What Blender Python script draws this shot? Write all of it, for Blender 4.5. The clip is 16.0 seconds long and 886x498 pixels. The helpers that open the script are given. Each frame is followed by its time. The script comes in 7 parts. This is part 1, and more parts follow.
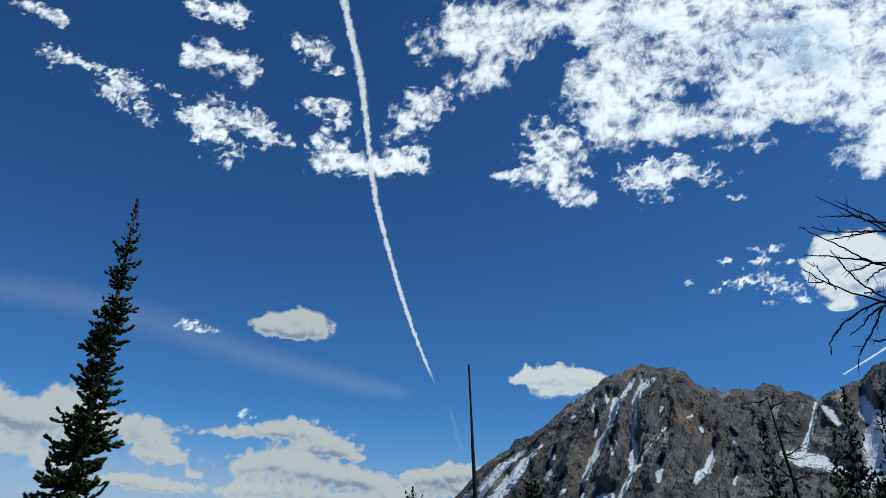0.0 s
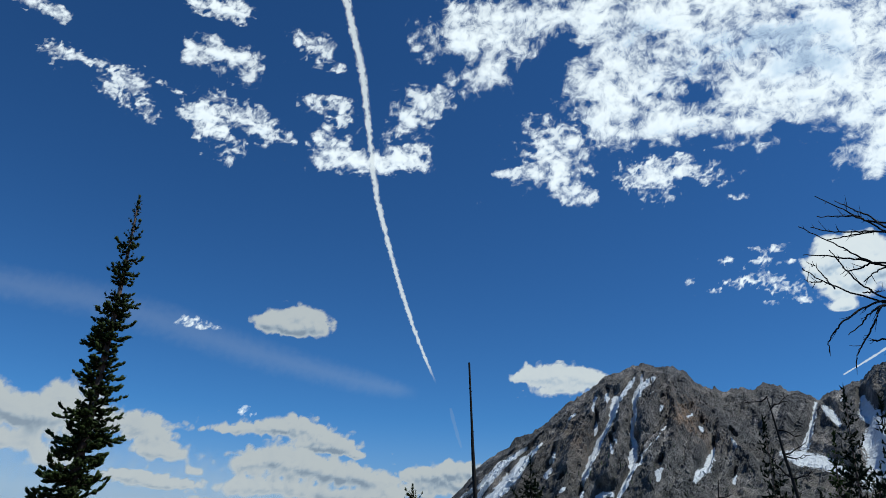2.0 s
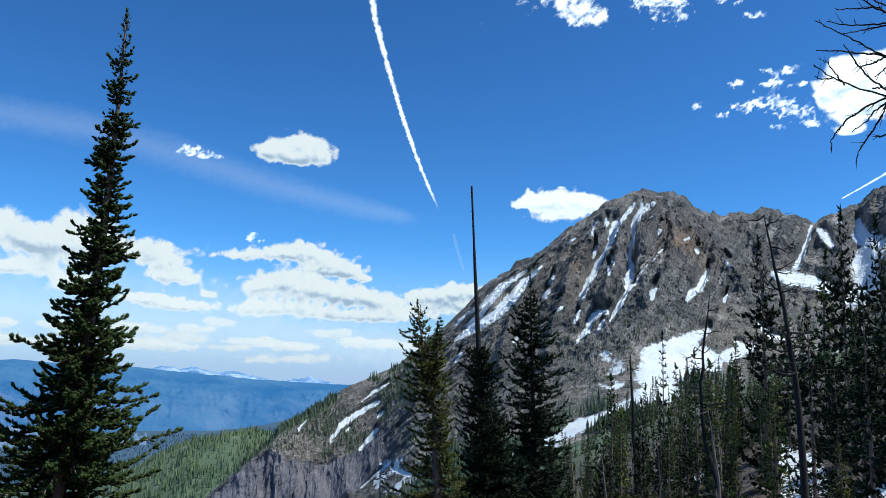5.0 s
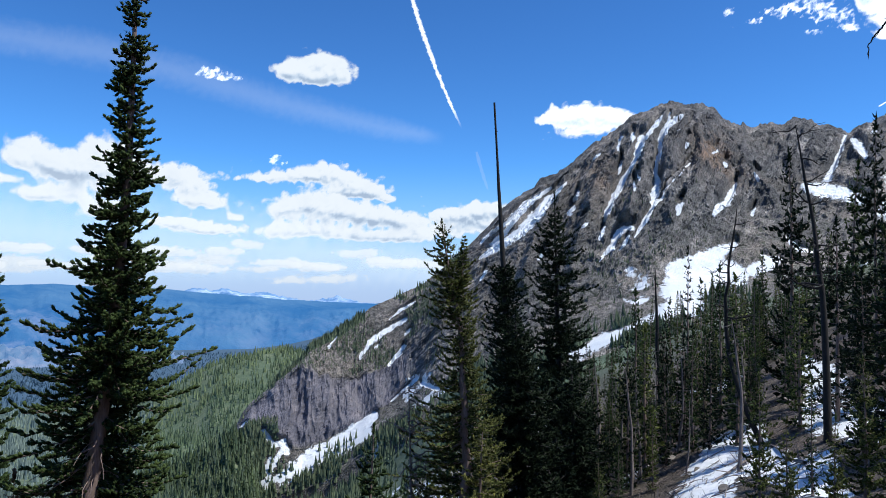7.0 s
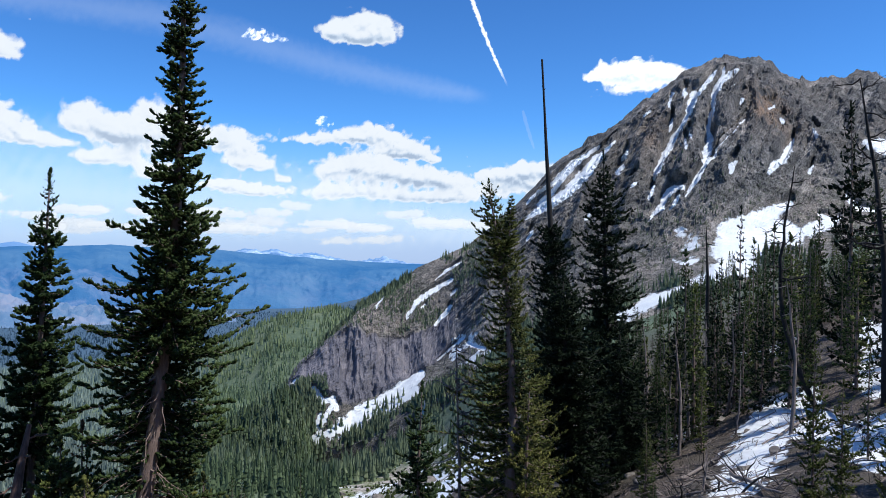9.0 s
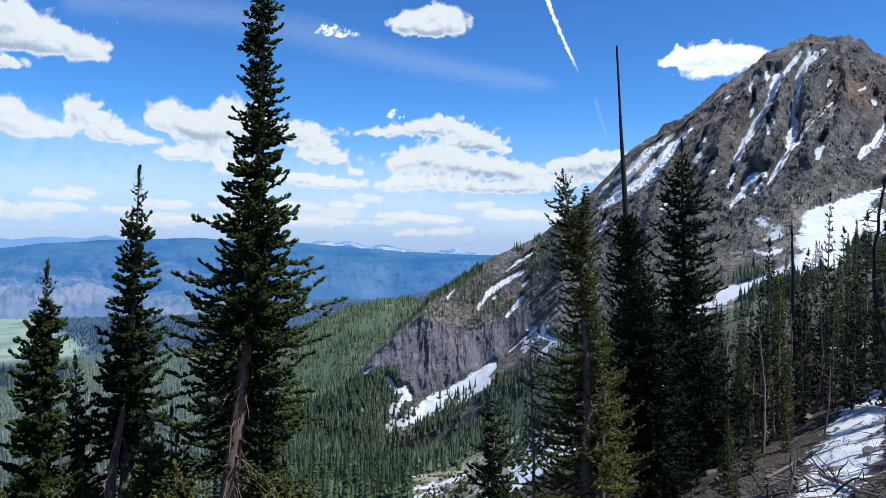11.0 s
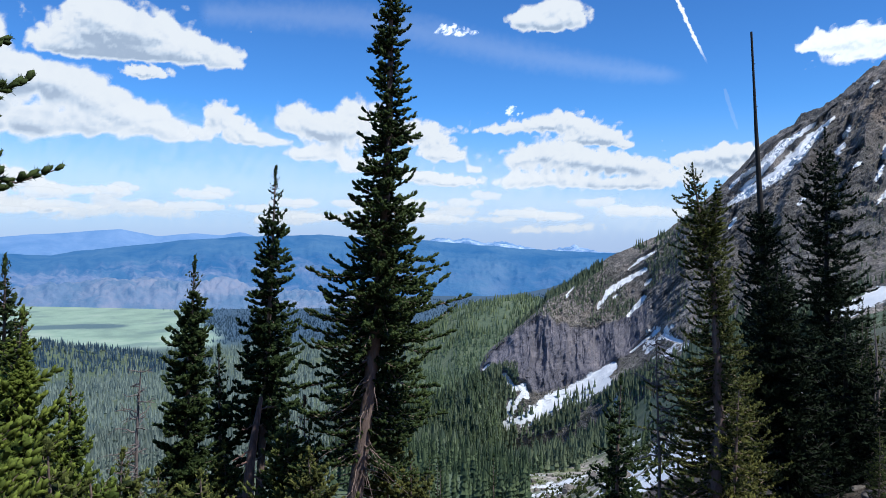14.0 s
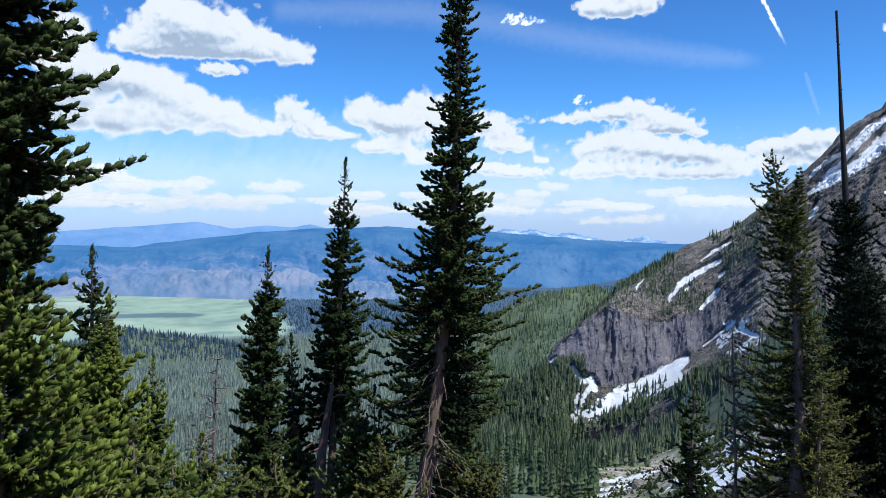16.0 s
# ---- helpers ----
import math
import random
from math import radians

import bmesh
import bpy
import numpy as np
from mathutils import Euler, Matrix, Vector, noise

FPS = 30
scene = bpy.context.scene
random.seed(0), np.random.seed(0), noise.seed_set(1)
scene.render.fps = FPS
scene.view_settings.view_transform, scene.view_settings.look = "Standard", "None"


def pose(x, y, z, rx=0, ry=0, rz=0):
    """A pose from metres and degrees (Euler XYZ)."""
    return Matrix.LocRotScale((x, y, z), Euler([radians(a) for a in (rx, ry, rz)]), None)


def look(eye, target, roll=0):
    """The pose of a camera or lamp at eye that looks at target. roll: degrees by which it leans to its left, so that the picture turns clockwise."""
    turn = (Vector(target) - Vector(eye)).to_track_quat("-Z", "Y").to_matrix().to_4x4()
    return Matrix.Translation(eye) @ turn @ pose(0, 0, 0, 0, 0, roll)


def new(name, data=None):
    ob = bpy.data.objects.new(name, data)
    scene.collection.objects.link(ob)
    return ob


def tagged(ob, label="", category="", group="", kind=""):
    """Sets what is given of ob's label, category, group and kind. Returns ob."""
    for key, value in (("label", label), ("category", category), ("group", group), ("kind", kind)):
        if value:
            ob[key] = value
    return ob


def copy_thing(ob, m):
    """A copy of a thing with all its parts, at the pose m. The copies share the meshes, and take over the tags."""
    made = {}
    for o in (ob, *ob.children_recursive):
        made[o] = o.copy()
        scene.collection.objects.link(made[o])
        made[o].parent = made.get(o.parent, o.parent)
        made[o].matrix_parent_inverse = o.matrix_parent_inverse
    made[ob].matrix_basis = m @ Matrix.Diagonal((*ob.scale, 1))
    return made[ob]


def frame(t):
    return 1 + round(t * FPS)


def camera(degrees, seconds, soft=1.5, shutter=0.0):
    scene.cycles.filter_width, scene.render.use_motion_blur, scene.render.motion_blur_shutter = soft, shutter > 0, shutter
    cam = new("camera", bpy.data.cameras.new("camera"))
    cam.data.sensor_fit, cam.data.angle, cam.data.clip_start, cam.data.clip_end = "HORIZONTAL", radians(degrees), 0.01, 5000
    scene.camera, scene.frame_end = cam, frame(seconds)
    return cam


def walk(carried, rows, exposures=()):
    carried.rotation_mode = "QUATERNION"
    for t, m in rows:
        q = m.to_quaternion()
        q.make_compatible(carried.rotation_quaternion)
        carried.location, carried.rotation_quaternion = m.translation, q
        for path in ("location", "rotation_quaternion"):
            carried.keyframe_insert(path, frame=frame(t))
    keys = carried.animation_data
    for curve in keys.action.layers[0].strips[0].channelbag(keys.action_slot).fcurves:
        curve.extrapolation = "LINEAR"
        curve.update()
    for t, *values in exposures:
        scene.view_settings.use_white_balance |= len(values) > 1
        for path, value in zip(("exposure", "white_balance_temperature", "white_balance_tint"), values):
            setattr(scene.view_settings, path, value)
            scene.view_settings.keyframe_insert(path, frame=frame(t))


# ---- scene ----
cam = camera(63.63, 16.0, soft=0.75)
PATH = [
    (0, pose(0.286, -0.072, 1.889, 112.970, -1.783, -0.049)),
    (0.5, pose(0.294, -0.092, 1.883, 112.829, -1.819, 0.056)),
    (1, pose(0.300, -0.119, 1.886, 112.867, -1.863, 0.048)),
    (1.5, pose(0.284, -0.131, 1.871, 112.905, -1.920, -0.071)),
    (2, pose(0.280, -0.119, 1.867, 112.809, -2.084, -0.097)),
    (2.5, pose(0.272, -0.116, 1.870, 112.535, -2.144, -0.061)),
    (3, pose(0.287, -0.091, 1.875, 112.252, -2.025, -0.142)),
    (3.5, pose(0.281, -0.086, 1.854, 111.063, -2.030, -0.266)),
    (4, pose(0.282, -0.076, 1.767, 107.898, -2.062, -0.332)),
    (4.5, pose(0.293, -0.054, 1.640, 103.326, -1.858, -0.213)),
    (5, pose(0.286, -0.074, 1.599, 99.011, -1.723, 0.212)),
    (7.5, pose(0.292, -0.094, 1.590, 91.741, -0.786, 2.886)),
    (8, pose(0.276, -0.089, 1.572, 90.745, -0.811, 3.674)),
    (8.5, pose(0.254, -0.089, 1.580, 89.898, -0.767, 4.686)),
    (9, pose(0.230, -0.078, 1.574, 89.263, -0.787, 5.903)),
    (11.5, pose(0.073, -0.014, 1.596, 88.435, -0.327, 13.196)),
    (12, pose(0.033, -0.008, 1.599, 88.462, -0.319, 14.873)),
    (12.5, pose(-0.000, 0.000, 1.600, 88.450, -0.300, 16.508)),
    (13, pose(-0.028, -0.015, 1.591, 88.407, -0.371, 18.073)),
    (13.5, pose(-0.040, -0.045, 1.590, 88.327, -0.362, 19.581)),
    (14, pose(-0.068, -0.066, 1.584, 88.216, -0.345, 21.023)),
    (14.5, pose(-0.085, -0.059, 1.579, 88.079, -0.266, 22.389)),
    (15, pose(-0.101, -0.042, 1.570, 87.890, -0.190, 23.693)),
    (15.5, pose(-0.127, -0.021, 1.575, 87.676, -0.191, 25.012)),
    (16, pose(-0.163, -0.005, 1.550, 87.513, -0.070, 26.347)),
]
EXPOSURES = [(0.0, -0.56, 6000, 1), (3.0, -0.55, 6000, 1), (3.5, -0.46, 5940, 0), (4.0, -0.34, 5880, -1), (4.5, -0.08, 5880, -2), (5.0, 0.2, 5920, -1), (5.4, 0.28, 5950, 2), (7.3, 0.3, 6030, 7), (9.0, 0.3, 6050, 8), (11.4, 0.2, 6020, 8), (13.5, 0.2, 5980, 8), (16.0, 0.28, 5930, 7)]
walk(cam, PATH, EXPOSURES)

# ---- light: high sun to the right of the view, clear mountain sky ----
SUN_AZ, SUN_EL = -102.0, 60.0
world = bpy.data.worlds.new("sky")
scene.world = world
world.use_nodes = True
wn, wl = world.node_tree.nodes, world.node_tree.links
sky = wn.new("ShaderNodeTexSky")
sky.sky_type = "NISHITA"
sky.sun_disc = False
sky.sun_elevation, sky.sun_rotation = radians(SUN_EL), radians(-SUN_AZ)
sky.altitude, sky.air_density, sky.dust_density, sky.ozone_density = 2000, 1.0, 0.1, 3.0
wn["Background"].inputs["Strength"].default_value = 0.087
deep = wn.new("ShaderNodeMix")
deep.data_type, deep.blend_type = "RGBA", "MULTIPLY"
deep.inputs["Factor"].default_value, deep.inputs["B"].default_value = 1.0, (0.575, 0.86, 1.07, 1)
rich = wn.new("ShaderNodeGamma")
rich.inputs["Gamma"].default_value = 1.22
wl.new(sky.outputs[0], deep.inputs["A"])
wl.new(deep.outputs["Result"], rich.inputs["Color"])
# pale haze low over the horizon
where = wn.new("ShaderNodeTexCoord")
parts3 = wn.new("ShaderNodeSeparateXYZ")
wl.new(where.outputs["Generated"], parts3.inputs[0])
low = wn.new("ShaderNodeMapRange")
low.interpolation_type = "SMOOTHSTEP"
for key, value in (("From Min", -0.02), ("From Max", 0.17), ("To Min", 0.8), ("To Max", 0.0)):
    low.inputs[key].default_value = value
wl.new(parts3.outputs["Z"], low.inputs["Value"])
pale = wn.new("ShaderNodeMix")
pale.data_type = "RGBA"
pale.inputs["B"].default_value = (4.5, 5.15, 7.8, 1)
wl.new(low.outputs["Result"], pale.inputs["Factor"])
wl.new(rich.outputs[0], pale.inputs["A"])
wl.new(pale.outputs["Result"], wn["Background"].inputs["Color"])
sun = new("sun", bpy.data.lights.new("sun", "SUN"))
sun.data.energy, sun.data.angle, sun.data.color = 4.2, radians(0.53), (1.0, 0.95, 0.87)
sun.matrix_world = look((0, 0, 300), Vector((0, 0, 300)) - Vector((-math.sin(radians(SUN_AZ)) * math.cos(radians(SUN_EL)),
                        math.cos(radians(SUN_AZ)) * math.cos(radians(SUN_EL)), math.sin(radians(SUN_EL)))))
# clouds glow in place of sunlight falling on them
CLOUD_GLOW = {"puff": 0.76, "bright": 0.95, "glare": 1.15, "low": 0.74, "wisp": 1.5, "haze": 0.70}

EYE = 1.6


def bearing(az, el, d):
    """A point at d metres level distance, az degrees to the left of +y, el degrees above the eye's level."""
    a = radians(az)
    return Vector((-math.sin(a) * d, math.cos(a) * d, EYE + d * math.tan(radians(el))))


# ---- noise on arrays ----
_rng = np.random.RandomState(7)
_perm = np.tile(_rng.permutation(256), 3)
_grad = _rng.normal(size=(256, 3))
_grad /= np.linalg.norm(_grad, axis=1)[:, None]


def perlin(p):
    p = np.asarray(p, float)
    c = np.floor(p).astype(int)
    f = p - c
    w = f * f * f * (f * (f * 6 - 15) + 10)
    c &= 255
    out = 0
    for dx in (0, 1):
        for dy in (0, 1):
            for dz in (0, 1):
                g = _grad[_perm[_perm[_perm[c[..., 0] + dx] + c[..., 1] + dy] + c[..., 2] + dz]]
                d = (g * (f - (dx, dy, dz))).sum(-1)
                k = (w[..., 0] if dx else 1 - w[..., 0]) * (w[..., 1] if dy else 1 - w[..., 1]) * (w[..., 2] if dz else 1 - w[..., 2])
                out = out + k * d
    return out


def fbm(p, octaves=4, gain=0.5, ridged=False):
    p = np.asarray(p, float)
    out, amp, tot = 0, 1.0, 0
    for o in range(octaves):
        n = perlin(p * 2.03 ** o + o * 17.3)
        out = out + amp * ((1 - 2.6 * np.abs(n)) if ridged else n * 1.6)
        tot += amp
        amp *= gain
    return out / tot


def billow(p, octaves=5, gain=0.55):
    """Rounded lumps with sharp creases, about 0..1."""
    p = np.asarray(p, float)
    out, amp, tot = 0, 1.0, 0
    for o in range(octaves):
        out = out + amp * 2.6 * np.abs(perlin(p * 2.07 ** o + o * 11.9))
        tot += amp
        amp *= gain
    return out / tot


def smooth(a, b, x):
    t = np.clip((np.asarray(x, float) - a) / (b - a), 0, 1)
    return t * t * (3 - 2 * t)


def interp(x, pairs):
    xs, ys = zip(*pairs)
    return np.interp(x, xs, ys)


# ---- mesh helpers ----
def mesh_from(name, verts, faces, material, smooth_shade=False):
    """A mesh from arrays: verts (n, 3), faces (m, 3 or 4)."""
    verts, faces = np.asarray(verts, np.float32), np.asarray(faces, np.int32)
    me = bpy.data.meshes.new(name)
    k = faces.shape[1]
    me.vertices.add(len(verts))
    me.vertices.foreach_set("co", verts.ravel())
    me.loops.add(faces.size)
    me.loops.foreach_set("vertex_index", faces.ravel())
    me.polygons.add(len(faces))
    me.polygons.foreach_set("loop_start", np.arange(0, faces.size, k, dtype=np.int32))
    me.polygons.foreach_set("use_smooth", np.full(len(faces), smooth_shade))
    me.update(calc_edges=True)
    me.materials.append(material)
    return me


def attribute(me, name, values):
    a = me.attributes.new(name, "FLOAT", "POINT")
    a.data.foreach_set("value", np.asarray(values, np.float32).ravel())


def grid_faces(rows, cols):
    i = np.arange(rows * cols).reshape(rows, cols)
    return np.stack([i[:-1, :-1], i[:-1, 1:], i[1:, 1:], i[1:, :-1]], -1).reshape(-1, 4)


def child(name, me, parent, label=""):
    ob = new(name, me)
    ob.parent = parent
    return tagged(ob, label)


# ---- materials ----
def material(name):
    m = bpy.data.materials.new(name)
    m.use_nodes = True
    n, l = m.node_tree.nodes, m.node_tree.links
    return m, n, l, n["Principled BSDF"]


def noise_node(n, l, scale, detail=6, rough=0.6, coords=None, distort=0.0):
    t = n.new("ShaderNodeTexNoise")
    t.inputs["Scale"].default_value, t.inputs["Detail"].default_value = scale, detail
    t.inputs["Roughness"].default_value, t.inputs["Distortion"].default_value = rough, distort
    if coords:
        l.new(coords, t.inputs["Vector"])
    return t.outputs["Fac"]


def ramp(n, l, fac, stops):
    r = n.new("ShaderNodeValToRGB")
    e = r.color_ramp.elements
    while len(e) < len(stops):
        e.new(0.5)
    for k, (p, c) in zip(e, stops):
        k.position, k.color = p, (*c, 1)
    l.new(fac, r.inputs["Fac"])
    return r.outputs["Color"]


def mix(n, l, fac, a, b, blend="MIX"):
    m = n.new("ShaderNodeMix")
    m.data_type, m.blend_type = "RGBA", blend
    for sock, v in ((m.inputs["Factor"], fac), (m.inputs["A"], a), (m.inputs["B"], b)):
        if isinstance(v, bpy.types.NodeSocket):
            l.new(v, sock)
        elif isinstance(v, (int, float)):
            sock.default_value = v
        else:
            sock.default_value = (*v, 1)
    return m.outputs["Result"]


def maths(n, l, op, a, b, clamp=False):
    m = n.new("ShaderNodeMath")
    m.operation, m.use_clamp = op, clamp
    for sock, v in zip(m.inputs, (a, b)):
        if isinstance(v, bpy.types.NodeSocket):
            l.new(v, sock)
        else:
            sock.default_value = v
    return m.outputs[0]


def bump(n, l, height, strength, distance, bsdf):
    b = n.new("ShaderNodeBump")
    b.inputs["Strength"].default_value, b.inputs["Distance"].default_value = strength, distance
    l.new(height, b.inputs["Height"])
    l.new(b.outputs["Normal"], bsdf.inputs["Normal"])
    return b


def attr_node(n, name):
    a = n.new("ShaderNodeAttribute")
    a.attribute_name = name
    return a.outputs["Fac"]


def span(n, l, v, lo, hi):
    r = n.new("ShaderNodeMapRange")
    r.interpolation_type = "SMOOTHSTEP"
    l.new(v, r.inputs["Value"])
    r.inputs["From Min"].default_value, r.inputs["From Max"].default_value = lo, hi
    return r.outputs["Result"]


def coords_of(n):
    return n.new("ShaderNodeTexCoord").outputs["Object"]


def rock_material():
    m, n, l, b = material("mountain_rock")
    co = coords_of(n)
    big, mid, fine = noise_node(n, l, 0.012, 5, 0.6, co), noise_node(n, l, 0.06, 9, 0.7, co, 0.5), noise_node(n, l, 0.5, 8, 0.75, co)
    tone = maths(n, l, "ADD", mid, maths(n, l, "MULTIPLY", maths(n, l, "SUBTRACT", attr_node(n, "talus"), 0.5), 0.42))
    grey = ramp(n, l, tone, [(0.3, (0.080, 0.078, 0.080)), (0.5, (0.195, 0.185, 0.18)), (0.72, (0.45, 0.425, 0.405))])
    warm = ramp(n, l, fine, [(0.3, (0.085, 0.075, 0.066)), (0.7, (0.275, 0.24, 0.21))])
    col = mix(n, l, maths(n, l, "MULTIPLY", span(n, l, big, 0.46, 0.64), 0.5), grey, warm)
    col = mix(n, l, maths(n, l, "MULTIPLY", attr_node(n, "rust"), span(n, l, mid, 0.40, 0.62)), col, (0.24, 0.155, 0.095))
    col = mix(n, l, maths(n, l, "MULTIPLY", attr_node(n, "scree"), span(n, l, fine, 0.38, 0.66)), col, (0.36, 0.32, 0.285))
    col = mix(n, l, maths(n, l, "MULTIPLY", attr_node(n, "scrub"), span(n, l, noise_node(n, l, 0.2, 7, 0.75, co), 0.5, 0.6)), col, (0.05, 0.06, 0.034))
    face = n.new("ShaderNodeMapping")
    face.inputs["Scale"].default_value = (1, 1, 0.07)
    l.new(co, face.inputs["Vector"])
    # violet-grey cliff rock; its blue shade is put into the colour too
    slab = ramp(n, l, noise_node(n, l, 0.07, 9, 0.72, face.outputs[0], 0.3), [(0.32, (0.058, 0.058, 0.074)), (0.47, (0.118, 0.113, 0.136)), (0.58, (0.168, 0.155, 0.176)), (0.72, (0.27, 0.24, 0.25))])
    speck = mix(n, l, 0.85, col, ramp(n, l, noise_node(n, l, 0.7, 8, 0.85, co), [(0.34, (0.26, 0.26, 0.27)), (0.5, (1.0, 1.0, 1.0)), (0.66, (1.75, 1.7, 1.62))]), "MULTIPLY")
    speck = mix(n, l, 0.8, speck, ramp(n, l, noise_node(n, l, 0.022, 7, 0.62, co, 0.8), [(0.34, (0.55, 0.58, 0.58)), (0.5, (1.05, 1.03, 1.0)), (0.66, (1.7, 1.6, 1.5))]), "MULTIPLY")
    speck = mix(n, l, attr_node(n, "steep"), speck, slab)
    edge = maths(n, l, "ADD", attr_node(n, "snow"), maths(n, l, "MULTIPLY", maths(n, l, "SUBTRACT", noise_node(n, l, 0.2, 9, 0.75, co), 0.5), 1.2))
    snow = span(n, l, edge, 0.46, 0.54)
    white = ramp(n, l, noise_node(n, l, 0.05, 6, 0.65, co), [(0.3, (0.58, 0.61, 0.65)), (0.7, (0.78, 0.79, 0.80))])
    l.new(mix(n, l, snow, speck, white), b.inputs["Base Color"])
    b.inputs["Roughness"].default_value = 0.9
    rocky = maths(n, l, "ADD", maths(n, l, "MULTIPLY", mid, 0.8), maths(n, l, "MULTIPLY", fine, 0.45))
    h = maths(n, l, "MULTIPLY", rocky, maths(n, l, "MULTIPLY", maths(n, l, "SUBTRACT", 1.0, maths(n, l, "MULTIPLY", snow, 0.93)), maths(n, l, "SUBTRACT", 1.0, maths(n, l, "MULTIPLY", attr_node(n, "steep"), 0.6))))
    bump(n, l, h, 0.9, 7.0, b)
    return m


def ground_material():
    m, n, l, b = material("mountain_ground")
    co = coords_of(n)
    big, mid, fine = noise_node(n, l, 0.02, 6, 0.6, co), noise_node(n, l, 0.5, 8, 0.7, co), noise_node(n, l, 6.0, 8, 0.7, co)
    soil = ramp(n, l, fine, [(0.3, (0.022, 0.018, 0.015)), (0.5, (0.085, 0.065, 0.053)), (0.68, (0.36, 0.27, 0.225))])
    litter = ramp(n, l, mid, [(0.35, (0.022, 0.020, 0.014)), (0.65, (0.10, 0.08, 0.06))])
    near = mix(n, l, span(n, l, mid, 0.4, 0.6), soil, litter)
    wood = ramp(n, l, maths(n, l, "ADD", maths(n, l, "MULTIPLY", big, 0.5), maths(n, l, "MULTIPLY", noise_node(n, l, 0.15, 6, 0.7, co), 0.5)),
                [(0.35, (0.045, 0.072, 0.045)), (0.5, (0.09, 0.125, 0.07)), (0.68, (0.17, 0.19, 0.11))])
    # meadow greens, shifted towards cyan to hold some haze
    grass = ramp(n, l, noise_node(n, l, 0.006, 6, 0.65, co), [(0.35, (0.19, 0.27, 0.21)), (0.5, (0.27, 0.37, 0.27)), (0.68, (0.37, 0.44, 0.34))])
    # far floor: blue haze put into the ground's colour
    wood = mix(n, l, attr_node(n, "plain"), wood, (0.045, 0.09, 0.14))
    col = mix(n, l, attr_node(n, "wooded"), near, wood)
    col = mix(n, l, attr_node(n, "clearing"), col, mix(n, l, span(n, l, noise_node(n, l, 0.12, 6, 0.7, co), 0.42, 0.58), ramp(n, l, mid, [(0.35, (0.20, 0.17, 0.15)), (0.6, (0.55, 0.48, 0.43))]), ramp(n, l, mid, [(0.35, (0.05, 0.07, 0.025)), (0.65, (0.19, 0.22, 0.08))])))
    # darker blue-green band and strips across the meadow
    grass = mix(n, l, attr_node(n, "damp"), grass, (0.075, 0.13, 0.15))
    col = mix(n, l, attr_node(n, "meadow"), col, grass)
    edge = maths(n, l, "ADD", attr_node(n, "snow"), maths(n, l, "MULTIPLY", maths(n, l, "SUBTRACT", noise_node(n, l, 0.8, 7, 0.65, co), 0.5), 1.1))
    snow = span(n, l, edge, 0.47, 0.53)
    white = ramp(n, l, noise_node(n, l, 1.3, 6, 0.65, co), [(0.3, (0.66, 0.67, 0.68)), (0.62, (0.86, 0.87, 0.89))])
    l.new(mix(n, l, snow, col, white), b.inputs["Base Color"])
    b.inputs["Roughness"].default_value = 0.92
    h = maths(n, l, "MULTIPLY", maths(n, l, "ADD", mid, maths(n, l, "MULTIPLY", fine, 0.3)), maths(n, l, "SUBTRACT", 1.0, maths(n, l, "MULTIPLY", snow, 0.7)))
    bump(n, l, h, 0.9, 0.5, b)
    return m


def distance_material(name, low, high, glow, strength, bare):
    """Far backdrop range: wooded slopes, kilometres of blue haze put into their colour and emission."""
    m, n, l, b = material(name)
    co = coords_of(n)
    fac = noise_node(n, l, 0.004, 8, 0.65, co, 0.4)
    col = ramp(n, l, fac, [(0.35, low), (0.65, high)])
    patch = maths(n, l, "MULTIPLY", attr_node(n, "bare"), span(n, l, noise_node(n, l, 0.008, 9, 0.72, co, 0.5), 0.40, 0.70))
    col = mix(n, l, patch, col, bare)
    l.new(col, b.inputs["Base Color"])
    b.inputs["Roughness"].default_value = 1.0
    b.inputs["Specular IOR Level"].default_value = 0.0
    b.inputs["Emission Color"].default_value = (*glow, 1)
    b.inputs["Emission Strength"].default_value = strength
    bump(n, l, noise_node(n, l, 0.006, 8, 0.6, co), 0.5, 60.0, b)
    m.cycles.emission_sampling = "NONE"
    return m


def foliage_material(name, dark, light, spread=1.0, scale=1.2, tips=False):
    m, n, l, b = material(name)
    g = n.new("ShaderNodeNewGeometry")
    co = coords_of(n)
    fac = maths(n, l, "ADD", maths(n, l, "MULTIPLY", g.outputs["Random Per Island"], 0.5 * spread), maths(n, l, "MULTIPLY", noise_node(n, l, scale, 4, 0.6, co), 0.5))
    if tips:  # outer ends brighter: young growth, plus clump light and shade put into colour
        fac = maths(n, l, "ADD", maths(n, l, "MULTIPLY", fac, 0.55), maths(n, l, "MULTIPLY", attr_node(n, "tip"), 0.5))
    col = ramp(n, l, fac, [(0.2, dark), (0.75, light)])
    tone = n.new("ShaderNodeObjectInfo")
    col = mix(n, l, 0.5, col, ramp(n, l, tone.outputs["Random"], [(0.0, (0.6, 0.7, 0.7)), (1.0, (1.25, 1.15, 0.95))]), "MULTIPLY")
    l.new(col, b.inputs["Base Color"])
    b.inputs["Roughness"].default_value = 0.7
    b.inputs["Specular IOR Level"].default_value = 0.12
    tl = n.new("ShaderNodeBsdfTranslucent")
    l.new(col, tl.inputs["Color"])
    ms = n.new("ShaderNodeMixShader")
    ms.inputs[0].default_value = 0.18
    l.new(b.outputs[0], ms.inputs[1])
    l.new(tl.outputs[0], ms.inputs[2])
    l.new(ms.outputs[0], n["Material Output"].inputs["Surface"])
    return m


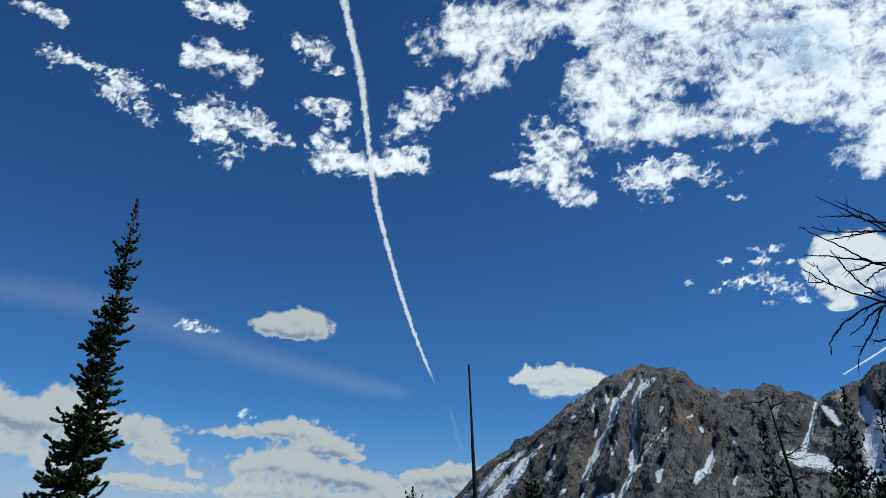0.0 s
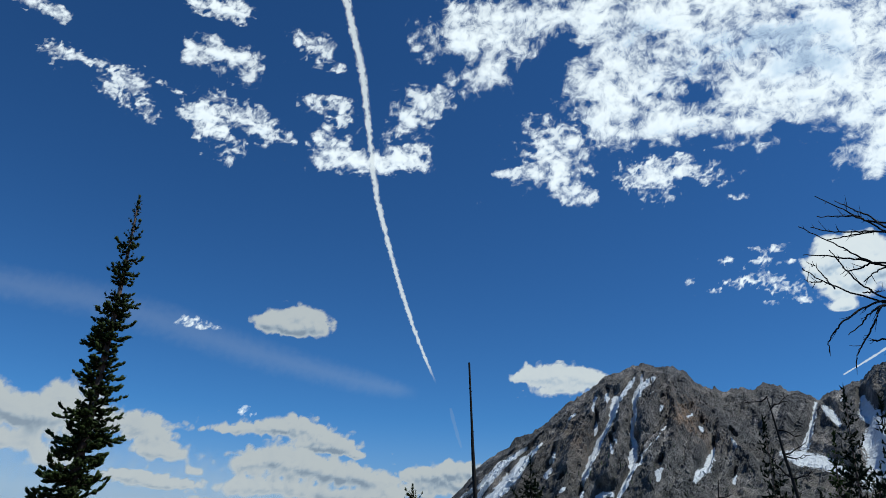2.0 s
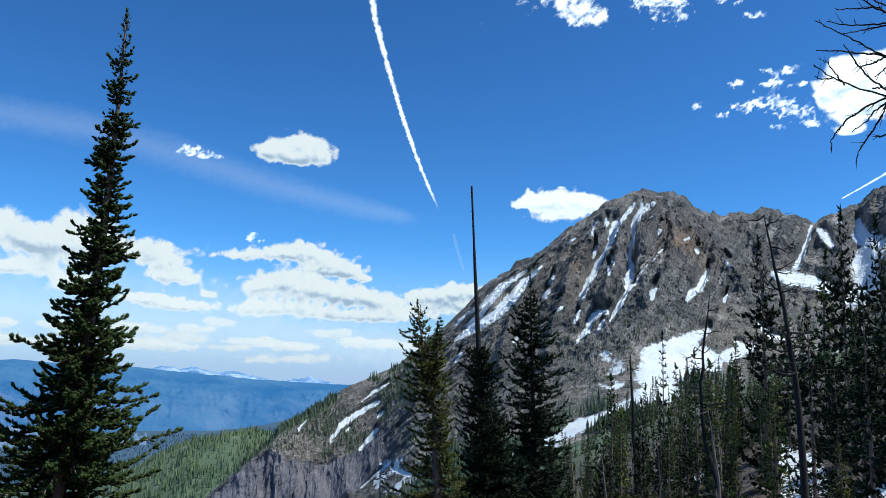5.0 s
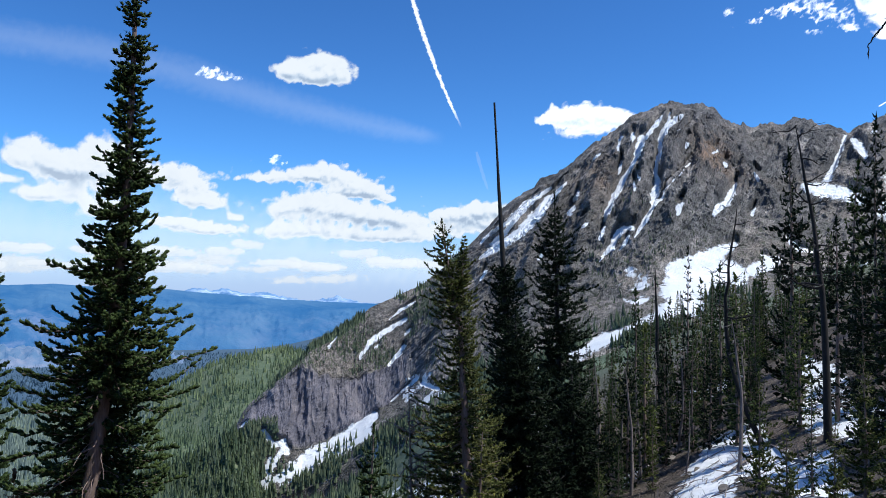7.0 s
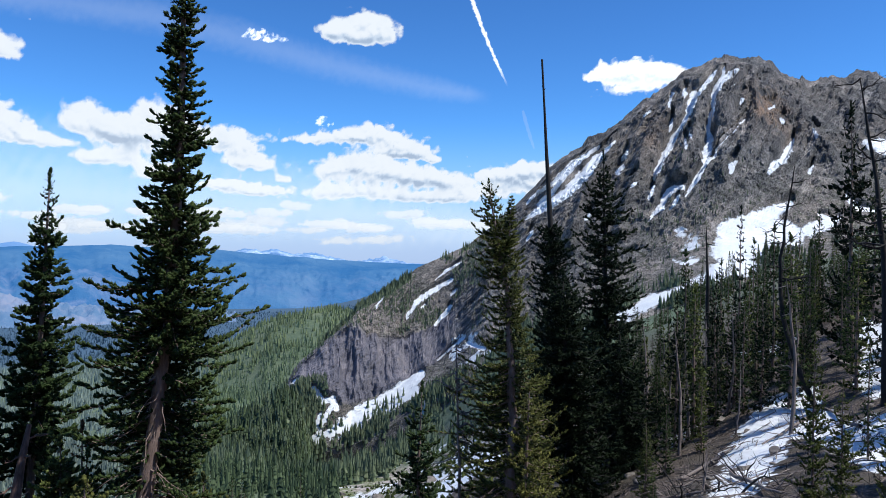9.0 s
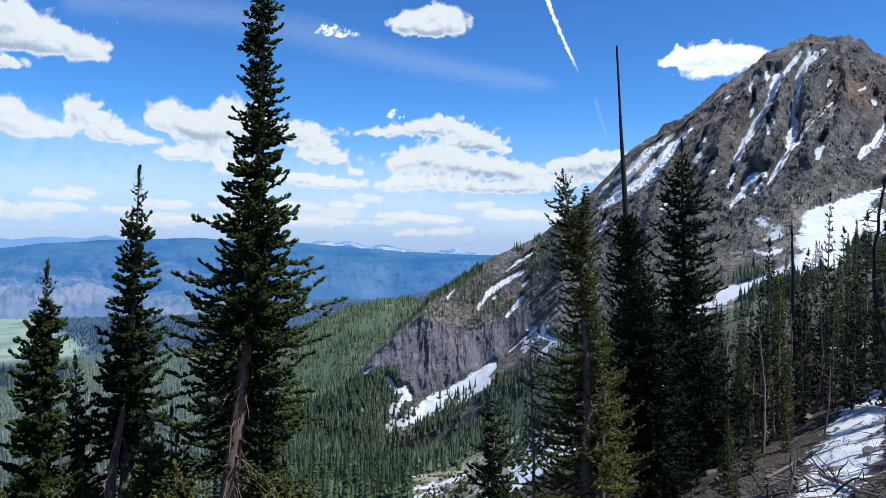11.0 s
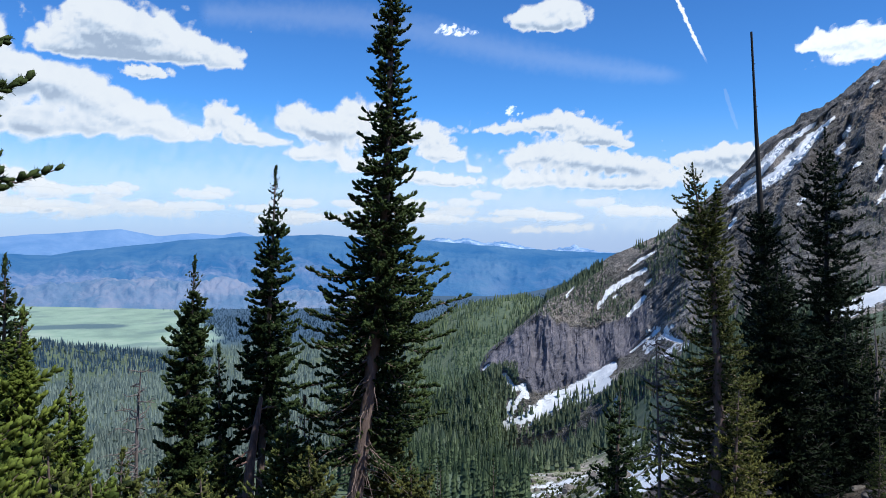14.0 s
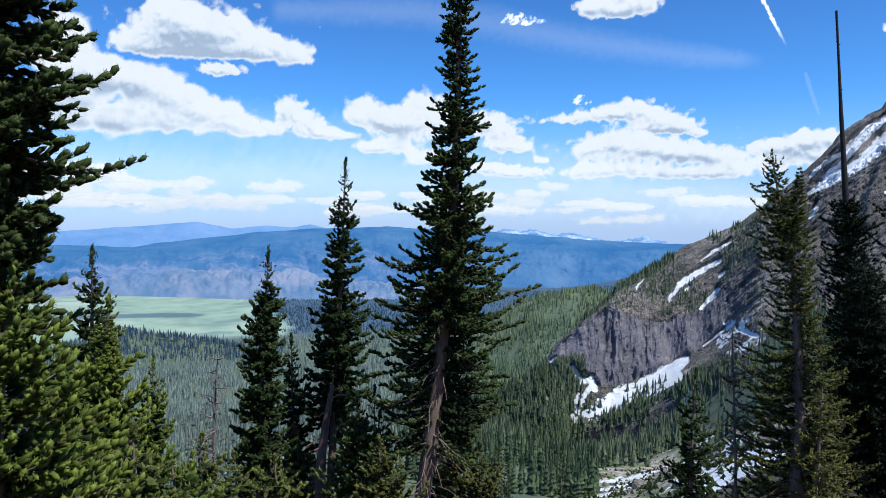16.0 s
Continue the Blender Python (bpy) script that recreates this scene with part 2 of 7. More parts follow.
def bark_material(name, dark, light):
    m, n, l, b = material(name)
    co = coords_of(n)
    mp = n.new("ShaderNodeMapping")
    mp.inputs["Scale"].default_value = (9, 9, 1.6)
    l.new(co, mp.inputs["Vector"])
    fib, blot = noise_node(n, l, 2.2, 8, 0.7, mp.outputs[0], 0.5), noise_node(n, l, 1.3, 5, 0.6, co)
    col = ramp(n, l, maths(n, l, "ADD", maths(n, l, "MULTIPLY", fib, 0.65), maths(n, l, "MULTIPLY", blot, 0.35)), [(0.32, dark), (0.68, light)])
    l.new(col, b.inputs["Base Color"])
    b.inputs["Roughness"].default_value = 0.9
    bump(n, l, fib, 0.8, 0.03, b)
    return m


def cloud_material(name, lo, hi, ragged, scale, glow):
    m, n, l, b = material(name)
    co = coords_of(n)
    fine = maths(n, l, "ADD", maths(n, l, "MULTIPLY", noise_node(n, l, scale, 9, 0.7, co, 1.4), 0.65), maths(n, l, "MULTIPLY", noise_node(n, l, scale * 3.1, 7, 0.7, co, 0.8), 0.35))
    d = maths(n, l, "ADD", attr_node(n, "puffiness"), maths(n, l, "MULTIPLY", maths(n, l, "SUBTRACT", fine, 0.5), ragged))
    alpha = maths(n, l, "MULTIPLY", span(n, l, d, lo, hi), attr_node(n, "cover"))
    sh = maths(n, l, "ADD", attr_node(n, "shade"), maths(n, l, "MULTIPLY", maths(n, l, "SUBTRACT", noise_node(n, l, scale * 0.8, 8, 0.6, co, 0.5), 0.48), 0.8), True)
    col = ramp(n, l, sh, [(0.0, (0.97, 0.985, 1.0)), (0.3, (0.90, 0.93, 0.975)), (0.65, (0.68, 0.765, 0.88)), (1.0, (0.46, 0.55, 0.69))])
    em = n.new("ShaderNodeEmission")
    em.inputs["Strength"].default_value = glow
    l.new(col, em.inputs["Color"])
    tr = n.new("ShaderNodeBsdfTransparent")
    ms = n.new("ShaderNodeMixShader")
    l.new(alpha, ms.inputs[0])
    l.new(tr.outputs[0], ms.inputs[1])
    l.new(em.outputs[0], ms.inputs[2])
    l.new(ms.outputs[0], n["Material Output"].inputs["Surface"])
    n.remove(b)
    m.cycles.emission_sampling = "NONE"
    return m


ROCK, GROUND = rock_material(), ground_material()
# far ranges: glow and bluish tones stand for the hazy air before them
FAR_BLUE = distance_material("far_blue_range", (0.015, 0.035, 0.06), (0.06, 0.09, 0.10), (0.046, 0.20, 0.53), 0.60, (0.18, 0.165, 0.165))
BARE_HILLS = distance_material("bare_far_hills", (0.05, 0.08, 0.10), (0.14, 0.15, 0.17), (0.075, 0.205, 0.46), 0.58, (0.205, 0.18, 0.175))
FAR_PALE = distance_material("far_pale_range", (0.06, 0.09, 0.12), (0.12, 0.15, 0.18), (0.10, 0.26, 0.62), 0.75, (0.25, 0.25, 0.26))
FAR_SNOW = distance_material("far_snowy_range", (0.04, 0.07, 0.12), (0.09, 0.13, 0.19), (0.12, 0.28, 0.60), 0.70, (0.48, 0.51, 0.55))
# lit and shaded fir copies: sunlight and shade put into the needle colours
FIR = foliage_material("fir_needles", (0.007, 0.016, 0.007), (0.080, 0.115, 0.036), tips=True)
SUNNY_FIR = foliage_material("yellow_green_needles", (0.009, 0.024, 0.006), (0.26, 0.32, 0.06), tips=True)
SHADED_FIR = foliage_material("dark_needles", (0.004, 0.009, 0.005), (0.027, 0.042, 0.018), 0.5)
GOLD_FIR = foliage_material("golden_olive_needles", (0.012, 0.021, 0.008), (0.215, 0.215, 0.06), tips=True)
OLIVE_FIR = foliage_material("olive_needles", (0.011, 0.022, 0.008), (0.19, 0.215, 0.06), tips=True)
# valley woods: haze put into the needle colours, paler and bluer with distance
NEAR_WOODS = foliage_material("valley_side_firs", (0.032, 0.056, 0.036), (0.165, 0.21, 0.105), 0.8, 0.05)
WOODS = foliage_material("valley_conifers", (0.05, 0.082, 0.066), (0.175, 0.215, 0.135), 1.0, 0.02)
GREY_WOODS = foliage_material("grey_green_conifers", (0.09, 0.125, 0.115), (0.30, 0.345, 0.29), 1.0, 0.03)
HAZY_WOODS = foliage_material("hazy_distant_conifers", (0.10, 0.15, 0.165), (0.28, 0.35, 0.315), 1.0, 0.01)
HAZE_BLUE_WOODS = foliage_material("distant_bluish_conifers", (0.035, 0.075, 0.125), (0.08, 0.13, 0.18), 1.0, 0.01)
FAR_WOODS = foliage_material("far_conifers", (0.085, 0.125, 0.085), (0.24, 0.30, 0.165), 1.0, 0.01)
BROWN_NEEDLES = foliage_material("dead_needles", (0.08, 0.045, 0.025), (0.19, 0.11, 0.06))
BARK = bark_material("bark", (0.09, 0.062, 0.052), (0.30, 0.215, 0.18))
DEAD_BARK = bark_material("weathered_dead_wood", (0.07, 0.055, 0.05), (0.30, 0.25, 0.225))
RED_BARK = bark_material("reddish_bark", (0.09, 0.05, 0.038), (0.36, 0.22, 0.17))
# near-black bark for dead wood and the dark firs
BLACK_BARK = bark_material("dark_dead_wood", (0.006, 0.0055, 0.0055), (0.030, 0.026, 0.024))
STONE, _n, _l, _b = material("boulder_stone")
_co = coords_of(_n)
_l.new(ramp(_n, _l, noise_node(_n, _l, 2.5, 8, 0.7, _co), [(0.3, (0.06, 0.05, 0.045)), (0.7, (0.26, 0.23, 0.2))]), _b.inputs["Base Color"])
_b.inputs["Roughness"].default_value = 0.9
bump(_n, _l, noise_node(_n, _l, 6.0, 8, 0.7, _co), 0.6, 0.08, _b)
SHADED_FIR.node_tree.nodes["Mix Shader"].inputs[0].default_value = 0.1
SUNNY_FIR.node_tree.nodes["Mix Shader"].inputs[0].default_value = 0.22
CLOUD = {
    "puff": cloud_material("cumulus", -0.10, 0.34, 0.62, 0.011, CLOUD_GLOW["puff"]),
    "wisp": cloud_material("torn_cloud", -0.05, 0.85, 2.5, 0.0085, CLOUD_GLOW["wisp"]),
    "bright": cloud_material("bright_cumulus", -0.10, 0.34, 0.62, 0.011, CLOUD_GLOW["bright"]),
    "glare": cloud_material("glaring_cumulus", -0.10, 0.34, 0.62, 0.011, CLOUD_GLOW["glare"]),
    "low": cloud_material("low_cumulus", -0.1, 0.9, 2.4, 0.017, CLOUD_GLOW["low"]),
    "trail": cloud_material("contrail", 0.0, 0.7, 2.4, 0.02, 1.15),
    "haze": cloud_material("hazy_cloud", 0.0, 0.5, 1.2, 0.014, CLOUD_GLOW["haze"]),
}
VEIL = cloud_material("veil", -0.3, 1.1, 1.2, 0.004, 0.9)

# ---- the lie of the land ----
LEFT_PROFILE = [(0, 0), (5, -1.5), (20, -9), (60, -27), (200, -75), (600, -165), (1150, -228), (1500, -257), (1650, -259), (5200, -259)]
RIGHT_PROFILE = [(0, 0), (5, -1.6), (15, -5), (25, -6.4), (40, -8), (80, -8), (130, -5), (180, -2.5), (260, -10), (330, -24), (5200, -24)]


def land(x, y):
    """Height of the ground: a steep wooded slope on the right, a deep valley ahead and on the left, a flat valley floor far off."""
    x, y = np.asarray(x, float), np.asarray(y, float)
    r = np.hypot(x, y)
    az = np.degrees(np.arctan2(-x, y))
    left = interp(r, LEFT_PROFILE)
    tilt = -0.0085 * (np.clip(az, -75, 40) - 115 * smooth(110, 180, az) + 22)
    right = interp(r, RIGHT_PROFILE) + tilt * np.minimum(r, 260) * smooth(0, 40, r)
    w = smooth(-2, 18, az) * (1 - smooth(110, 178, az))
    z = left * w + right * (1 - w)
    # green wooded spur behind the cliff, and a dark wooded knoll in the valley
    spur_top = interp(az, [(4, -7.0), (9, -6.6), (12.5, -6.0), (14.1, -5.6), (16.5, -5.8), (19.7, -6.5), (22, -7.8), (25, -9.3), (29, -10.2), (40, -11)])
    spur = (EYE + 1250 * np.tan(np.radians(spur_top))) - np.abs(r - 1250) * 0.2
    z = np.where((az > 2) & (r > 500), np.maximum(z, spur * 1.0), z)
    knoll = (-192 - 5 * np.abs(az - 50.5)) - np.abs(r - 1330) * 0.25
    z = np.maximum(z, knoll)
    # wooded apron that runs down from the end of the cliff
    apron = EYE + 612 * np.tan(np.radians(interp(az, [(14.5, -21), (15.4, -18.4), (16.0, -16.6), (16.4, -14.8), (16.9, -13.4), (17.6, -12.7), (18.3, -12.4), (19.4, -12.9), (21, -13.6), (24, -14.8), (28, -17)]))) - np.where(r < 612, (612 - r) * 0.33, (r - 612) * 0.5)
    apron = np.where((az > 14.5) & (az < 29), apron, -900)
    z = z - 0.05 * np.minimum(r, 640) * smooth(180, 480, r) * smooth(0, 7, az) * (1 - smooth(17, 24, az)) * (1 - smooth(640, 760, r))
    rough = fbm(np.stack([x, y, 0 * x], -1) * 0.012, 4) * np.minimum(r * 0.035, 9) * (1 - smooth(1500, 1900, r))
    lumps = fbm(np.stack([x, y, 0 * x + 5], -1) * 0.22, 4) * 0.9 * smooth(6, 20, r) * (1 - smooth(200, 500, r))
    return np.maximum(z, apron) + rough + lumps


def lands(x, y):
    return float(land(np.array([x]), np.array([y]))[0])


def streak(az, el, line):
    """Cover 0..1 along a line of (az, el, half-width), in degrees as seen from the pass."""
    out = np.zeros_like(az)
    for (a0, e0, w0), (a1, e1, w1) in zip(line[:-1], line[1:]):
        d = np.array((a1 - a0, e1 - e0))
        t = np.clip(((az - a0) * d[0] + (el - e0) * d[1]) / (d @ d), 0, 1)
        dist = np.hypot(az - a0 - t * d[0], el - e0 - t * d[1])
        out = np.maximum(out, 1.0 - 0.5 * dist / (w0 + (w1 - w0) * t))
    return out


def build_ground():
    azs = np.radians(np.concatenate([np.arange(-180, -70, 4), np.arange(-60, 80, 0.56), np.arange(84, 181, 4)]))
    rs = np.sort(np.concatenate([[0.0], np.geomspace(0.8, 4950, 215), np.arange(1603.0, 2700, 15)]))
    rr, aa = np.meshgrid(rs, azs, indexing="ij")
    x, y = -np.sin(aa) * rr, np.cos(aa) * rr
    z = land(x, y)
    az, el = np.degrees(aa), np.degrees(np.arctan2(z - EYE, rr))
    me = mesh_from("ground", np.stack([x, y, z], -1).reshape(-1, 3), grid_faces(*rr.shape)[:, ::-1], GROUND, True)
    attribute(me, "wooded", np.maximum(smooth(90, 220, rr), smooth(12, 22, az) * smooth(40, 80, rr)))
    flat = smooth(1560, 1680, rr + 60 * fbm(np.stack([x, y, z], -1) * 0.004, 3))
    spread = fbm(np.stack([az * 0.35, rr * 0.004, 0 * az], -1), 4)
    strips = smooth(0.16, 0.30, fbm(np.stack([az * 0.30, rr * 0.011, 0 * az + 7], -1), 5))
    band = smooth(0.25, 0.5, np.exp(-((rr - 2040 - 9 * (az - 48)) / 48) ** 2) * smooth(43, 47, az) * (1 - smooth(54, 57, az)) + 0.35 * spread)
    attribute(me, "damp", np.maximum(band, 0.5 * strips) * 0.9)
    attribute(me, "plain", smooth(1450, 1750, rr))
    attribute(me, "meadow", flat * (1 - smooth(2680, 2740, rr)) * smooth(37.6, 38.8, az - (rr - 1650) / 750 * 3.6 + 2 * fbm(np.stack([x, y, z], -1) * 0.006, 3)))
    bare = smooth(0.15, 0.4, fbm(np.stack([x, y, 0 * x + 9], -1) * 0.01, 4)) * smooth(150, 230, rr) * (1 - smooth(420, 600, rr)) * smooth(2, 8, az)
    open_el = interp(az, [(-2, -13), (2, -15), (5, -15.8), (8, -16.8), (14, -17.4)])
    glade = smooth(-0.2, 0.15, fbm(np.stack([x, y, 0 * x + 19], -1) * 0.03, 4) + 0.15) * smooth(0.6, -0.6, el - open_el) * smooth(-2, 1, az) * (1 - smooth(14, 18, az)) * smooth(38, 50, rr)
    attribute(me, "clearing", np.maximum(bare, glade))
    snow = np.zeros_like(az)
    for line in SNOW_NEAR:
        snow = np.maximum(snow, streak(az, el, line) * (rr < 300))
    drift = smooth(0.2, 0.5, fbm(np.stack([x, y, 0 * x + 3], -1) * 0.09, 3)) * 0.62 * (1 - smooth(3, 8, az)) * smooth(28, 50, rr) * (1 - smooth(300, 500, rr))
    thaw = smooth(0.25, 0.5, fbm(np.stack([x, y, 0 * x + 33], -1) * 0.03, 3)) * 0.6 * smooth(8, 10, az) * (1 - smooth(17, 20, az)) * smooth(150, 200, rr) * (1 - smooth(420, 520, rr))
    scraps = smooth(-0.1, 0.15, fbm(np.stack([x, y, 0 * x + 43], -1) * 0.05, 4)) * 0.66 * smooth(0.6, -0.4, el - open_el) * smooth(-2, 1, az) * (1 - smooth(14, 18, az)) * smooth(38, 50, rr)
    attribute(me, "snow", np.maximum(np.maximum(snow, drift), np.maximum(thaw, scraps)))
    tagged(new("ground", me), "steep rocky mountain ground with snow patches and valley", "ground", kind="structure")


SNOW_NEAR = [
    [(-21.6, -10.6, 0.9), (-19.6, -13.0, 1.6), (-17.8, -16.0, 1.7), (-16.4, -19.0, 1.5)],
    [(-19.6, -12.0, 0.7), (-23.5, -13.5, 0.7), (-27, -14.5, 1.2)],
    [(-24.6, -5.6, 0.7), (-26.2, -6.8, 1.3), (-26.2, -8.6, 1.3), (-25.3, -9.4, 0.8), (-27.5, -9.4, 1.2)],
    [(-26.4, -12.2, 0.8), (-24.4, -13.3, 0.7), (-22.8, -12.0, 0.5)],
    [(-17.8, -8.6, 0.25), (-20.0, -7.4, 0.35), (-21.5, -6.4, 0.3)],
    [(-12.4, -15.0, 0.3), (-14.2, -13.6, 0.35)],
    [(-33, -7, 1.2), (-30, -9, 1.2)],
]

# the main mountain: crest, foot, and the lip and toe of its cliff, along the compass from the pass
CREST_HIGH = [(-60, 16), (-40, 15), (-34, 13.4), (-32, 12.8), (-31.3, 12.6), (-30.3, 11.7), (-29.6, 11.5), (-28.8, 11.0), (-28.1, 10.9), (-27.4, 10.6), (-26.7, 10.9), (-25.7, 11.2),
              (-24.7, 11.8), (-24.0, 11.8), (-23.3, 11.4), (-22.6, 11.6), (-21.6, 11.5), (-21.0, 11.35), (-20.6, 11.8), (-20.4, 11.6), (-19.5, 12.0), (-19.1, 12.3), (-18.5, 13.0),
              (-17.4, 13.35), (-16.4, 13.3), (-15.4, 13.65), (-14.6, 13.3), (-13.4, 12.9), (-12.5, 12.7), (-11.7, 11.95), (-10.9, 11.35), (-10.1, 10.9), (-9.2, 10.45)]
CREST_LOW = [(-8.6, 9.8), (-7.5, 8.9), (-6.2, 8.05), (-5.4, 7.8), (-4.9, 7.3), (-3.8, 6.75), (-2.5, 5.65), (-1.4, 4.3), (-0.5, 3.4), (0.4, 2.5), (3.8, -0.4), (6.1, -1.5), (7.9, -2.3),
             (10.0, -4.0), (11.8, -5.1), (12.6, -5.6), (13.3, -6.6), (14.4, -7.5), (15.3, -8.2), (16.1, -8.9), (17.0, -9.6), (17.6, -10.3), (18.0, -11.1), (18.4, -11.8), (19.2, -14.0), (20, -18)]
CREST = CREST_HIGH + CREST_LOW
CREST_R = [(-60, 900), (-36, 950), (-30, 1120), (-24, 1090), (-20.5, 1010), (-15.5, 900), (-8, 850), (0, 800), (8, 740), (17, 690), (20, 670)]
FOOT = [(-60, 6), (-40, 3), (-26, 0), (-20, -1.6), (-15, -3.4), (-9.5, -6), (-5, -7.8), (0, -9.6), (4, -11.4), (7.5, -13.2), (11, -15.4), (14, -16.4), (16.6, -16.8), (20, -18.5)]
FOOT_R = [(-60, 560), (-40, 600), (-26, 600), (-15, 520), (-5, 500), (5, 560), (12, 585), (17, 610), (20, 620)]
FALL_FACE = [(0, 0), (0.25, 0.30), (0.55, 0.66), (0.75, 0.86), (1.0, 1.0)]
LIP = [(2, -5.0), (4, -5.4), (5.4, -6.2), (7.4, -7.4), (9.6, -7.9), (11.7, -7.5), (13.0, -7.0), (13.5, -7.2), (14.4, -7.9), (15.3, -8.6), (16.1, -9.3), (17, -10.0), (18.3, -12.0), (20, -18.2)]
TOE = [(2, -8.0), (4, -8.8), (7.4, -10.5), (9.5, -11.8), (11.7, -12.7), (13, -13.2), (13.9, -13.0), (14.5, -12.5), (15.7, -11.7), (17, -11.6), (18.3, -12.6), (20, -18.3)]
RIBS = [
    [(-15.7, 13.6, 0.8), (-16.3, 11.6, 0.9), (-16.4, 10.0, 1.0), (-15.6, 8.6, 0.7)],
    [(-14.0, 12.0, 0.3), (-13.7, 10.0, 0.45), (-13.2, 7.5, 0.5), (-12.2, 4.6, 0.5)],
    [(-12.4, 12.2, 0.5), (-11.2, 9.6, 0.6), (-9.9, 6.8, 0.7), (-8.8, 3.4, 0.8), (-8, 0, 0.8)],
    [(-18.6, 12.6, 0.8), (-19.6, 10.4, 1.0), (-20.8, 8.6, 0.9), (-22.0, 6.6, 0.8), (-23.0, 4.8, 0.7)],
    [(-17.4, 11.0, 0.4), (-17.6, 8.8, 0.6), (-17.0, 6.6, 0.6), (-15.4, 4.4, 0.6)],
    [(-24.6, 11.8, 0.5), (-25.4, 9.6, 0.6), (-25.0, 8.0, 0.5)], [(-22.0, 11.5, 0.4), (-23.0, 9.6, 0.5), (-23.6, 8.0, 0.5)],
    [(-30.9, 11.6, 0.5), (-30.6, 9.0, 0.7), (-31.5, 6.0, 0.8)], [(-28.0, 10.6, 0.3), (-27.7, 8.4, 0.5)],
    [(-8.0, 9.0, 0.4), (-6.8, 5.4, 0.5), (-5.0, 2.4, 0.6), (-4.2, -1.0, 0.7)],
]
# snow as (bearing, height, half-width) in degrees from the pass: the two long gullies below the summit
SNOW_SUMMIT = [
    [(-14.87, 12.68, 0.13), (-14.39, 12.22, 0.27), (-13.79, 11.3, 0.18), (-13.27, 11.04, 0.4), (-13.07, 10.42, 0.45), (-12.91, 9.8, 0.31), (-12.59, 9.1, 0.18), (-11.98, 8.14, 0.31), (-11.58, 7.3, 0.36), (-11.05, 6.37, 0.27), (-10.76, 5.59, 0.27), (-10.48, 4.82, 0.18)],
    [(-16.38, 12.7, 0.13), (-15.87, 12.41, 0.31), (-15.32, 12.04, 0.31), (-14.92, 11.57, 0.36), (-14.65, 10.97, 0.27), (-14.7, 10.35, 0.22), (-14.43, 9.32, 0.18), (-14.32, 8.28, 0.22), (-14.53, 7.77, 0.31), (-14.34, 7.02, 0.45), (-14.19, 6.18, 0.4), (-14.11, 5.75, 0.18), (-13.68, 4.91, 0.27), (-13.07, 4.06, 0.18), (-12.83, 3.54, 0.09)],
]
SNOW_GULLIES = [
    [(-15.39, 12.85, 0.13), (-15.31, 12.16, 0.18)],
    [(-16.94, 9.17, 0.09), (-16.04, 8.22, 0.067), (-15.06, 7.21, 0.067), (-14.87, 6.58, 0.13), (-14.27, 5.96, 0.09)],
    [(-11.73, 11.23, 0.18), (-11.54, 10.28, 0.13)],
    [(-12.68, 11.48, 0.22), (-12.57, 10.99, 0.18)],
    [(-11.76, 9.42, 0.13), (-11.68, 8.79, 0.18), (-11.44, 8.37, 0.09)],
    [(-13.01, 8.33, 0.13), (-13.22, 7.98, 0.18)],
    [(-12.73, 7.83, 0.13), (-12.82, 7.27, 0.18)],
]
# small patches over the face
SNOW_FACE = [
    [(-10.49, 4.29, 0.18), (-10.16, 3.42, 0.18)],
    [(-12.66, 4.28, 0.22), (-11.83, 4.07, 0.4), (-11.34, 3.55, 0.36), (-11.1, 2.77, 0.36), (-10.6, 2.25, 0.18), (-10.18, 1.68, 0.09)],
    [(-12.34, 3.55, 0.18), (-12.05, 2.99, 0.22), (-11.64, 2.55, 0.09)],
    [(-8.49, 7.14, 0.13), (-8.32, 6.62, 0.22), (-8.2, 6.36, 0.13)],
    [(-8.2, 5.93, 0.18), (-7.78, 5.41, 0.27)],
    [(-9.16, 4.65, 0.18), (-8.78, 4.3, 0.13)],
    [(-16.72, 10.57, 0.22), (-16.53, 10.26, 0.13)],
    [(-18.86, 10, 0.09), (-18.48, 9.74, 0.13)],
    [(-19.33, 8.96, 0.18), (-19.4, 8.8, 0.22)],
    [(-21.34, 8.13, 0.13), (-21.64, 7.64, 0.18)],
    [(-20.13, 7.55, 0.13), (-19.81, 6.83, 0.36), (-19.44, 6.03, 0.31), (-18.91, 5.72, 0.36), (-18.54, 5.24, 0.22)],
    [(-16.35, 6.04, 0.22), (-16.08, 5.79, 0.36), (-15.97, 5.29, 0.18)],
    [(-21.41, 5.64, 0.09), (-21.16, 5.17, 0.18)],
    [(-16.12, 11.71, 0.09), (-15.88, 11.52, 0.067)],
]
# bands along the flank
SNOW_FLANK = [
    [(-6.32, 7.39, 0.13), (-5.36, 6.74, 0.18), (-4.27, 6.09, 0.22), (-3.4, 5.2, 0.22), (-2.74, 4.53, 0.22), (-1.63, 3.85, 0.13), (-0.74, 2.95, 0.09)],
    [(-7.53, 7.81, 0.09), (-6.67, 6.95, 0.18), (-6.03, 6.3, 0.36), (-5.38, 5.42, 0.4), (-4.51, 4.53, 0.45), (-3.64, 3.64, 0.4), (-2.54, 2.96, 0.36), (-1.43, 2.28, 0.27), (-0.76, 1.82, 0.13)],
    [(-4.93, 6.3, 0.09), (-3.84, 5.2, 0.13), (-2.75, 3.86, 0.18), (-1.64, 2.95, 0.18)],
    [(-5.86, 2.31, 0.18), (-5.43, 1.77, 0.13)],
    [(-10.11, 10.03, 0.09), (-9.65, 9.62, 0.067)],
    [(-1.22, 0.7, 0.13), (-0.78, 0.02, 0.09)],
]
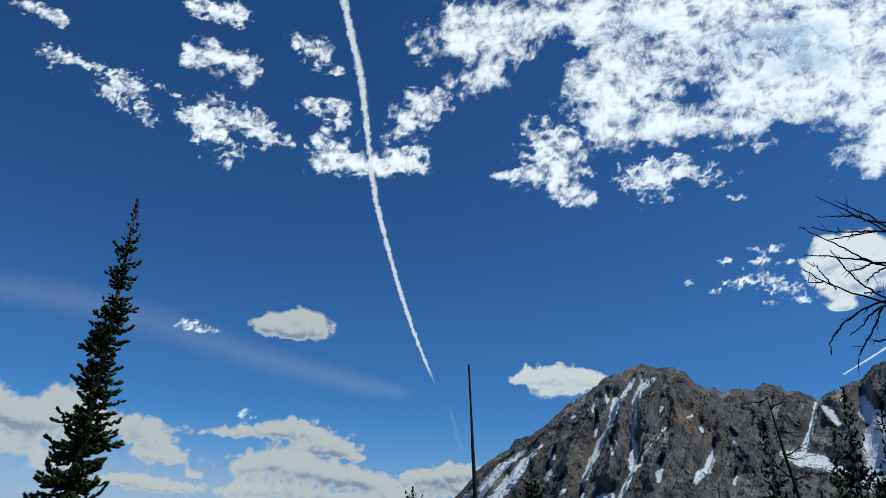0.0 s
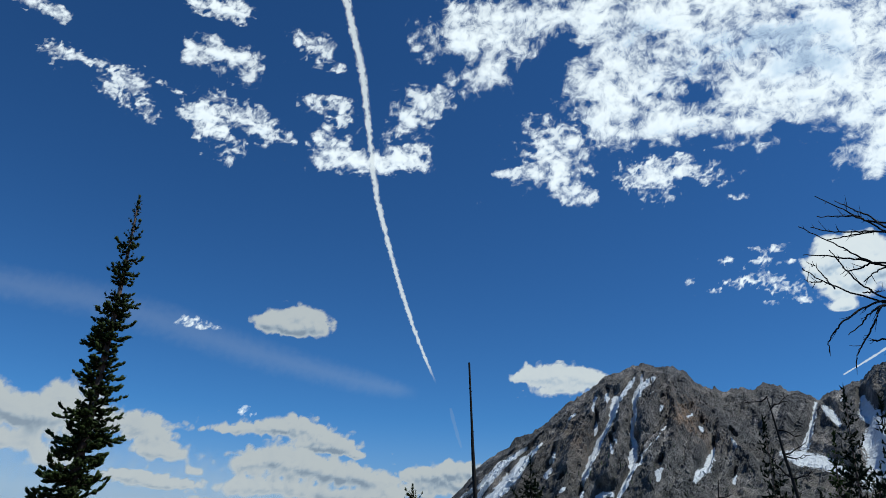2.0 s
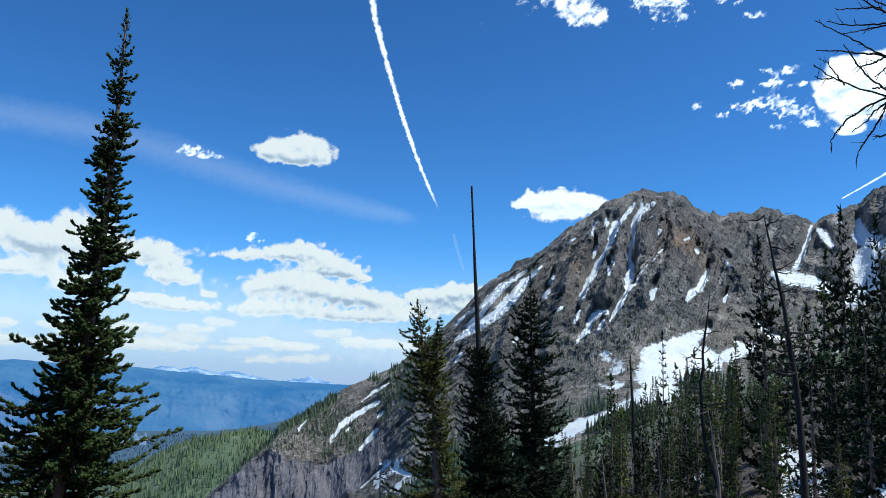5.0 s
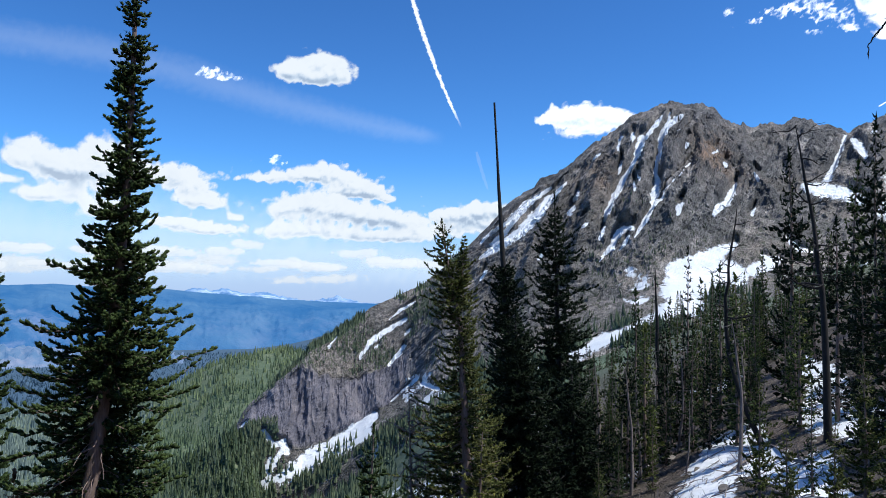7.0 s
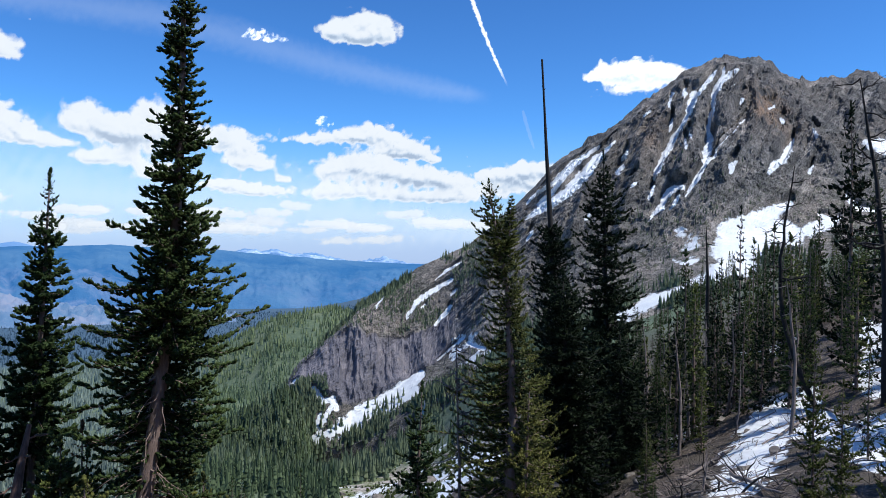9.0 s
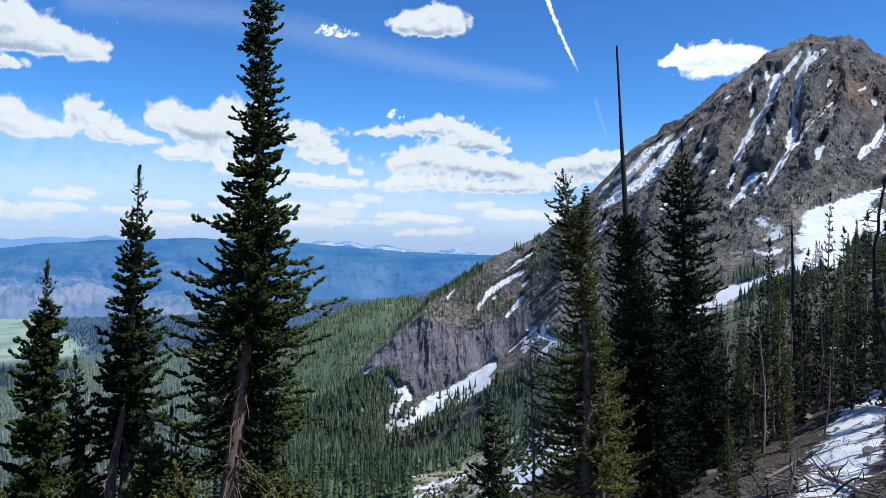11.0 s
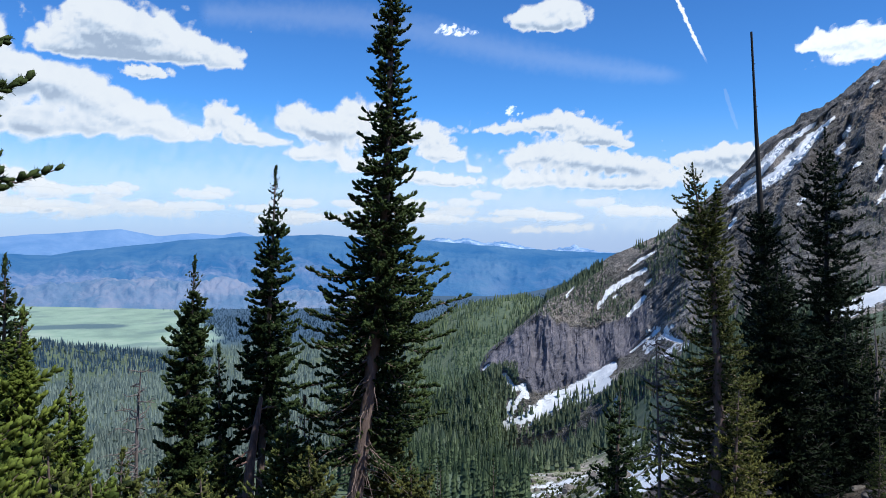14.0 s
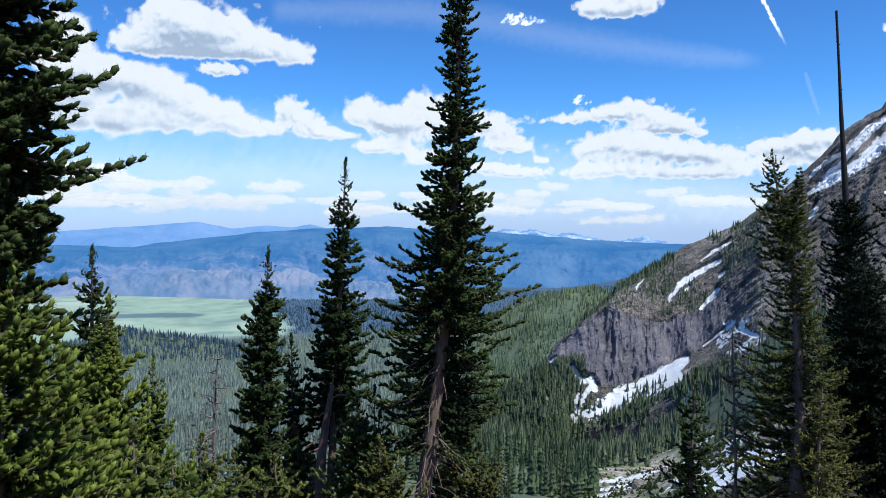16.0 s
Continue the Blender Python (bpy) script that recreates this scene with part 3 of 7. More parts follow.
# the snowfield at the foot
SNOW_FIELD = [
    [(-20.05, 2.95, 0.27), (-18.84, 2.3, 0.63), (-17.41, 1.64, 0.72), (-15.75, 0.96, 0.81)],
    [(-15.73, -0.32, 1.2), (-17.38, 0.16, 1.3), (-19.01, 1.04, 1.1), (-20.19, 0.66, 0.9)],
    [(-16.94, -1.53, 1.1), (-14.88, -2.04, 0.54)],
    [(-23.55, 3.36, 0.27), (-24.27, 2.59, 0.27), (-25.19, 2.4, 0.18)],
    [(-21.79, 2.14, 0.13), (-22.92, 1.75, 0.36), (-21.37, 1.1, 0.63)],
    [(-15.19, -2.35, 0.63), (-12.76, -3.5, 0.45), (-10.27, -4.58, 0.58), (-8.58, -5.82, 0.54), (-7.28, -5.65, 0.36), (-5.55, -6.81, 0.36), (-3.33, -6.66, 0.45), (-0.66, -7.39, 0.36)],
]
# the high bowl
SNOW_BOWL = [
    [(-27.22, 10.37, 0.18), (-26.96, 9.45, 0.18), (-26.62, 8.54, 0.22), (-26.34, 7.98, 0.27), (-26.06, 7.5, 0.4)],
    [(-24.63, 7.05, 0.36), (-25.74, 6.74, 0.63), (-27.18, 6.42, 0.54), (-28.39, 5.79, 0.45)],
    [(-27.71, 10.09, 0.27), (-28.05, 9.67, 0.4), (-28.44, 8.97, 0.27)],
    [(-28.98, 10.53, 0.18), (-29.1, 10.8, 0.13)],
    [(-30.21, 10.65, 0.27), (-30.32, 9.46, 0.63), (-31.07, 8.95, 0.81), (-30.38, 7.5, 0.9), (-30.65, 6.32, 0.99), (-29.56, 4.98, 0.54)],
]
# above and below the cliff
SNOW_CLIFF = [
    [(4.44, -1.8, 0.09), (5.65, -2.55, 0.13), (6.47, -3.22, 0.09)],
    [(5.11, -3.19, 0.18), (6.25, -3.86, 0.27), (7.49, -4.67, 0.36), (8.11, -5.21, 0.27), (8.4, -5.79, 0.27), (8.73, -6.32, 0.13)],
    [(4.73, -4.03, 0.18), (5.09, -4.35, 0.13)],
    [(5.2, -5.25, 0.18), (5.6, -5.86, 0.27), (6.13, -6.44, 0.22), (6.41, -6.84, 0.13)],
    [(7.27, -5.27, 0.18), (7.48, -5.41, 0.13)],
    [(10.47, -4.48, 0.09), (11.23, -5.51, 0.13)],
    [(7.41, -10.57, 0.31), (8.67, -11.28, 0.31), (9.3, -11.87, 0.22)],
    [(7.46, -10.82, 0.3), (8.91, -11.88, 0.66), (10.46, -12.89, 0.78), (11.8, -13.58, 0.86), (12.92, -14.4, 0.95), (14.28, -15.0, 0.78), (15.87, -15.6, 0.52), (17.01, -15.96, 0.25)],
    [(8.0, -11.95, 0.5), (9.0, -12.55, 0.5), (10.2, -13.3, 0.5)],
    [(15.34, -13.79, 0.34), (15.79, -14.66, 0.34)],
    [(14.54, -13.07, 0.22), (14.98, -13.94, 0.27), (15.64, -15.04, 0.27)],
    [(16.04, -11.76, 0.30), (15.21, -12.79, 0.34), (14.5, -12.6, 0.38), (14.16, -13.21, 0.38)],
    [(17.7, -11.33, 0.13), (17.25, -10.97, 0.09)],
    [(3.73, -8.25, 0.22), (2.53, -8.6, 0.22)],
    [(7.17, -12.68, 0.18), (7.36, -13.95, 0.18), (7.55, -15.21, 0.18), (7.54, -16.03, 0.18)],
    [(4.75, -8.3, 0.13), (6.17, -9.65, 0.09)],
]
SNOW_STREAKS = SNOW_SUMMIT + SNOW_GULLIES + SNOW_FACE + SNOW_FLANK + SNOW_FIELD + SNOW_BOWL + SNOW_CLIFF


def build_mountain():
    cols, up, down = 680, 6, 220
    az1 = np.linspace(-44, 20, cols)
    v1 = np.concatenate([np.linspace(-1, 0, up, endpoint=False), np.linspace(0, 1.1, down)])
    az, v = np.meshgrid(az1, v1)
    vv = np.clip(v, 0, None)
    cr = interp(az, CREST_R)
    cz = EYE + cr * np.tan(np.radians(interp(az, CREST)))
    cliff = smooth(2.0, 6.5, az)
    # slope, upright face, and fan of rubble below it
    lr, tr = cr - interp(az, [(2, 70), (10, 45), (14, 30), (18, 16)]), cr - interp(az, [(2, 120), (10, 88), (14, 74), (18, 40)])
    fr = interp(az, FOOT_R)
    fz = EYE + fr * np.tan(np.radians(interp(az, FOOT)))
    jag = fbm(np.stack([az * 1.3, 0 * az, 0 * az + 51], -1), 5, 0.6)
    lz, tz = EYE + lr * np.tan(np.radians(interp(az, LIP) + 0.7 * jag * smooth(18, 15, az))), EYE + tr * np.tan(np.radians(interp(az, TOE)))
    up_s, mid_s, low_s = np.clip(vv / 0.4, 0, 1), smooth(0.4, 0.62, vv) * 0.5 + np.clip((vv - 0.4) / 0.22, 0, 1) * 0.5, np.clip((vv - 0.62) / 0.38, 0, 1.4)
    r_c = cr + (lr - cr) * up_s + (tr - lr) * mid_s + (fr - tr) * low_s
    z_c = cz + (lz - cz) * up_s + (tz - lz) * mid_s + (fz - tz) * low_s
    fall = np.where(vv > 1, 1 + (vv - 1) * 1.5, interp(vv, FALL_FACE))
    r = (cr + (fr - cr) * vv) * (1 - cliff) + r_c * cliff + np.clip(-v, 0, 1) * 160
    z = (cz + (fz - cz) * fall) * (1 - cliff) + z_c * cliff - np.clip(-v, 0, 1) * 130
    z = z - np.clip(v - 1, 0, 1) * 500 * cliff
    a = np.radians(az)
    p = np.stack([-np.sin(a) * r, np.cos(a) * r, z], -1)
    el0 = np.degrees(np.arctan2(z - EYE, r))
    # ribs and gullies lean down towards the valley; crags and boulders between
    lean = interp(az, [(-44, 0.4), (-20, 0.5), (-10, 0.62), (-6, 1.0), (20, 1.1)])
    u = az + lean * (el0 - 6) + 0.35 * fbm(p * 0.008, 4)
    ribs = fbm(np.stack([u * 0.5, el0 * 0.10, 0 * az], -1), 5, 0.55, True)
    flutes = fbm(np.stack([u * 1.5, el0 * 0.35 + 0.4 * fbm(p * 0.02 + 5, 3), 0 * az + 14], -1), 5, 0.62, True)
    craggy = fbm(p * (0.03, 0.03, 0.022), 6, 0.66, True)
    stones = fbm(p * 0.13, 4, 0.65, True)
    steep = smooth(0.39, 0.43, vv) * (1 - smooth(0.60, 0.64, vv)) * cliff
    tall = fbm(np.stack([az * 0.55 + 0.3 * fbm(p * 0.02, 3), el0 * 0.16, 0 * az + 77], -1), 6, 0.5, True)
    warp_az, warp_el = az + 0.6 * fbm(p * 0.02 + 40, 4), el0 + 0.5 * fbm(p * 0.02 + 70, 4)
    rib = np.zeros_like(az)
    for line in RIBS:
        rib = np.maximum(rib, streak(warp_az, warp_el, line) * 2 - 1)
    gully = np.zeros_like(az)
    for line in SNOW_SUMMIT + SNOW_FACE[1:2] + SNOW_FACE[10:11] + SNOW_BOWL[:1]:
        gully = np.maximum(gully, streak(az, el0, [(b, e, max(w, 0.2) * 2.0) for b, e, w in line]) * 2 - 1)
    drift = np.zeros_like(az)
    for line in SNOW_STREAKS:
        drift = np.maximum(drift, streak(az, el0, line))
    drift = smooth(0.35, 0.7, drift)
    body = smooth(0.0, 0.10, vv) * (1 - 0.8 * smooth(0.62, 0.85, vv))
    out = body * (9 * ribs + 10 * craggy + 9 * flutes * (1 - 0.6 * smooth(0.4, 0.7, vv)) + 12 * np.clip(rib, 0, 1) * smooth(0.02, 0.25, vv) - 5 * np.clip(gully, 0, 1)) * (1 - 0.75 * cliff)
    out = out + 3.4 * stones * (1 - 0.6 * smooth(0.7, 0.85, vv)) * (1 - 0.85 * steep) + steep * (17 * (tall - 0.45) + 2.5 * (craggy - 0.4)) * (1 - 0.6 * smooth(14.5, 17, az))
    out = out * (1 - 0.55 * drift)
    r2 = r - out * 0.8
    z2 = z + out * 0.4 * body + (4.0 * craggy + 9.0 * fbm(p * 0.05 + 3, 5, 0.7)) * (1 - smooth(0.0, 0.08, np.abs(v))) * (1 - smooth(-6, 0, az) * 0.75)
    p = np.stack([-np.sin(a) * r2, np.cos(a) * r2, z2], -1)
    me = mesh_from("mountain", p.reshape(-1, 3), grid_faces(*az.shape), ROCK, False)
    el = np.degrees(np.arctan2(z2 - EYE, r2))
    az_s, el_s = az + 0.26 * fbm(p * 0.07, 5, 0.7), el + 0.2 * fbm(p * 0.07 + 9, 5, 0.7)
    snow = np.zeros_like(az)
    for line in SNOW_STREAKS:
        snow = np.maximum(snow, streak(az_s, el_s, [(b, e, w * (1.0 if line in SNOW_FLANK else 0.72 if w < 0.5 else 0.9)) for b, e, w in line]))
    patchy = 0.48 + 0.75 * fbm(p * 0.06, 4, 0.6)
    region = np.maximum(np.exp(-((az + 12.8) / 1.7) ** 2 - ((el + 0.2) / 1.8) ** 2), np.exp(-((az - 3.4) / 2.4) ** 2 - ((el + 8.8) / 1.8) ** 2))
    snow = np.maximum(snow, np.clip(patchy, 0, 0.8) * smooth(0.3, 0.6, region))
    # thawing edge of the fan below the cliff
    fray = fbm(np.stack([az * 2.6 + el * 1.2, el * 2.6, 0 * az + 61], -1), 4, 0.6)
    thaw = (0.42 + 0.5 * fray) * np.exp(-((az - 13.9) / 2.9) ** 2 - ((el + 15.6) / 1.0) ** 2) / 0.8
    snow = np.maximum(snow, np.clip(thaw, 0, 0.8))
    snow = snow - 0.75 * np.clip(0.2 + fray, 0, 1) * smooth(10.5, 13.5, az) * smooth(-14.0, -15.0, el - 0.25 * (13 - np.minimum(az, 13)))
    attribute(me, "snow", snow)
    chute = fbm(np.stack([u * 1.6, el * 0.5, 0 * az + 8], -1), 7, 0.68)
    attribute(me, "steep", np.clip(steep * 1.3 - 0.3 + 0.9 * smooth(12.6, 14.5, az) * (vv < 0.6) + 0.5 * fbm(p * 0.03 + 21, 4, 0.6) * (1 - smooth(0.6, 0.64, vv)) * cliff, 0, 1))
    attribute(me, "talus", np.clip(0.5 + 1.1 * chute - 0.25 * np.clip(rib, 0, 1) - 0.3 * (ribs + flutes - 0.4), 0, 1))
    attribute(me, "rust", np.maximum(np.exp(-((az_s + 18.9 - 0.5 * (el - 9)) / 1.3) ** 2 - ((el - 9.8) / 1.9) ** 2), 0.5 * np.exp(-((az_s + 10.5) / 1.4) ** 2 - ((el - 8.4) / 1.6) ** 2)))
    attribute(me, "scree", np.maximum(smooth(0.55, 0.8, vv) * (1 - smooth(0, 4, az)), 0.6 * smooth(2, 8, az) * (1 - smooth(0.36, 0.44, vv)) * (1 - 0.8 * smooth(11, 14, az))) * 0.8)
    attribute(me, "scrub", np.maximum(smooth(0.35, 0.75, vv), 0.8 * smooth(6, 10, az)) * (1 - steep) * 0.9)
    tagged(new("mountain", me), "grey-brown rocky mountain streaked with snow gullies", "mountain", kind="structure")
    return az, v, p, steep, snow


def build_range(name, label, mat, r0, depth, tops, foot_z, rough, bare_lo, bare_hi, seed, az0=-30, az1=78, step=0.3, rows=34, relief=1.0, jag=0.5, near=None):
    """A far range: a ridge at r0 metres, falling towards the viewer over depth metres."""
    az1d = np.arange(az0, az1, step)
    v1d = np.concatenate([[-0.25], np.linspace(0, 1, rows)])
    az, v = np.meshgrid(az1d, v1d)
    top = EYE + r0 * np.tan(np.radians(interp(az, tops) + rough * fbm(np.stack([az * jag, 0 * az, 0 * az + seed], -1), 5)))
    vv = np.clip(v, 0, 1)
    if near:  # the line of its foot
        depth = r0 - interp(az, near)
    folds = fbm(np.stack([az * 0.28, vv * 1.4, 0 * az + seed + 3], -1), 5, 0.55, True)
    z = top + (foot_z - top) * vv ** 0.85 + np.clip(v, None, 0) * 100
    r = r0 - depth * vv + np.clip(-v, 0, 1) * 300 - folds * depth * 0.16 * np.sin(np.pi * vv)
    gullies = fbm(np.stack([az * 1.3 + 0.5 * folds, vv * 2.2, 0 * az + seed + 8], -1), 5, 0.6, True)
    z = z + (folds * 24 + (relief - 1) * 16 * gullies) * np.sin(np.pi * vv)
    a = np.radians(az)
    me = mesh_from(name, np.stack([-np.sin(a) * r, np.cos(a) * r, z], -1).reshape(-1, 3), grid_faces(*az.shape), mat, True)
    attribute(me, "bare", smooth(bare_lo, bare_hi, vv + 0.16 * folds + 0.12 * gullies - 0.15) * (smooth(20, 40, az) * 0.75 + 0.25 if bare_lo > 0 else 1.0))
    tagged(new(name, me), label, "mountain range", kind="structure")


build_ground()
M_AZ, M_V, M_P, M_STEEP, M_SNOW = build_mountain()
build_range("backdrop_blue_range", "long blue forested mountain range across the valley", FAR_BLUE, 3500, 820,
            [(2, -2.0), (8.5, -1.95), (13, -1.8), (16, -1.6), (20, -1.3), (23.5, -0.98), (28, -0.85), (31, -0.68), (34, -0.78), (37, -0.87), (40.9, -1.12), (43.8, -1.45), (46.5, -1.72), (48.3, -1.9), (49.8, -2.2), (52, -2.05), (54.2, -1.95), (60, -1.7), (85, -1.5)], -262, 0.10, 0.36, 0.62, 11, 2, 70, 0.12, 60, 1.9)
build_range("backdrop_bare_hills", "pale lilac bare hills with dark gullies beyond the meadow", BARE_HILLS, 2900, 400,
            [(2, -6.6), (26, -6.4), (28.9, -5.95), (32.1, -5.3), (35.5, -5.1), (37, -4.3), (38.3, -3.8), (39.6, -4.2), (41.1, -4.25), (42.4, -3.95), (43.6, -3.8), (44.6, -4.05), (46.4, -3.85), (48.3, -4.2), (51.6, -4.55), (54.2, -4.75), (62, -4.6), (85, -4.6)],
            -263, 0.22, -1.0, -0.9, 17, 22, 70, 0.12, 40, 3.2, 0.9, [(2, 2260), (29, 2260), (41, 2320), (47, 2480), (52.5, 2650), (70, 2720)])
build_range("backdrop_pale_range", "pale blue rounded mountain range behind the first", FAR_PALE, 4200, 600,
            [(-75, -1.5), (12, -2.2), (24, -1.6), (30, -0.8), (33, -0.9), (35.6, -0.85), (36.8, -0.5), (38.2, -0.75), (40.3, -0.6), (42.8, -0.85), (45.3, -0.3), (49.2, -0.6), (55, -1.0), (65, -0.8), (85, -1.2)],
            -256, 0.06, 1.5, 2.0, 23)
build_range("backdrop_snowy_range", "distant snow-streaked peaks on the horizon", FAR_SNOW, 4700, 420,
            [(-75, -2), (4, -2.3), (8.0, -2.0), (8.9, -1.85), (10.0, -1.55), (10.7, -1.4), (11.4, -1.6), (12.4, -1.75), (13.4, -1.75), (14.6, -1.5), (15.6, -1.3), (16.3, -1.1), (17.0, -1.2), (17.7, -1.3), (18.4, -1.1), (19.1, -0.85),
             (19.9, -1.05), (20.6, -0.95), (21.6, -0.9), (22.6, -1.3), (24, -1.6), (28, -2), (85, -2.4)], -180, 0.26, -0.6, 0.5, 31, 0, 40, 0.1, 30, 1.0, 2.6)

# ---- trees ----
def tube(path, radii, sides=7):
    """Verts and quads of a tapered tube along a path."""
    path, radii = np.asarray(path, float), np.asarray(radii, float)
    d = np.gradient(path, axis=0)
    d /= np.linalg.norm(d, axis=1)[:, None] + 1e-9
    ref = np.where(np.abs(d[:, 2:3]) > 0.9, [[1.0, 0, 0]], [[0, 0, 1.0]])
    u = np.cross(d, ref)
    u /= np.linalg.norm(u, axis=1)[:, None] + 1e-9
    w = np.cross(d, u)
    t = np.linspace(0, 2 * np.pi, sides, endpoint=False)
    v = path[:, None] + radii[:, None, None] * (np.cos(t)[None, :, None] * u[:, None] + np.sin(t)[None, :, None] * w[:, None])
    i = np.arange(len(path) * sides).reshape(len(path), sides)
    j = np.roll(i, -1, 1)
    f = np.stack([i[:-1], j[:-1], j[1:], i[1:]], -1).reshape(-1, 4)
    return v.reshape(-1, 3), f


class Joined:
    """Gathers pieces into one mesh."""

    def __init__(self):
        self.v, self.f, self.n = [], [], 0

    def add(self, v, f):
        self.v.append(np.asarray(v))
        self.f.append(np.asarray(f) + self.n)
        self.n += len(v)

    def mesh(self, name, mat, shade=True):
        return mesh_from(name, np.concatenate(self.v), np.concatenate(self.f), mat, shade)


def needles(p0, way, length, per_metre, long, wide, rng, outer, thick, sides):
    """Leafy twigs: a ragged tapered body on each, with tufts of needles standing off it."""
    m = len(p0)
    ref = np.where(np.abs(way[:, 2:3]) > 0.9, [[1.0, 0, 0]], [[0, 0, 1.0]])
    u = np.cross(way, ref)
    u /= np.linalg.norm(u, axis=1)[:, None]
    w = np.cross(way, u)
    th = rng.rand(m)[:, None] * 6.283 + np.arange(sides)[None] * 6.283 / sides
    fat = thick * (0.75 + 0.5 * rng.rand(m)) * np.minimum(1.0, length / (3.2 * thick))
    stages = ((0.22, 0.8), (0.78, 1.0)) if sides > 3 else ((0.55, 1.0),)
    rings = [p0[:, None]]
    for at, girth in stages:
        rr = (fat * girth)[:, None] * (0.7 + 0.6 * rng.rand(m, sides))
        c = p0 + way * (length * at)[:, None]
        rings.append(c[:, None] + rr[..., None] * (np.cos(th)[..., None] * u[:, None] + np.sin(th)[..., None] * w[:, None]))
    rings.append((p0 + way * (length * 1.12)[:, None])[:, None])
    body = np.concatenate(rings, 1)
    k, k2 = np.arange(sides) + 1, (np.arange(sides) + 1) % sides + 1
    f = [np.stack([0 * k, k2, k], -1)]
    if len(stages) == 2:
        f += [np.stack([k, k2, k2 + sides], -1), np.stack([k, k2 + sides, k + sides], -1)]
    last = (len(stages) - 1) * sides
    f = np.concatenate(f + [np.stack([k + last, k2 + last, 0 * k + last + sides + 1], -1)])
    per = body.shape[1]
    body_f = (np.arange(m)[:, None, None] * per + f[None]).reshape(-1, 3)
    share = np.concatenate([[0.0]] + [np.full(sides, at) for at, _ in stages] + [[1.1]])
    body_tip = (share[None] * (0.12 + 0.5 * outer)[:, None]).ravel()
    count = np.maximum((length * per_metre).astype(int), 2)
    k = np.repeat(np.arange(m), count)
    s = rng.rand(len(k)) ** 0.9 * 1.05
    ax = way[k]
    turn = rng.rand(len(k)) * 2 * np.pi
    rad = np.cos(turn)[:, None] * u[k] + np.sin(turn)[:, None] * w[k]
    d = rad + (0.45 + 0.5 * s[:, None]) * ax + [0, 0, 0.15]
    d /= np.linalg.norm(d, axis=1)[:, None]
    base = p0[k] + ax * (s * length[k])[:, None] + rad * (fat[k] * 0.5)[:, None]
    side = np.cross(d, rng.normal(size=(len(k), 3)))
    side /= np.linalg.norm(side, axis=1)[:, None] + 1e-9
    ln = (long * (0.7 + 0.6 * rng.rand(len(k))))[:, None]
    v = np.stack([base - side * wide / 2, base + side * wide / 2, base + d * ln], 1).reshape(-1, 3)
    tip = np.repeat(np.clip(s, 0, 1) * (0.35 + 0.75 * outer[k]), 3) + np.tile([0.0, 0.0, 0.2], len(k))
    return np.concatenate([body.reshape(-1, 3), v]), np.concatenate([body_f, np.arange(len(v)).reshape(-1, 3) + m * per]), np.concatenate([body_tip, tip])


def spine(base, tip, bend, rng, n=15, sway=None):
    """A trunk's line from base to tip with a slight bend."""
    t = np.linspace(0, 1, n)[:, None]
    base, tip = np.array(base), np.array(tip)
    side = rng.normal(size=3) * [1, 1, 0]
    if sway:
        side = np.array(sway) / bend
    wob = np.cumsum(rng.normal(size=(n, 3)) * [1, 1, 0], 0) * bend * 0.12
    return base + (tip - base) * t + side * bend * np.sin(np.pi * t) + wob * np.sin(np.pi * t)


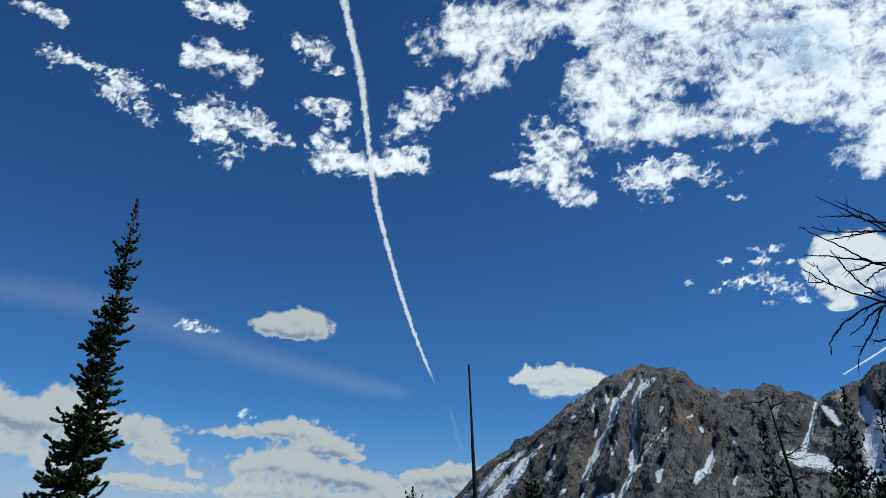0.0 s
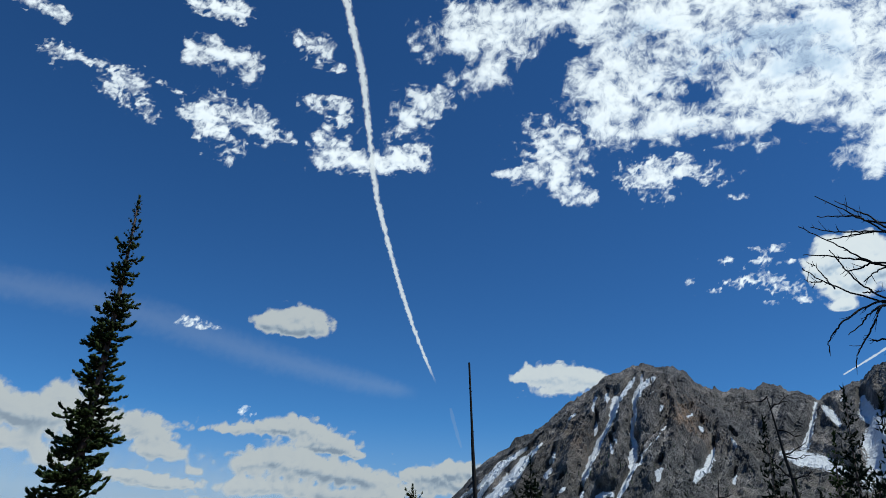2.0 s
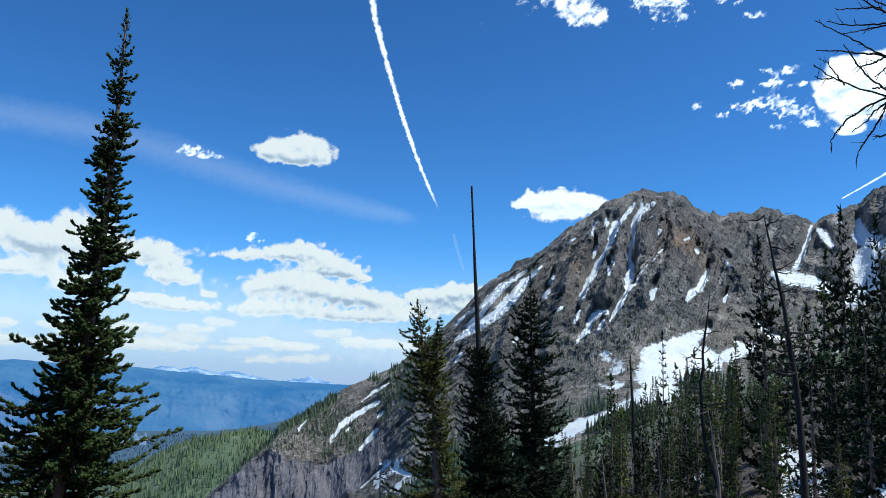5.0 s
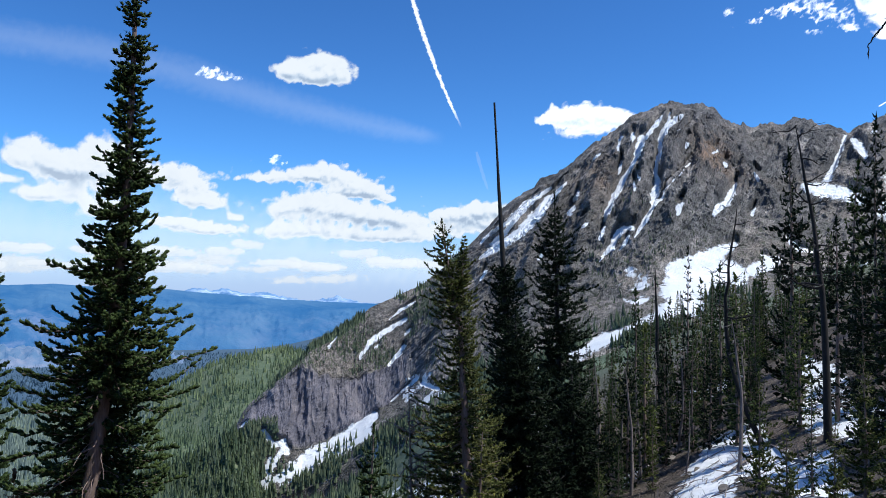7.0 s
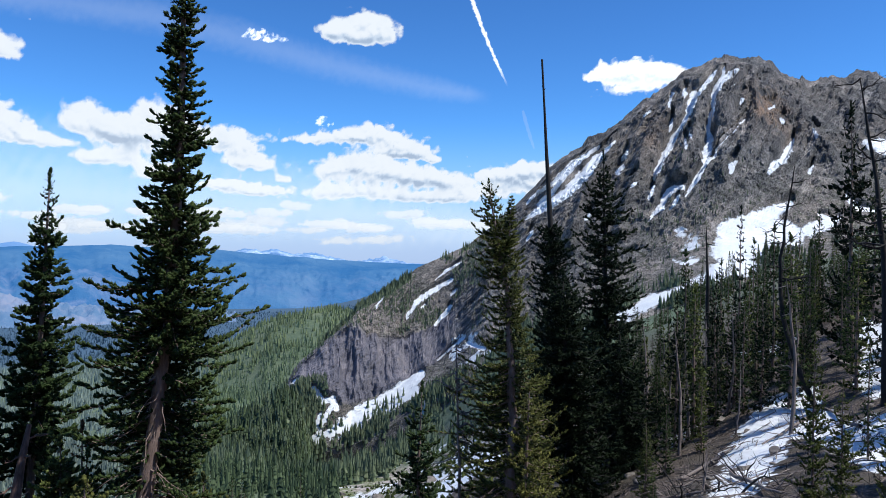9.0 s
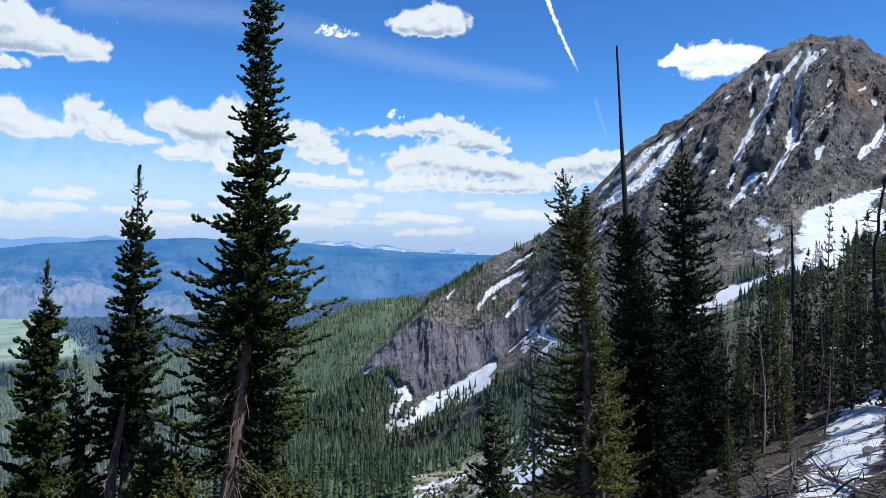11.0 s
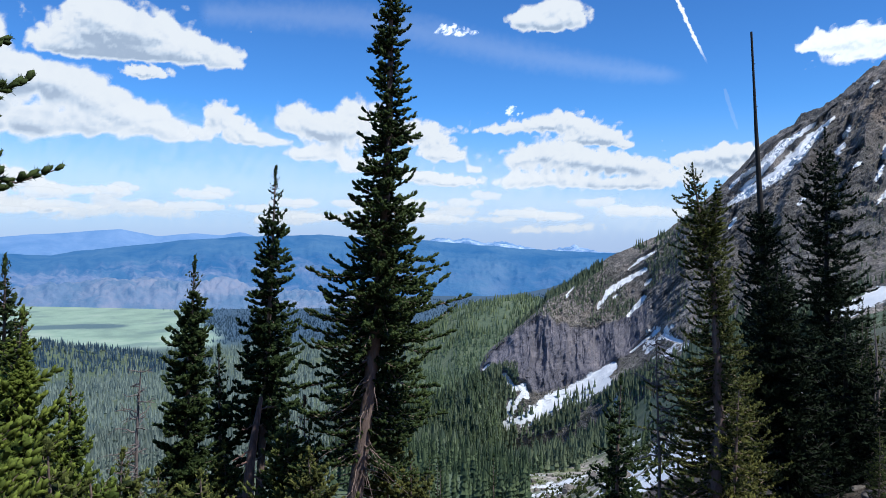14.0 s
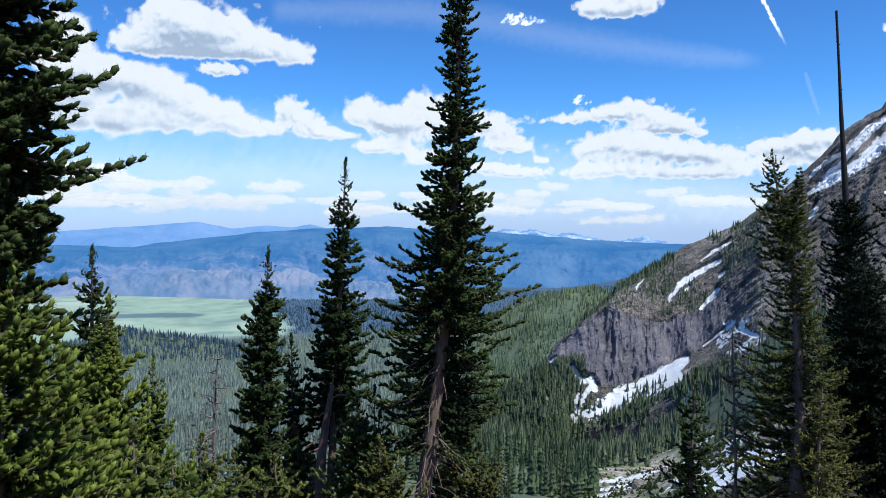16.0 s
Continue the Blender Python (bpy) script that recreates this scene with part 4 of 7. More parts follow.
def conifer(label, base, tip, trunk_r, crown, start=0.2, dens=1.0, seed=1, mat=None, bark=None, bend=0.1, droop=0.2, bare_tip=0.0, dead_low=0.5,
            group="", name="fir_tree", double=False, lopsided=0.0, coarse=None, fill=1.0, bald=0.0, brush=1.0, sway=None):
    """A fir: trunk, branchwork, crown of needle tufts. crown: pairs of (share of the height, crown radius in metres)."""
    q = coarse or max(0.72, math.hypot(base[0], base[1]) / 19)
    long, wide, per_metre = 0.062 * q ** 0.7, 0.022 * q ** 0.85, 64 / q ** 1.1 * fill
    twig, space, gap = 0.20 * q ** 0.4 * brush, 0.050 * q ** 0.6 * brush, 0.150 * q ** 0.5
    thick = 0.050 * q ** 0.62 * min(1.0, brush)
    if q < 1.0:  # close by: the needles themselves show
        thick, per_metre, long, wide = thick * 0.8, per_metre * 2.6, long * 0.85, wide * 0.5
    lift = 0.22 if q < 1.7 else 0.10  # how much the twigs rise and fall about the limb
    rng = np.random.RandomState(seed)
    mat, bark = mat or FIR, bark or BARK
    base, tip = np.array(base, float), np.array(tip, float)
    org = base.copy()
    line = spine(base - org - [0, 0, 0.4], tip - org, bend, rng, 15, sway)
    height = np.linalg.norm(tip - base)
    share = np.linspace(0, 1, len(line))
    trunk, limbs = Joined(), Joined()
    radii = np.maximum(trunk_r * (1 - share) ** 0.85 + 0.012, 0.085 if bare_tip else 0.0)
    trunk.add(*(tube(line, radii, 10) if q < 5 else tube(line[::2], radii[::2], 6)))
    at = lambda h: np.array([np.interp(h, share, line[:, i]) for i in range(3)])  # noqa: E731
    p0s, ways, lens, outs = [], [], [], []
    favour = rng.rand() * 2 * np.pi
    bare_side = math.atan2(-base[1], -base[0])  # lower limbs are missing on the side of the open path
    h = start
    while h < 1 - bare_tip - 0.004:
        rad = interp(h, crown)
        n = max(2, int(round((5.2 if h < 0.9 else 3.6) * dens * (0.7 + 0.6 * rng.rand()))))
        turn = rng.rand() * 6.28
        for b in range(n):
            th = turn + b * 6.283 / n + rng.normal() * 0.35
            if rng.rand() < 0.10 or (h < bald and math.cos(th - bare_side) > 0.62):
                continue
            reach = rad * (0.42 + 0.5 * rng.rand() + (rng.uniform(0.15, 0.45) if rng.rand() < 0.14 else 0)) * (1 + lopsided * math.cos(th - favour))
            root = at(h + rng.normal() * 0.004)
            out = np.array([math.cos(th), math.sin(th), 0])
            rise = np.interp(h, [0, 0.45, 0.8, 0.93, 1], [-droop * 1.4, -droop * 1.2, -droop * 0.9, -0.05, 0.7]) + rng.normal() * 0.16
            s = np.linspace(0, 1, 6)[:, None]
            curve = root + out * reach * s + np.array([0, 0, 1.0]) * reach * (rise * s + 0.36 * s ** 3) + np.cumsum(rng.normal(size=(6, 3)), 0) * reach * 0.035
            limbs.add(*tube(curve, (0.008 + 0.013 * reach) * (1 - 0.75 * s[:, 0]), 4 if q < 1.2 else 3) if q < 4 else tube(curve[[0, 3, 5]] if q < 5.5 else curve[[0, 5]], (0.008 + 0.013 * reach) * (1 - 0.75 * (s[[0, 3, 5], 0] if q < 5.5 else s[[0, 5], 0])), 3))
            m = max(3, int(reach / space))
            ss = np.clip(np.linspace(0.10, 1.0, m) + rng.normal(size=m) * 0.02, 0.05, 1)
            pts = np.stack([np.interp(ss, s[:, 0], curve[:, i]) for i in range(3)], 1)
            tang = np.stack([np.interp(np.clip(ss + 0.08, 0, 1), s[:, 0], curve[:, i]) - np.interp(np.clip(ss - 0.08, 0, 1), s[:, 0], curve[:, i]) for i in range(3)], 1)
            tang /= np.linalg.norm(tang, axis=1)[:, None] + 1e-9
            side = np.cross(tang, [0, 0, 1.0])
            side /= np.linalg.norm(side, axis=1)[:, None] + 1e-9
            sign = np.where(np.arange(m) % 2 == 0, 1.0, -1.0)[:, None]
            above = np.array([0.0, 0.75, -0.45, 0.0, -0.2, 0.6])[np.arange(m) % 6][:, None] * (1 - 0.6 * ss[:, None])  # tufts stand all round the limb
            way = tang * 0.75 + side * sign * (0.85 * (1 - ss[:, None] ** 3)) + np.array([0, 0, 1.0]) * (0.08 + above + 0.6 * rng.rand(m, 1) * ss[:, None] - 0.15 * (1 - ss[:, None]) + lift * rng.normal(size=(m, 1)))
            way /= np.linalg.norm(way, axis=1)[:, None]
            ln = np.minimum(twig, 0.5 * reach) * (0.65 + 0.6 * rng.rand(m)) * (1.15 - 0.45 * ss)
            p0s.append(pts), ways.append(way), lens.append(ln), outs.append(ss)
        h += gap * (1 + (0.8 if height > 16 else 0.15 if q < 5 else -0.3) * float(smooth(0.45, 0.75, h))) / height * (0.75 + 0.5 * rng.rand()) / dens
    # leader
    top = at(1 - bare_tip)
    for k in range(5):
        p0s.append(np.array([at(1 - bare_tip - 0.009 * k)])), ways.append(np.array([[rng.normal() * 0.1, rng.normal() * 0.1, 1.0]])), lens.append(np.array([0.15 * q ** 0.4])), outs.append(np.array([0.7]))
    if double:
        second = at(0.80)
        fork = np.array([second, second + np.array([0.021, 0.006, 0.047]) * height, second + np.array([0.027, 0.006, 0.16]) * height])
        trunk.add(*tube(fork, np.array([0.05, 0.04, 0.015]) * min(1.0, height / 12), 6))
        for along in np.linspace(0.1, 1, 24):
            for _ in range(6):
                d = rng.normal(size=3) * [1, 1, 0.2] + [0, 0, 0.35]
                p0s.append(np.array([[np.interp(along, [0, 0.5, 1], fork[:, i]) for i in range(3)]])), ways.append((d / np.linalg.norm(d))[None]), lens.append(np.array([0.044 * height * (1.15 - along)])), outs.append(np.array([0.7]))
    for _ in range(int(bare_tip * 60)):
        hh = 1 - bare_tip * rng.uniform(0.03, 1.0)
        d = rng.normal(size=3) * [1, 1, 0.4]
        d *= rng.uniform(0.06, 0.24) / np.linalg.norm(d)
        limbs.add(*tube(np.array([at(hh), at(hh) + d * 0.6, at(hh) + d + [0, 0, 0.06]]), [0.04, 0.03, 0.012], 4))
    # bare dead twigs under the crown
    for _ in range(int(dead_low * 26)):
        hh = rng.uniform(0.05, max(start + 0.12, 0.2))
        th = rng.rand() * 6.28
        ln = interp(start, crown) * rng.uniform(0.3, 0.8)
        s = np.linspace(0, 1, 5)[:, None]
        c = at(hh) + np.array([math.cos(th), math.sin(th), -0.15]) * ln * s + np.array([0, 0, -1.0]) * ln * 0.25 * s ** 2 + np.cumsum(rng.normal(size=(5, 3)), 0) * 0.03 * ln
        limbs.add(*(tube(c, 0.016 * (1 - 0.8 * s[:, 0]) + 0.003, 4) if q < 5 else tube(c[[0, 2, 4]], [0.019, 0.012, 0.006], 3)))
    v, f, tip_share = needles(np.concatenate(p0s), np.concatenate(ways), np.concatenate(lens), per_metre, long, wide, rng, np.concatenate(outs), thick, 4 if q < 1.7 else 3)
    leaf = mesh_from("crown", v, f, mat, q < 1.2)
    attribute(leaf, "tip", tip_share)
    thing = new(name)
    thing.location = Vector(org)
    tagged(thing, label, "tree", group)
    child("trunk", trunk.mesh("trunk", bark), thing)
    tagged(child("branchwork", limbs.mesh("branchwork", bark), thing), kind="stuff")
    tagged(child("crown", leaf, thing), kind="stuff")
    return thing


def snag(label, base, tip, trunk_r, seed=1, branches=20, reach=1.2, lo=0.3, hi=1.0, mat=None, bend=0.2, twigs=4, droop=-0.1, group="", name="dead_tree", top_r=0.02):
    """A dead standing tree with bare limbs."""
    rng = np.random.RandomState(seed)
    base, tip = np.array(base, float), np.array(tip, float)
    line = spine(-np.array([0, 0, 0.4]), tip - base, bend, rng, 17)
    share = np.linspace(0, 1, len(line))
    thing = new(name)
    thing.location = Vector(base)
    tagged(thing, label, "dead tree", group)
    trunk = Joined()
    trunk.add(*tube(line, trunk_r * (1 - share) ** 0.8 + top_r, 9))
    child("trunk", trunk.mesh("trunk", mat or DEAD_BARK), thing)
    for _ in range(branches):
        limb, shoots = Joined(), []
        h = rng.uniform(lo, hi)
        th = rng.rand() * 6.28
        ln = reach * (0.4 + 0.8 * rng.rand()) * (1.1 - 0.6 * h)
        s = np.linspace(0, 1, 7)[:, None]
        root = np.array([np.interp(h, share, line[:, i]) for i in range(3)])
        c = root + np.array([math.cos(th), math.sin(th), rng.normal() * 0.3]) * ln * s + np.array([0, 0, droop]) * ln * s ** 2 + np.cumsum(rng.normal(size=(7, 3)), 0) * ln * 0.05
        limb.add(*tube(c, (0.018 + 0.024 * ln) * (1 - 0.8 * s[:, 0]) + 0.004, 5))
        for _ in range(twigs):
            q = rng.uniform(0.3, 1)
            p = np.array([np.interp(q, s[:, 0], c[:, i]) for i in range(3)])
            d = rng.normal(size=3) * 0.6 + [math.cos(th), math.sin(th), 0.1]
            t = np.linspace(0, 1, 4)[:, None]
            cc = p + d * ln * 0.3 * t + np.cumsum(rng.normal(size=(4, 3)), 0) * ln * 0.03
            shoots.append((cc, 0.012 * (1 - 0.7 * t[:, 0]) + 0.004))
        bough = child("branch", limb.mesh("branch", mat or DEAD_BARK), thing)
        for cc, rr in shoots:
            piece = Joined()
            piece.add(*tube(cc, rr, 3))
            child("twig", piece.mesh("twig", mat or DEAD_BARK), bough)
    return thing


def foot(az, d):
    p = bearing(az, 0, d)
    return (p.x, p.y, lands(p.x, p.y))


HERO = "tall firs along the edge of the slope"
YOUNG = "young firs beside the path"
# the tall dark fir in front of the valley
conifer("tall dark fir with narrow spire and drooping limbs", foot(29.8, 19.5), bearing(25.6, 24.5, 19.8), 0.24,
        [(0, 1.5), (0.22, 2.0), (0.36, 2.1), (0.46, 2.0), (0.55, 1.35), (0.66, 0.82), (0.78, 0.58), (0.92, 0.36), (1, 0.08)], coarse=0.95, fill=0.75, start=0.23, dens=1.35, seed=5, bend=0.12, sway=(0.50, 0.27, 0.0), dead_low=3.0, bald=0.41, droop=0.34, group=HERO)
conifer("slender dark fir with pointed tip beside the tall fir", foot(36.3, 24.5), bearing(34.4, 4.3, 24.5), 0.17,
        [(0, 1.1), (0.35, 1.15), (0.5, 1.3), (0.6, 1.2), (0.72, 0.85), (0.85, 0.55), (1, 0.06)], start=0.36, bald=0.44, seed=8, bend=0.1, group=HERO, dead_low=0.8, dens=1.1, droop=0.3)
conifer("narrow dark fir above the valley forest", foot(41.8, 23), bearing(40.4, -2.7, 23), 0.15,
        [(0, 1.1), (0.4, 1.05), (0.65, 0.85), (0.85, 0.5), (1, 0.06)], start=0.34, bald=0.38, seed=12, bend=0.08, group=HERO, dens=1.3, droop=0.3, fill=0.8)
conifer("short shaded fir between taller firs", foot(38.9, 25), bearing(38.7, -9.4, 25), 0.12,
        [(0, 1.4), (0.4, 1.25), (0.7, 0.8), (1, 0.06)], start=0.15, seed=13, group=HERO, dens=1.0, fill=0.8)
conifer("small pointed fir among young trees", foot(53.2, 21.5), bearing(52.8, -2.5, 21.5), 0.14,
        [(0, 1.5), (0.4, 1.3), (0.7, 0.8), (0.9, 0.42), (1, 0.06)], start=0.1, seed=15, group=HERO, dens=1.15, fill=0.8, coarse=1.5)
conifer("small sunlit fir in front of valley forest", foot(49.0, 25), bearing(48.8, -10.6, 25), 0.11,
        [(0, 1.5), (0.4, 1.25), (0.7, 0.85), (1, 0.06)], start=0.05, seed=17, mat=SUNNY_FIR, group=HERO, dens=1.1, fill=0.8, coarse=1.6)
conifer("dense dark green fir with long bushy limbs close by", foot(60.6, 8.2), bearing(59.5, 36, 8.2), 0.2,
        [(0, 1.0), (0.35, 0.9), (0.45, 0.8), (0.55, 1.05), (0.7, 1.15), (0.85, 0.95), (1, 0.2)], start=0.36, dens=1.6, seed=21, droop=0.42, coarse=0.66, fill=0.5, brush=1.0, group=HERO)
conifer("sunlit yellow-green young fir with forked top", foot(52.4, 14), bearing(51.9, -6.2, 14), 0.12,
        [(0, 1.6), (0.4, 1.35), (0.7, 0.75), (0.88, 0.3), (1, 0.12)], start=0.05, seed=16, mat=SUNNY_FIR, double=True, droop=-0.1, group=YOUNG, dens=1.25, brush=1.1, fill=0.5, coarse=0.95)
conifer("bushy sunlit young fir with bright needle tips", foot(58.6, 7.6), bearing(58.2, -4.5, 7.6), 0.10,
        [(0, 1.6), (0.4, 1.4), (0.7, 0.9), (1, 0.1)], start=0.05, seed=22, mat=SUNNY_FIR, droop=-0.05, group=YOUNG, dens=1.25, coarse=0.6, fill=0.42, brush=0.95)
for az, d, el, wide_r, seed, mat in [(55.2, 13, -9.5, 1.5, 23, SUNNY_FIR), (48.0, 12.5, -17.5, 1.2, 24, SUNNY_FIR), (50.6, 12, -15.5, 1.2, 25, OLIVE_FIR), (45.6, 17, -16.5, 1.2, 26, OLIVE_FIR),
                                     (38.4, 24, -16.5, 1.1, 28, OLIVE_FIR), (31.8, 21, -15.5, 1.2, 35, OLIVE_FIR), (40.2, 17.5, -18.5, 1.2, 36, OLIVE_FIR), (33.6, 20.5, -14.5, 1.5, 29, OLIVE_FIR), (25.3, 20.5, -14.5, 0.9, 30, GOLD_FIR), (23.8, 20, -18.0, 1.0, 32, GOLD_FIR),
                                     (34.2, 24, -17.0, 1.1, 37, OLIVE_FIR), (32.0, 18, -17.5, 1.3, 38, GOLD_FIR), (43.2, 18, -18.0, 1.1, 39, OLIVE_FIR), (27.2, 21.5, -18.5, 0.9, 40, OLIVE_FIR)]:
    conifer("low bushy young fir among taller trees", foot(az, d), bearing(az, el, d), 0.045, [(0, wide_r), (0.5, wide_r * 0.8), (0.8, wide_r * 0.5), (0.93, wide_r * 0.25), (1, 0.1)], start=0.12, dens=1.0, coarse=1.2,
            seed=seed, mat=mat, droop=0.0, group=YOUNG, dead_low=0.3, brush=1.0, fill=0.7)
conifer("low fir with rust-brown dead needles", foot(32.2, 22), bearing(32.2, -13.6, 22), 0.06, [(0, 1.1), (0.5, 0.9), (1, 0.1)], start=0.3, dens=0.5, seed=34, mat=BROWN_NEEDLES, group=YOUNG, fill=0.6)
snag("dead grey fir with bare brittle twigs", foot(44.6, 30), bearing(44.2, -10.6, 30), 0.10, seed=31, branches=70, reach=1.1, lo=0.15, twigs=5, droop=0.1)
snag("broken brown trunk stump beside a fir", foot(36.3, 22.6), bearing(35.55, -13.2, 22.6), 0.22, seed=33, branches=12, reach=0.9, lo=0.4, bend=0.16, name="tree_stump", top_r=0.06, mat=RED_BARK)

# clump in the middle distance
CLUMP = "clump of firs in front of the mountain"
conifer("ragged olive-gold fir with forked top, bent trunk and dead limbs", foot(-0.1, 38), bearing(2.0, 4.7, 38), 0.34,
        [(0, 3.9), (0.15, 3.9), (0.35, 3.3), (0.5, 2.3), (0.58, 1.7), (0.66, 1.3), (0.74, 1.7), (0.83, 1.7), (0.9, 1.1), (1, 0.12)], start=0.05, dens=1.25, coarse=1.75, mat=GOLD_FIR, bald=0.62, lopsided=0.3, seed=41, bend=1.0, sway=(0.75, 0.0, 0.0), double=True, group=CLUMP, dead_low=4.5, fill=0.9, droop=0.3)
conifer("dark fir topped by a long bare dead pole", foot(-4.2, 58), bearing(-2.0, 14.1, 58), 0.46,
        [(0, 3.3), (0.25, 2.9), (0.42, 2.4), (0.54, 2.0), (0.60, 0.9)], start=0.1, dens=1.2, seed=43, coarse=4.2, bare_tip=0.40, mat=SHADED_FIR, bark=BLACK_BARK, group=CLUMP)
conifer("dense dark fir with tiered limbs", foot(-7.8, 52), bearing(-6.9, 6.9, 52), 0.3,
        [(0, 4.0), (0.3, 3.5), (0.5, 2.9), (0.7, 2.5), (0.85, 1.6), (1, 0.12)], start=0.06, dens=1.2, seed=45, coarse=4.2, mat=SHADED_FIR, bark=BLACK_BARK, group=CLUMP)
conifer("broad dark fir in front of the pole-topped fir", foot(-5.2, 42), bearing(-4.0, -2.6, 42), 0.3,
        [(0, 4.0), (0.3, 3.5), (0.6, 2.6), (0.85, 1.4), (1, 0.12)], start=0.04, dens=1.3, seed=47, coarse=4.2, mat=SHADED_FIR, bark=BLACK_BARK, group=CLUMP)
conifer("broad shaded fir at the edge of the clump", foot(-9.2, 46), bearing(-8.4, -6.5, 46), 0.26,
        [(0, 4.0), (0.3, 3.6), (0.6, 2.6), (0.85, 1.4), (1, 0.12)], start=0.04, dens=1.20, seed=48, coarse=4.2, mat=SHADED_FIR, bark=BLACK_BARK, group=CLUMP)
conifer("small bright fir at the foot of the clump", foot(7.0, 30), bearing(7.0, -11.6, 30), 0.12,
        [(0, 1.9), (0.4, 1.5), (0.7, 0.95), (1, 0.06)], start=0.04, dens=0.8, seed=49, group=CLUMP)
conifer("sunlit fir low at the foot of the clump", foot(-1.8, 33), bearing(-1.6, -11.5, 33), 0.12,
        [(0, 2.4), (0.4, 2.0), (0.7, 1.2), (1, 0.1)], start=0.04, dens=0.75, seed=50, mat=GOLD_FIR, group=CLUMP)
snag("thin brown dead limbs beside a ragged fir", foot(3.6, 39), bearing(4.4, -8.4, 39), 0.1, seed=51, branches=40, reach=2.2, lo=0.5, twigs=8, mat=DEAD_BARK)

# the slope on the right
SLOPE = "firs on the right-hand slope"
snag("dark branchless dead trunk", foot(-14.9, 85), bearing(-14.5, 1.3, 85), 0.34, seed=61, branches=14, reach=2.2, lo=0.5, mat=BLACK_BARK)
snag("curved dead tree with bare reaching limbs", foot(-22.3, 48), bearing(-20.5, 5.6, 48), 0.17, seed=63, branches=16, reach=1.9, lo=0.5, mat=BLACK_BARK, bend=0.7, twigs=5, droop=0.2)
snag("tall dead tree with twisted bare limbs", foot(-26.4, 42), bearing(-24.5, 11.4, 42), 0.2, seed=66, branches=26, reach=2.1, lo=0.45, mat=BLACK_BARK, bend=0.35, twigs=5, droop=0.25)

# mid-distance firs: a few kinds, set about the slope
def mid_fir(seed, mat, tall, wide_r, thick, coarse=6.5):
    return conifer("fir on the slope", (0, -40 - seed, -300), (0, -40 - seed, -300 + tall), 0.012 * tall, [(0, wide_r), (0.4, wide_r * 0.85), (0.75, wide_r * 0.5), (1, 0.1)],
                   start=0.06, dens=thick, seed=seed, mat=mat, dead_low=0.4, group=SLOPE, bend=0.12, coarse=coarse, fill=0.7)


KINDS = [mid_fir(101, FIR, 12, 1.9, 0.8, 7.5), mid_fir(103, SHADED_FIR, 14, 2.3, 0.75, 9.0), mid_fir(105, FIR, 10, 1.7, 0.7, 10), mid_fir(107, OLIVE_FIR, 8, 1.7, 0.8, 2.0), mid_fir(109, SHADED_FIR, 12, 1.4, 0.6, 7.5), mid_fir(111, OLIVE_FIR, 12, 1.3, 0.75, 8.2), mid_fir(113, FIR, 12, 1.25, 0.7, 8.2)]
TALL = [12, 14, 10, 8, 12, 12, 12]


def plant(kind, az, d, tip_el, label, spin=0.0, slim=1.0):
    base = foot(az, d)
    tip = bearing(az, tip_el, d)
    k = (tip.z - base[2]) / TALL[kind]
    m = Matrix.Translation(base) @ Matrix.Rotation(spin, 4, "Z")
    t = copy_thing(KINDS[kind], m)
    t.scale = (k * slim, k * slim, k)
    tagged(t, label, "tree", SLOPE)
    return t


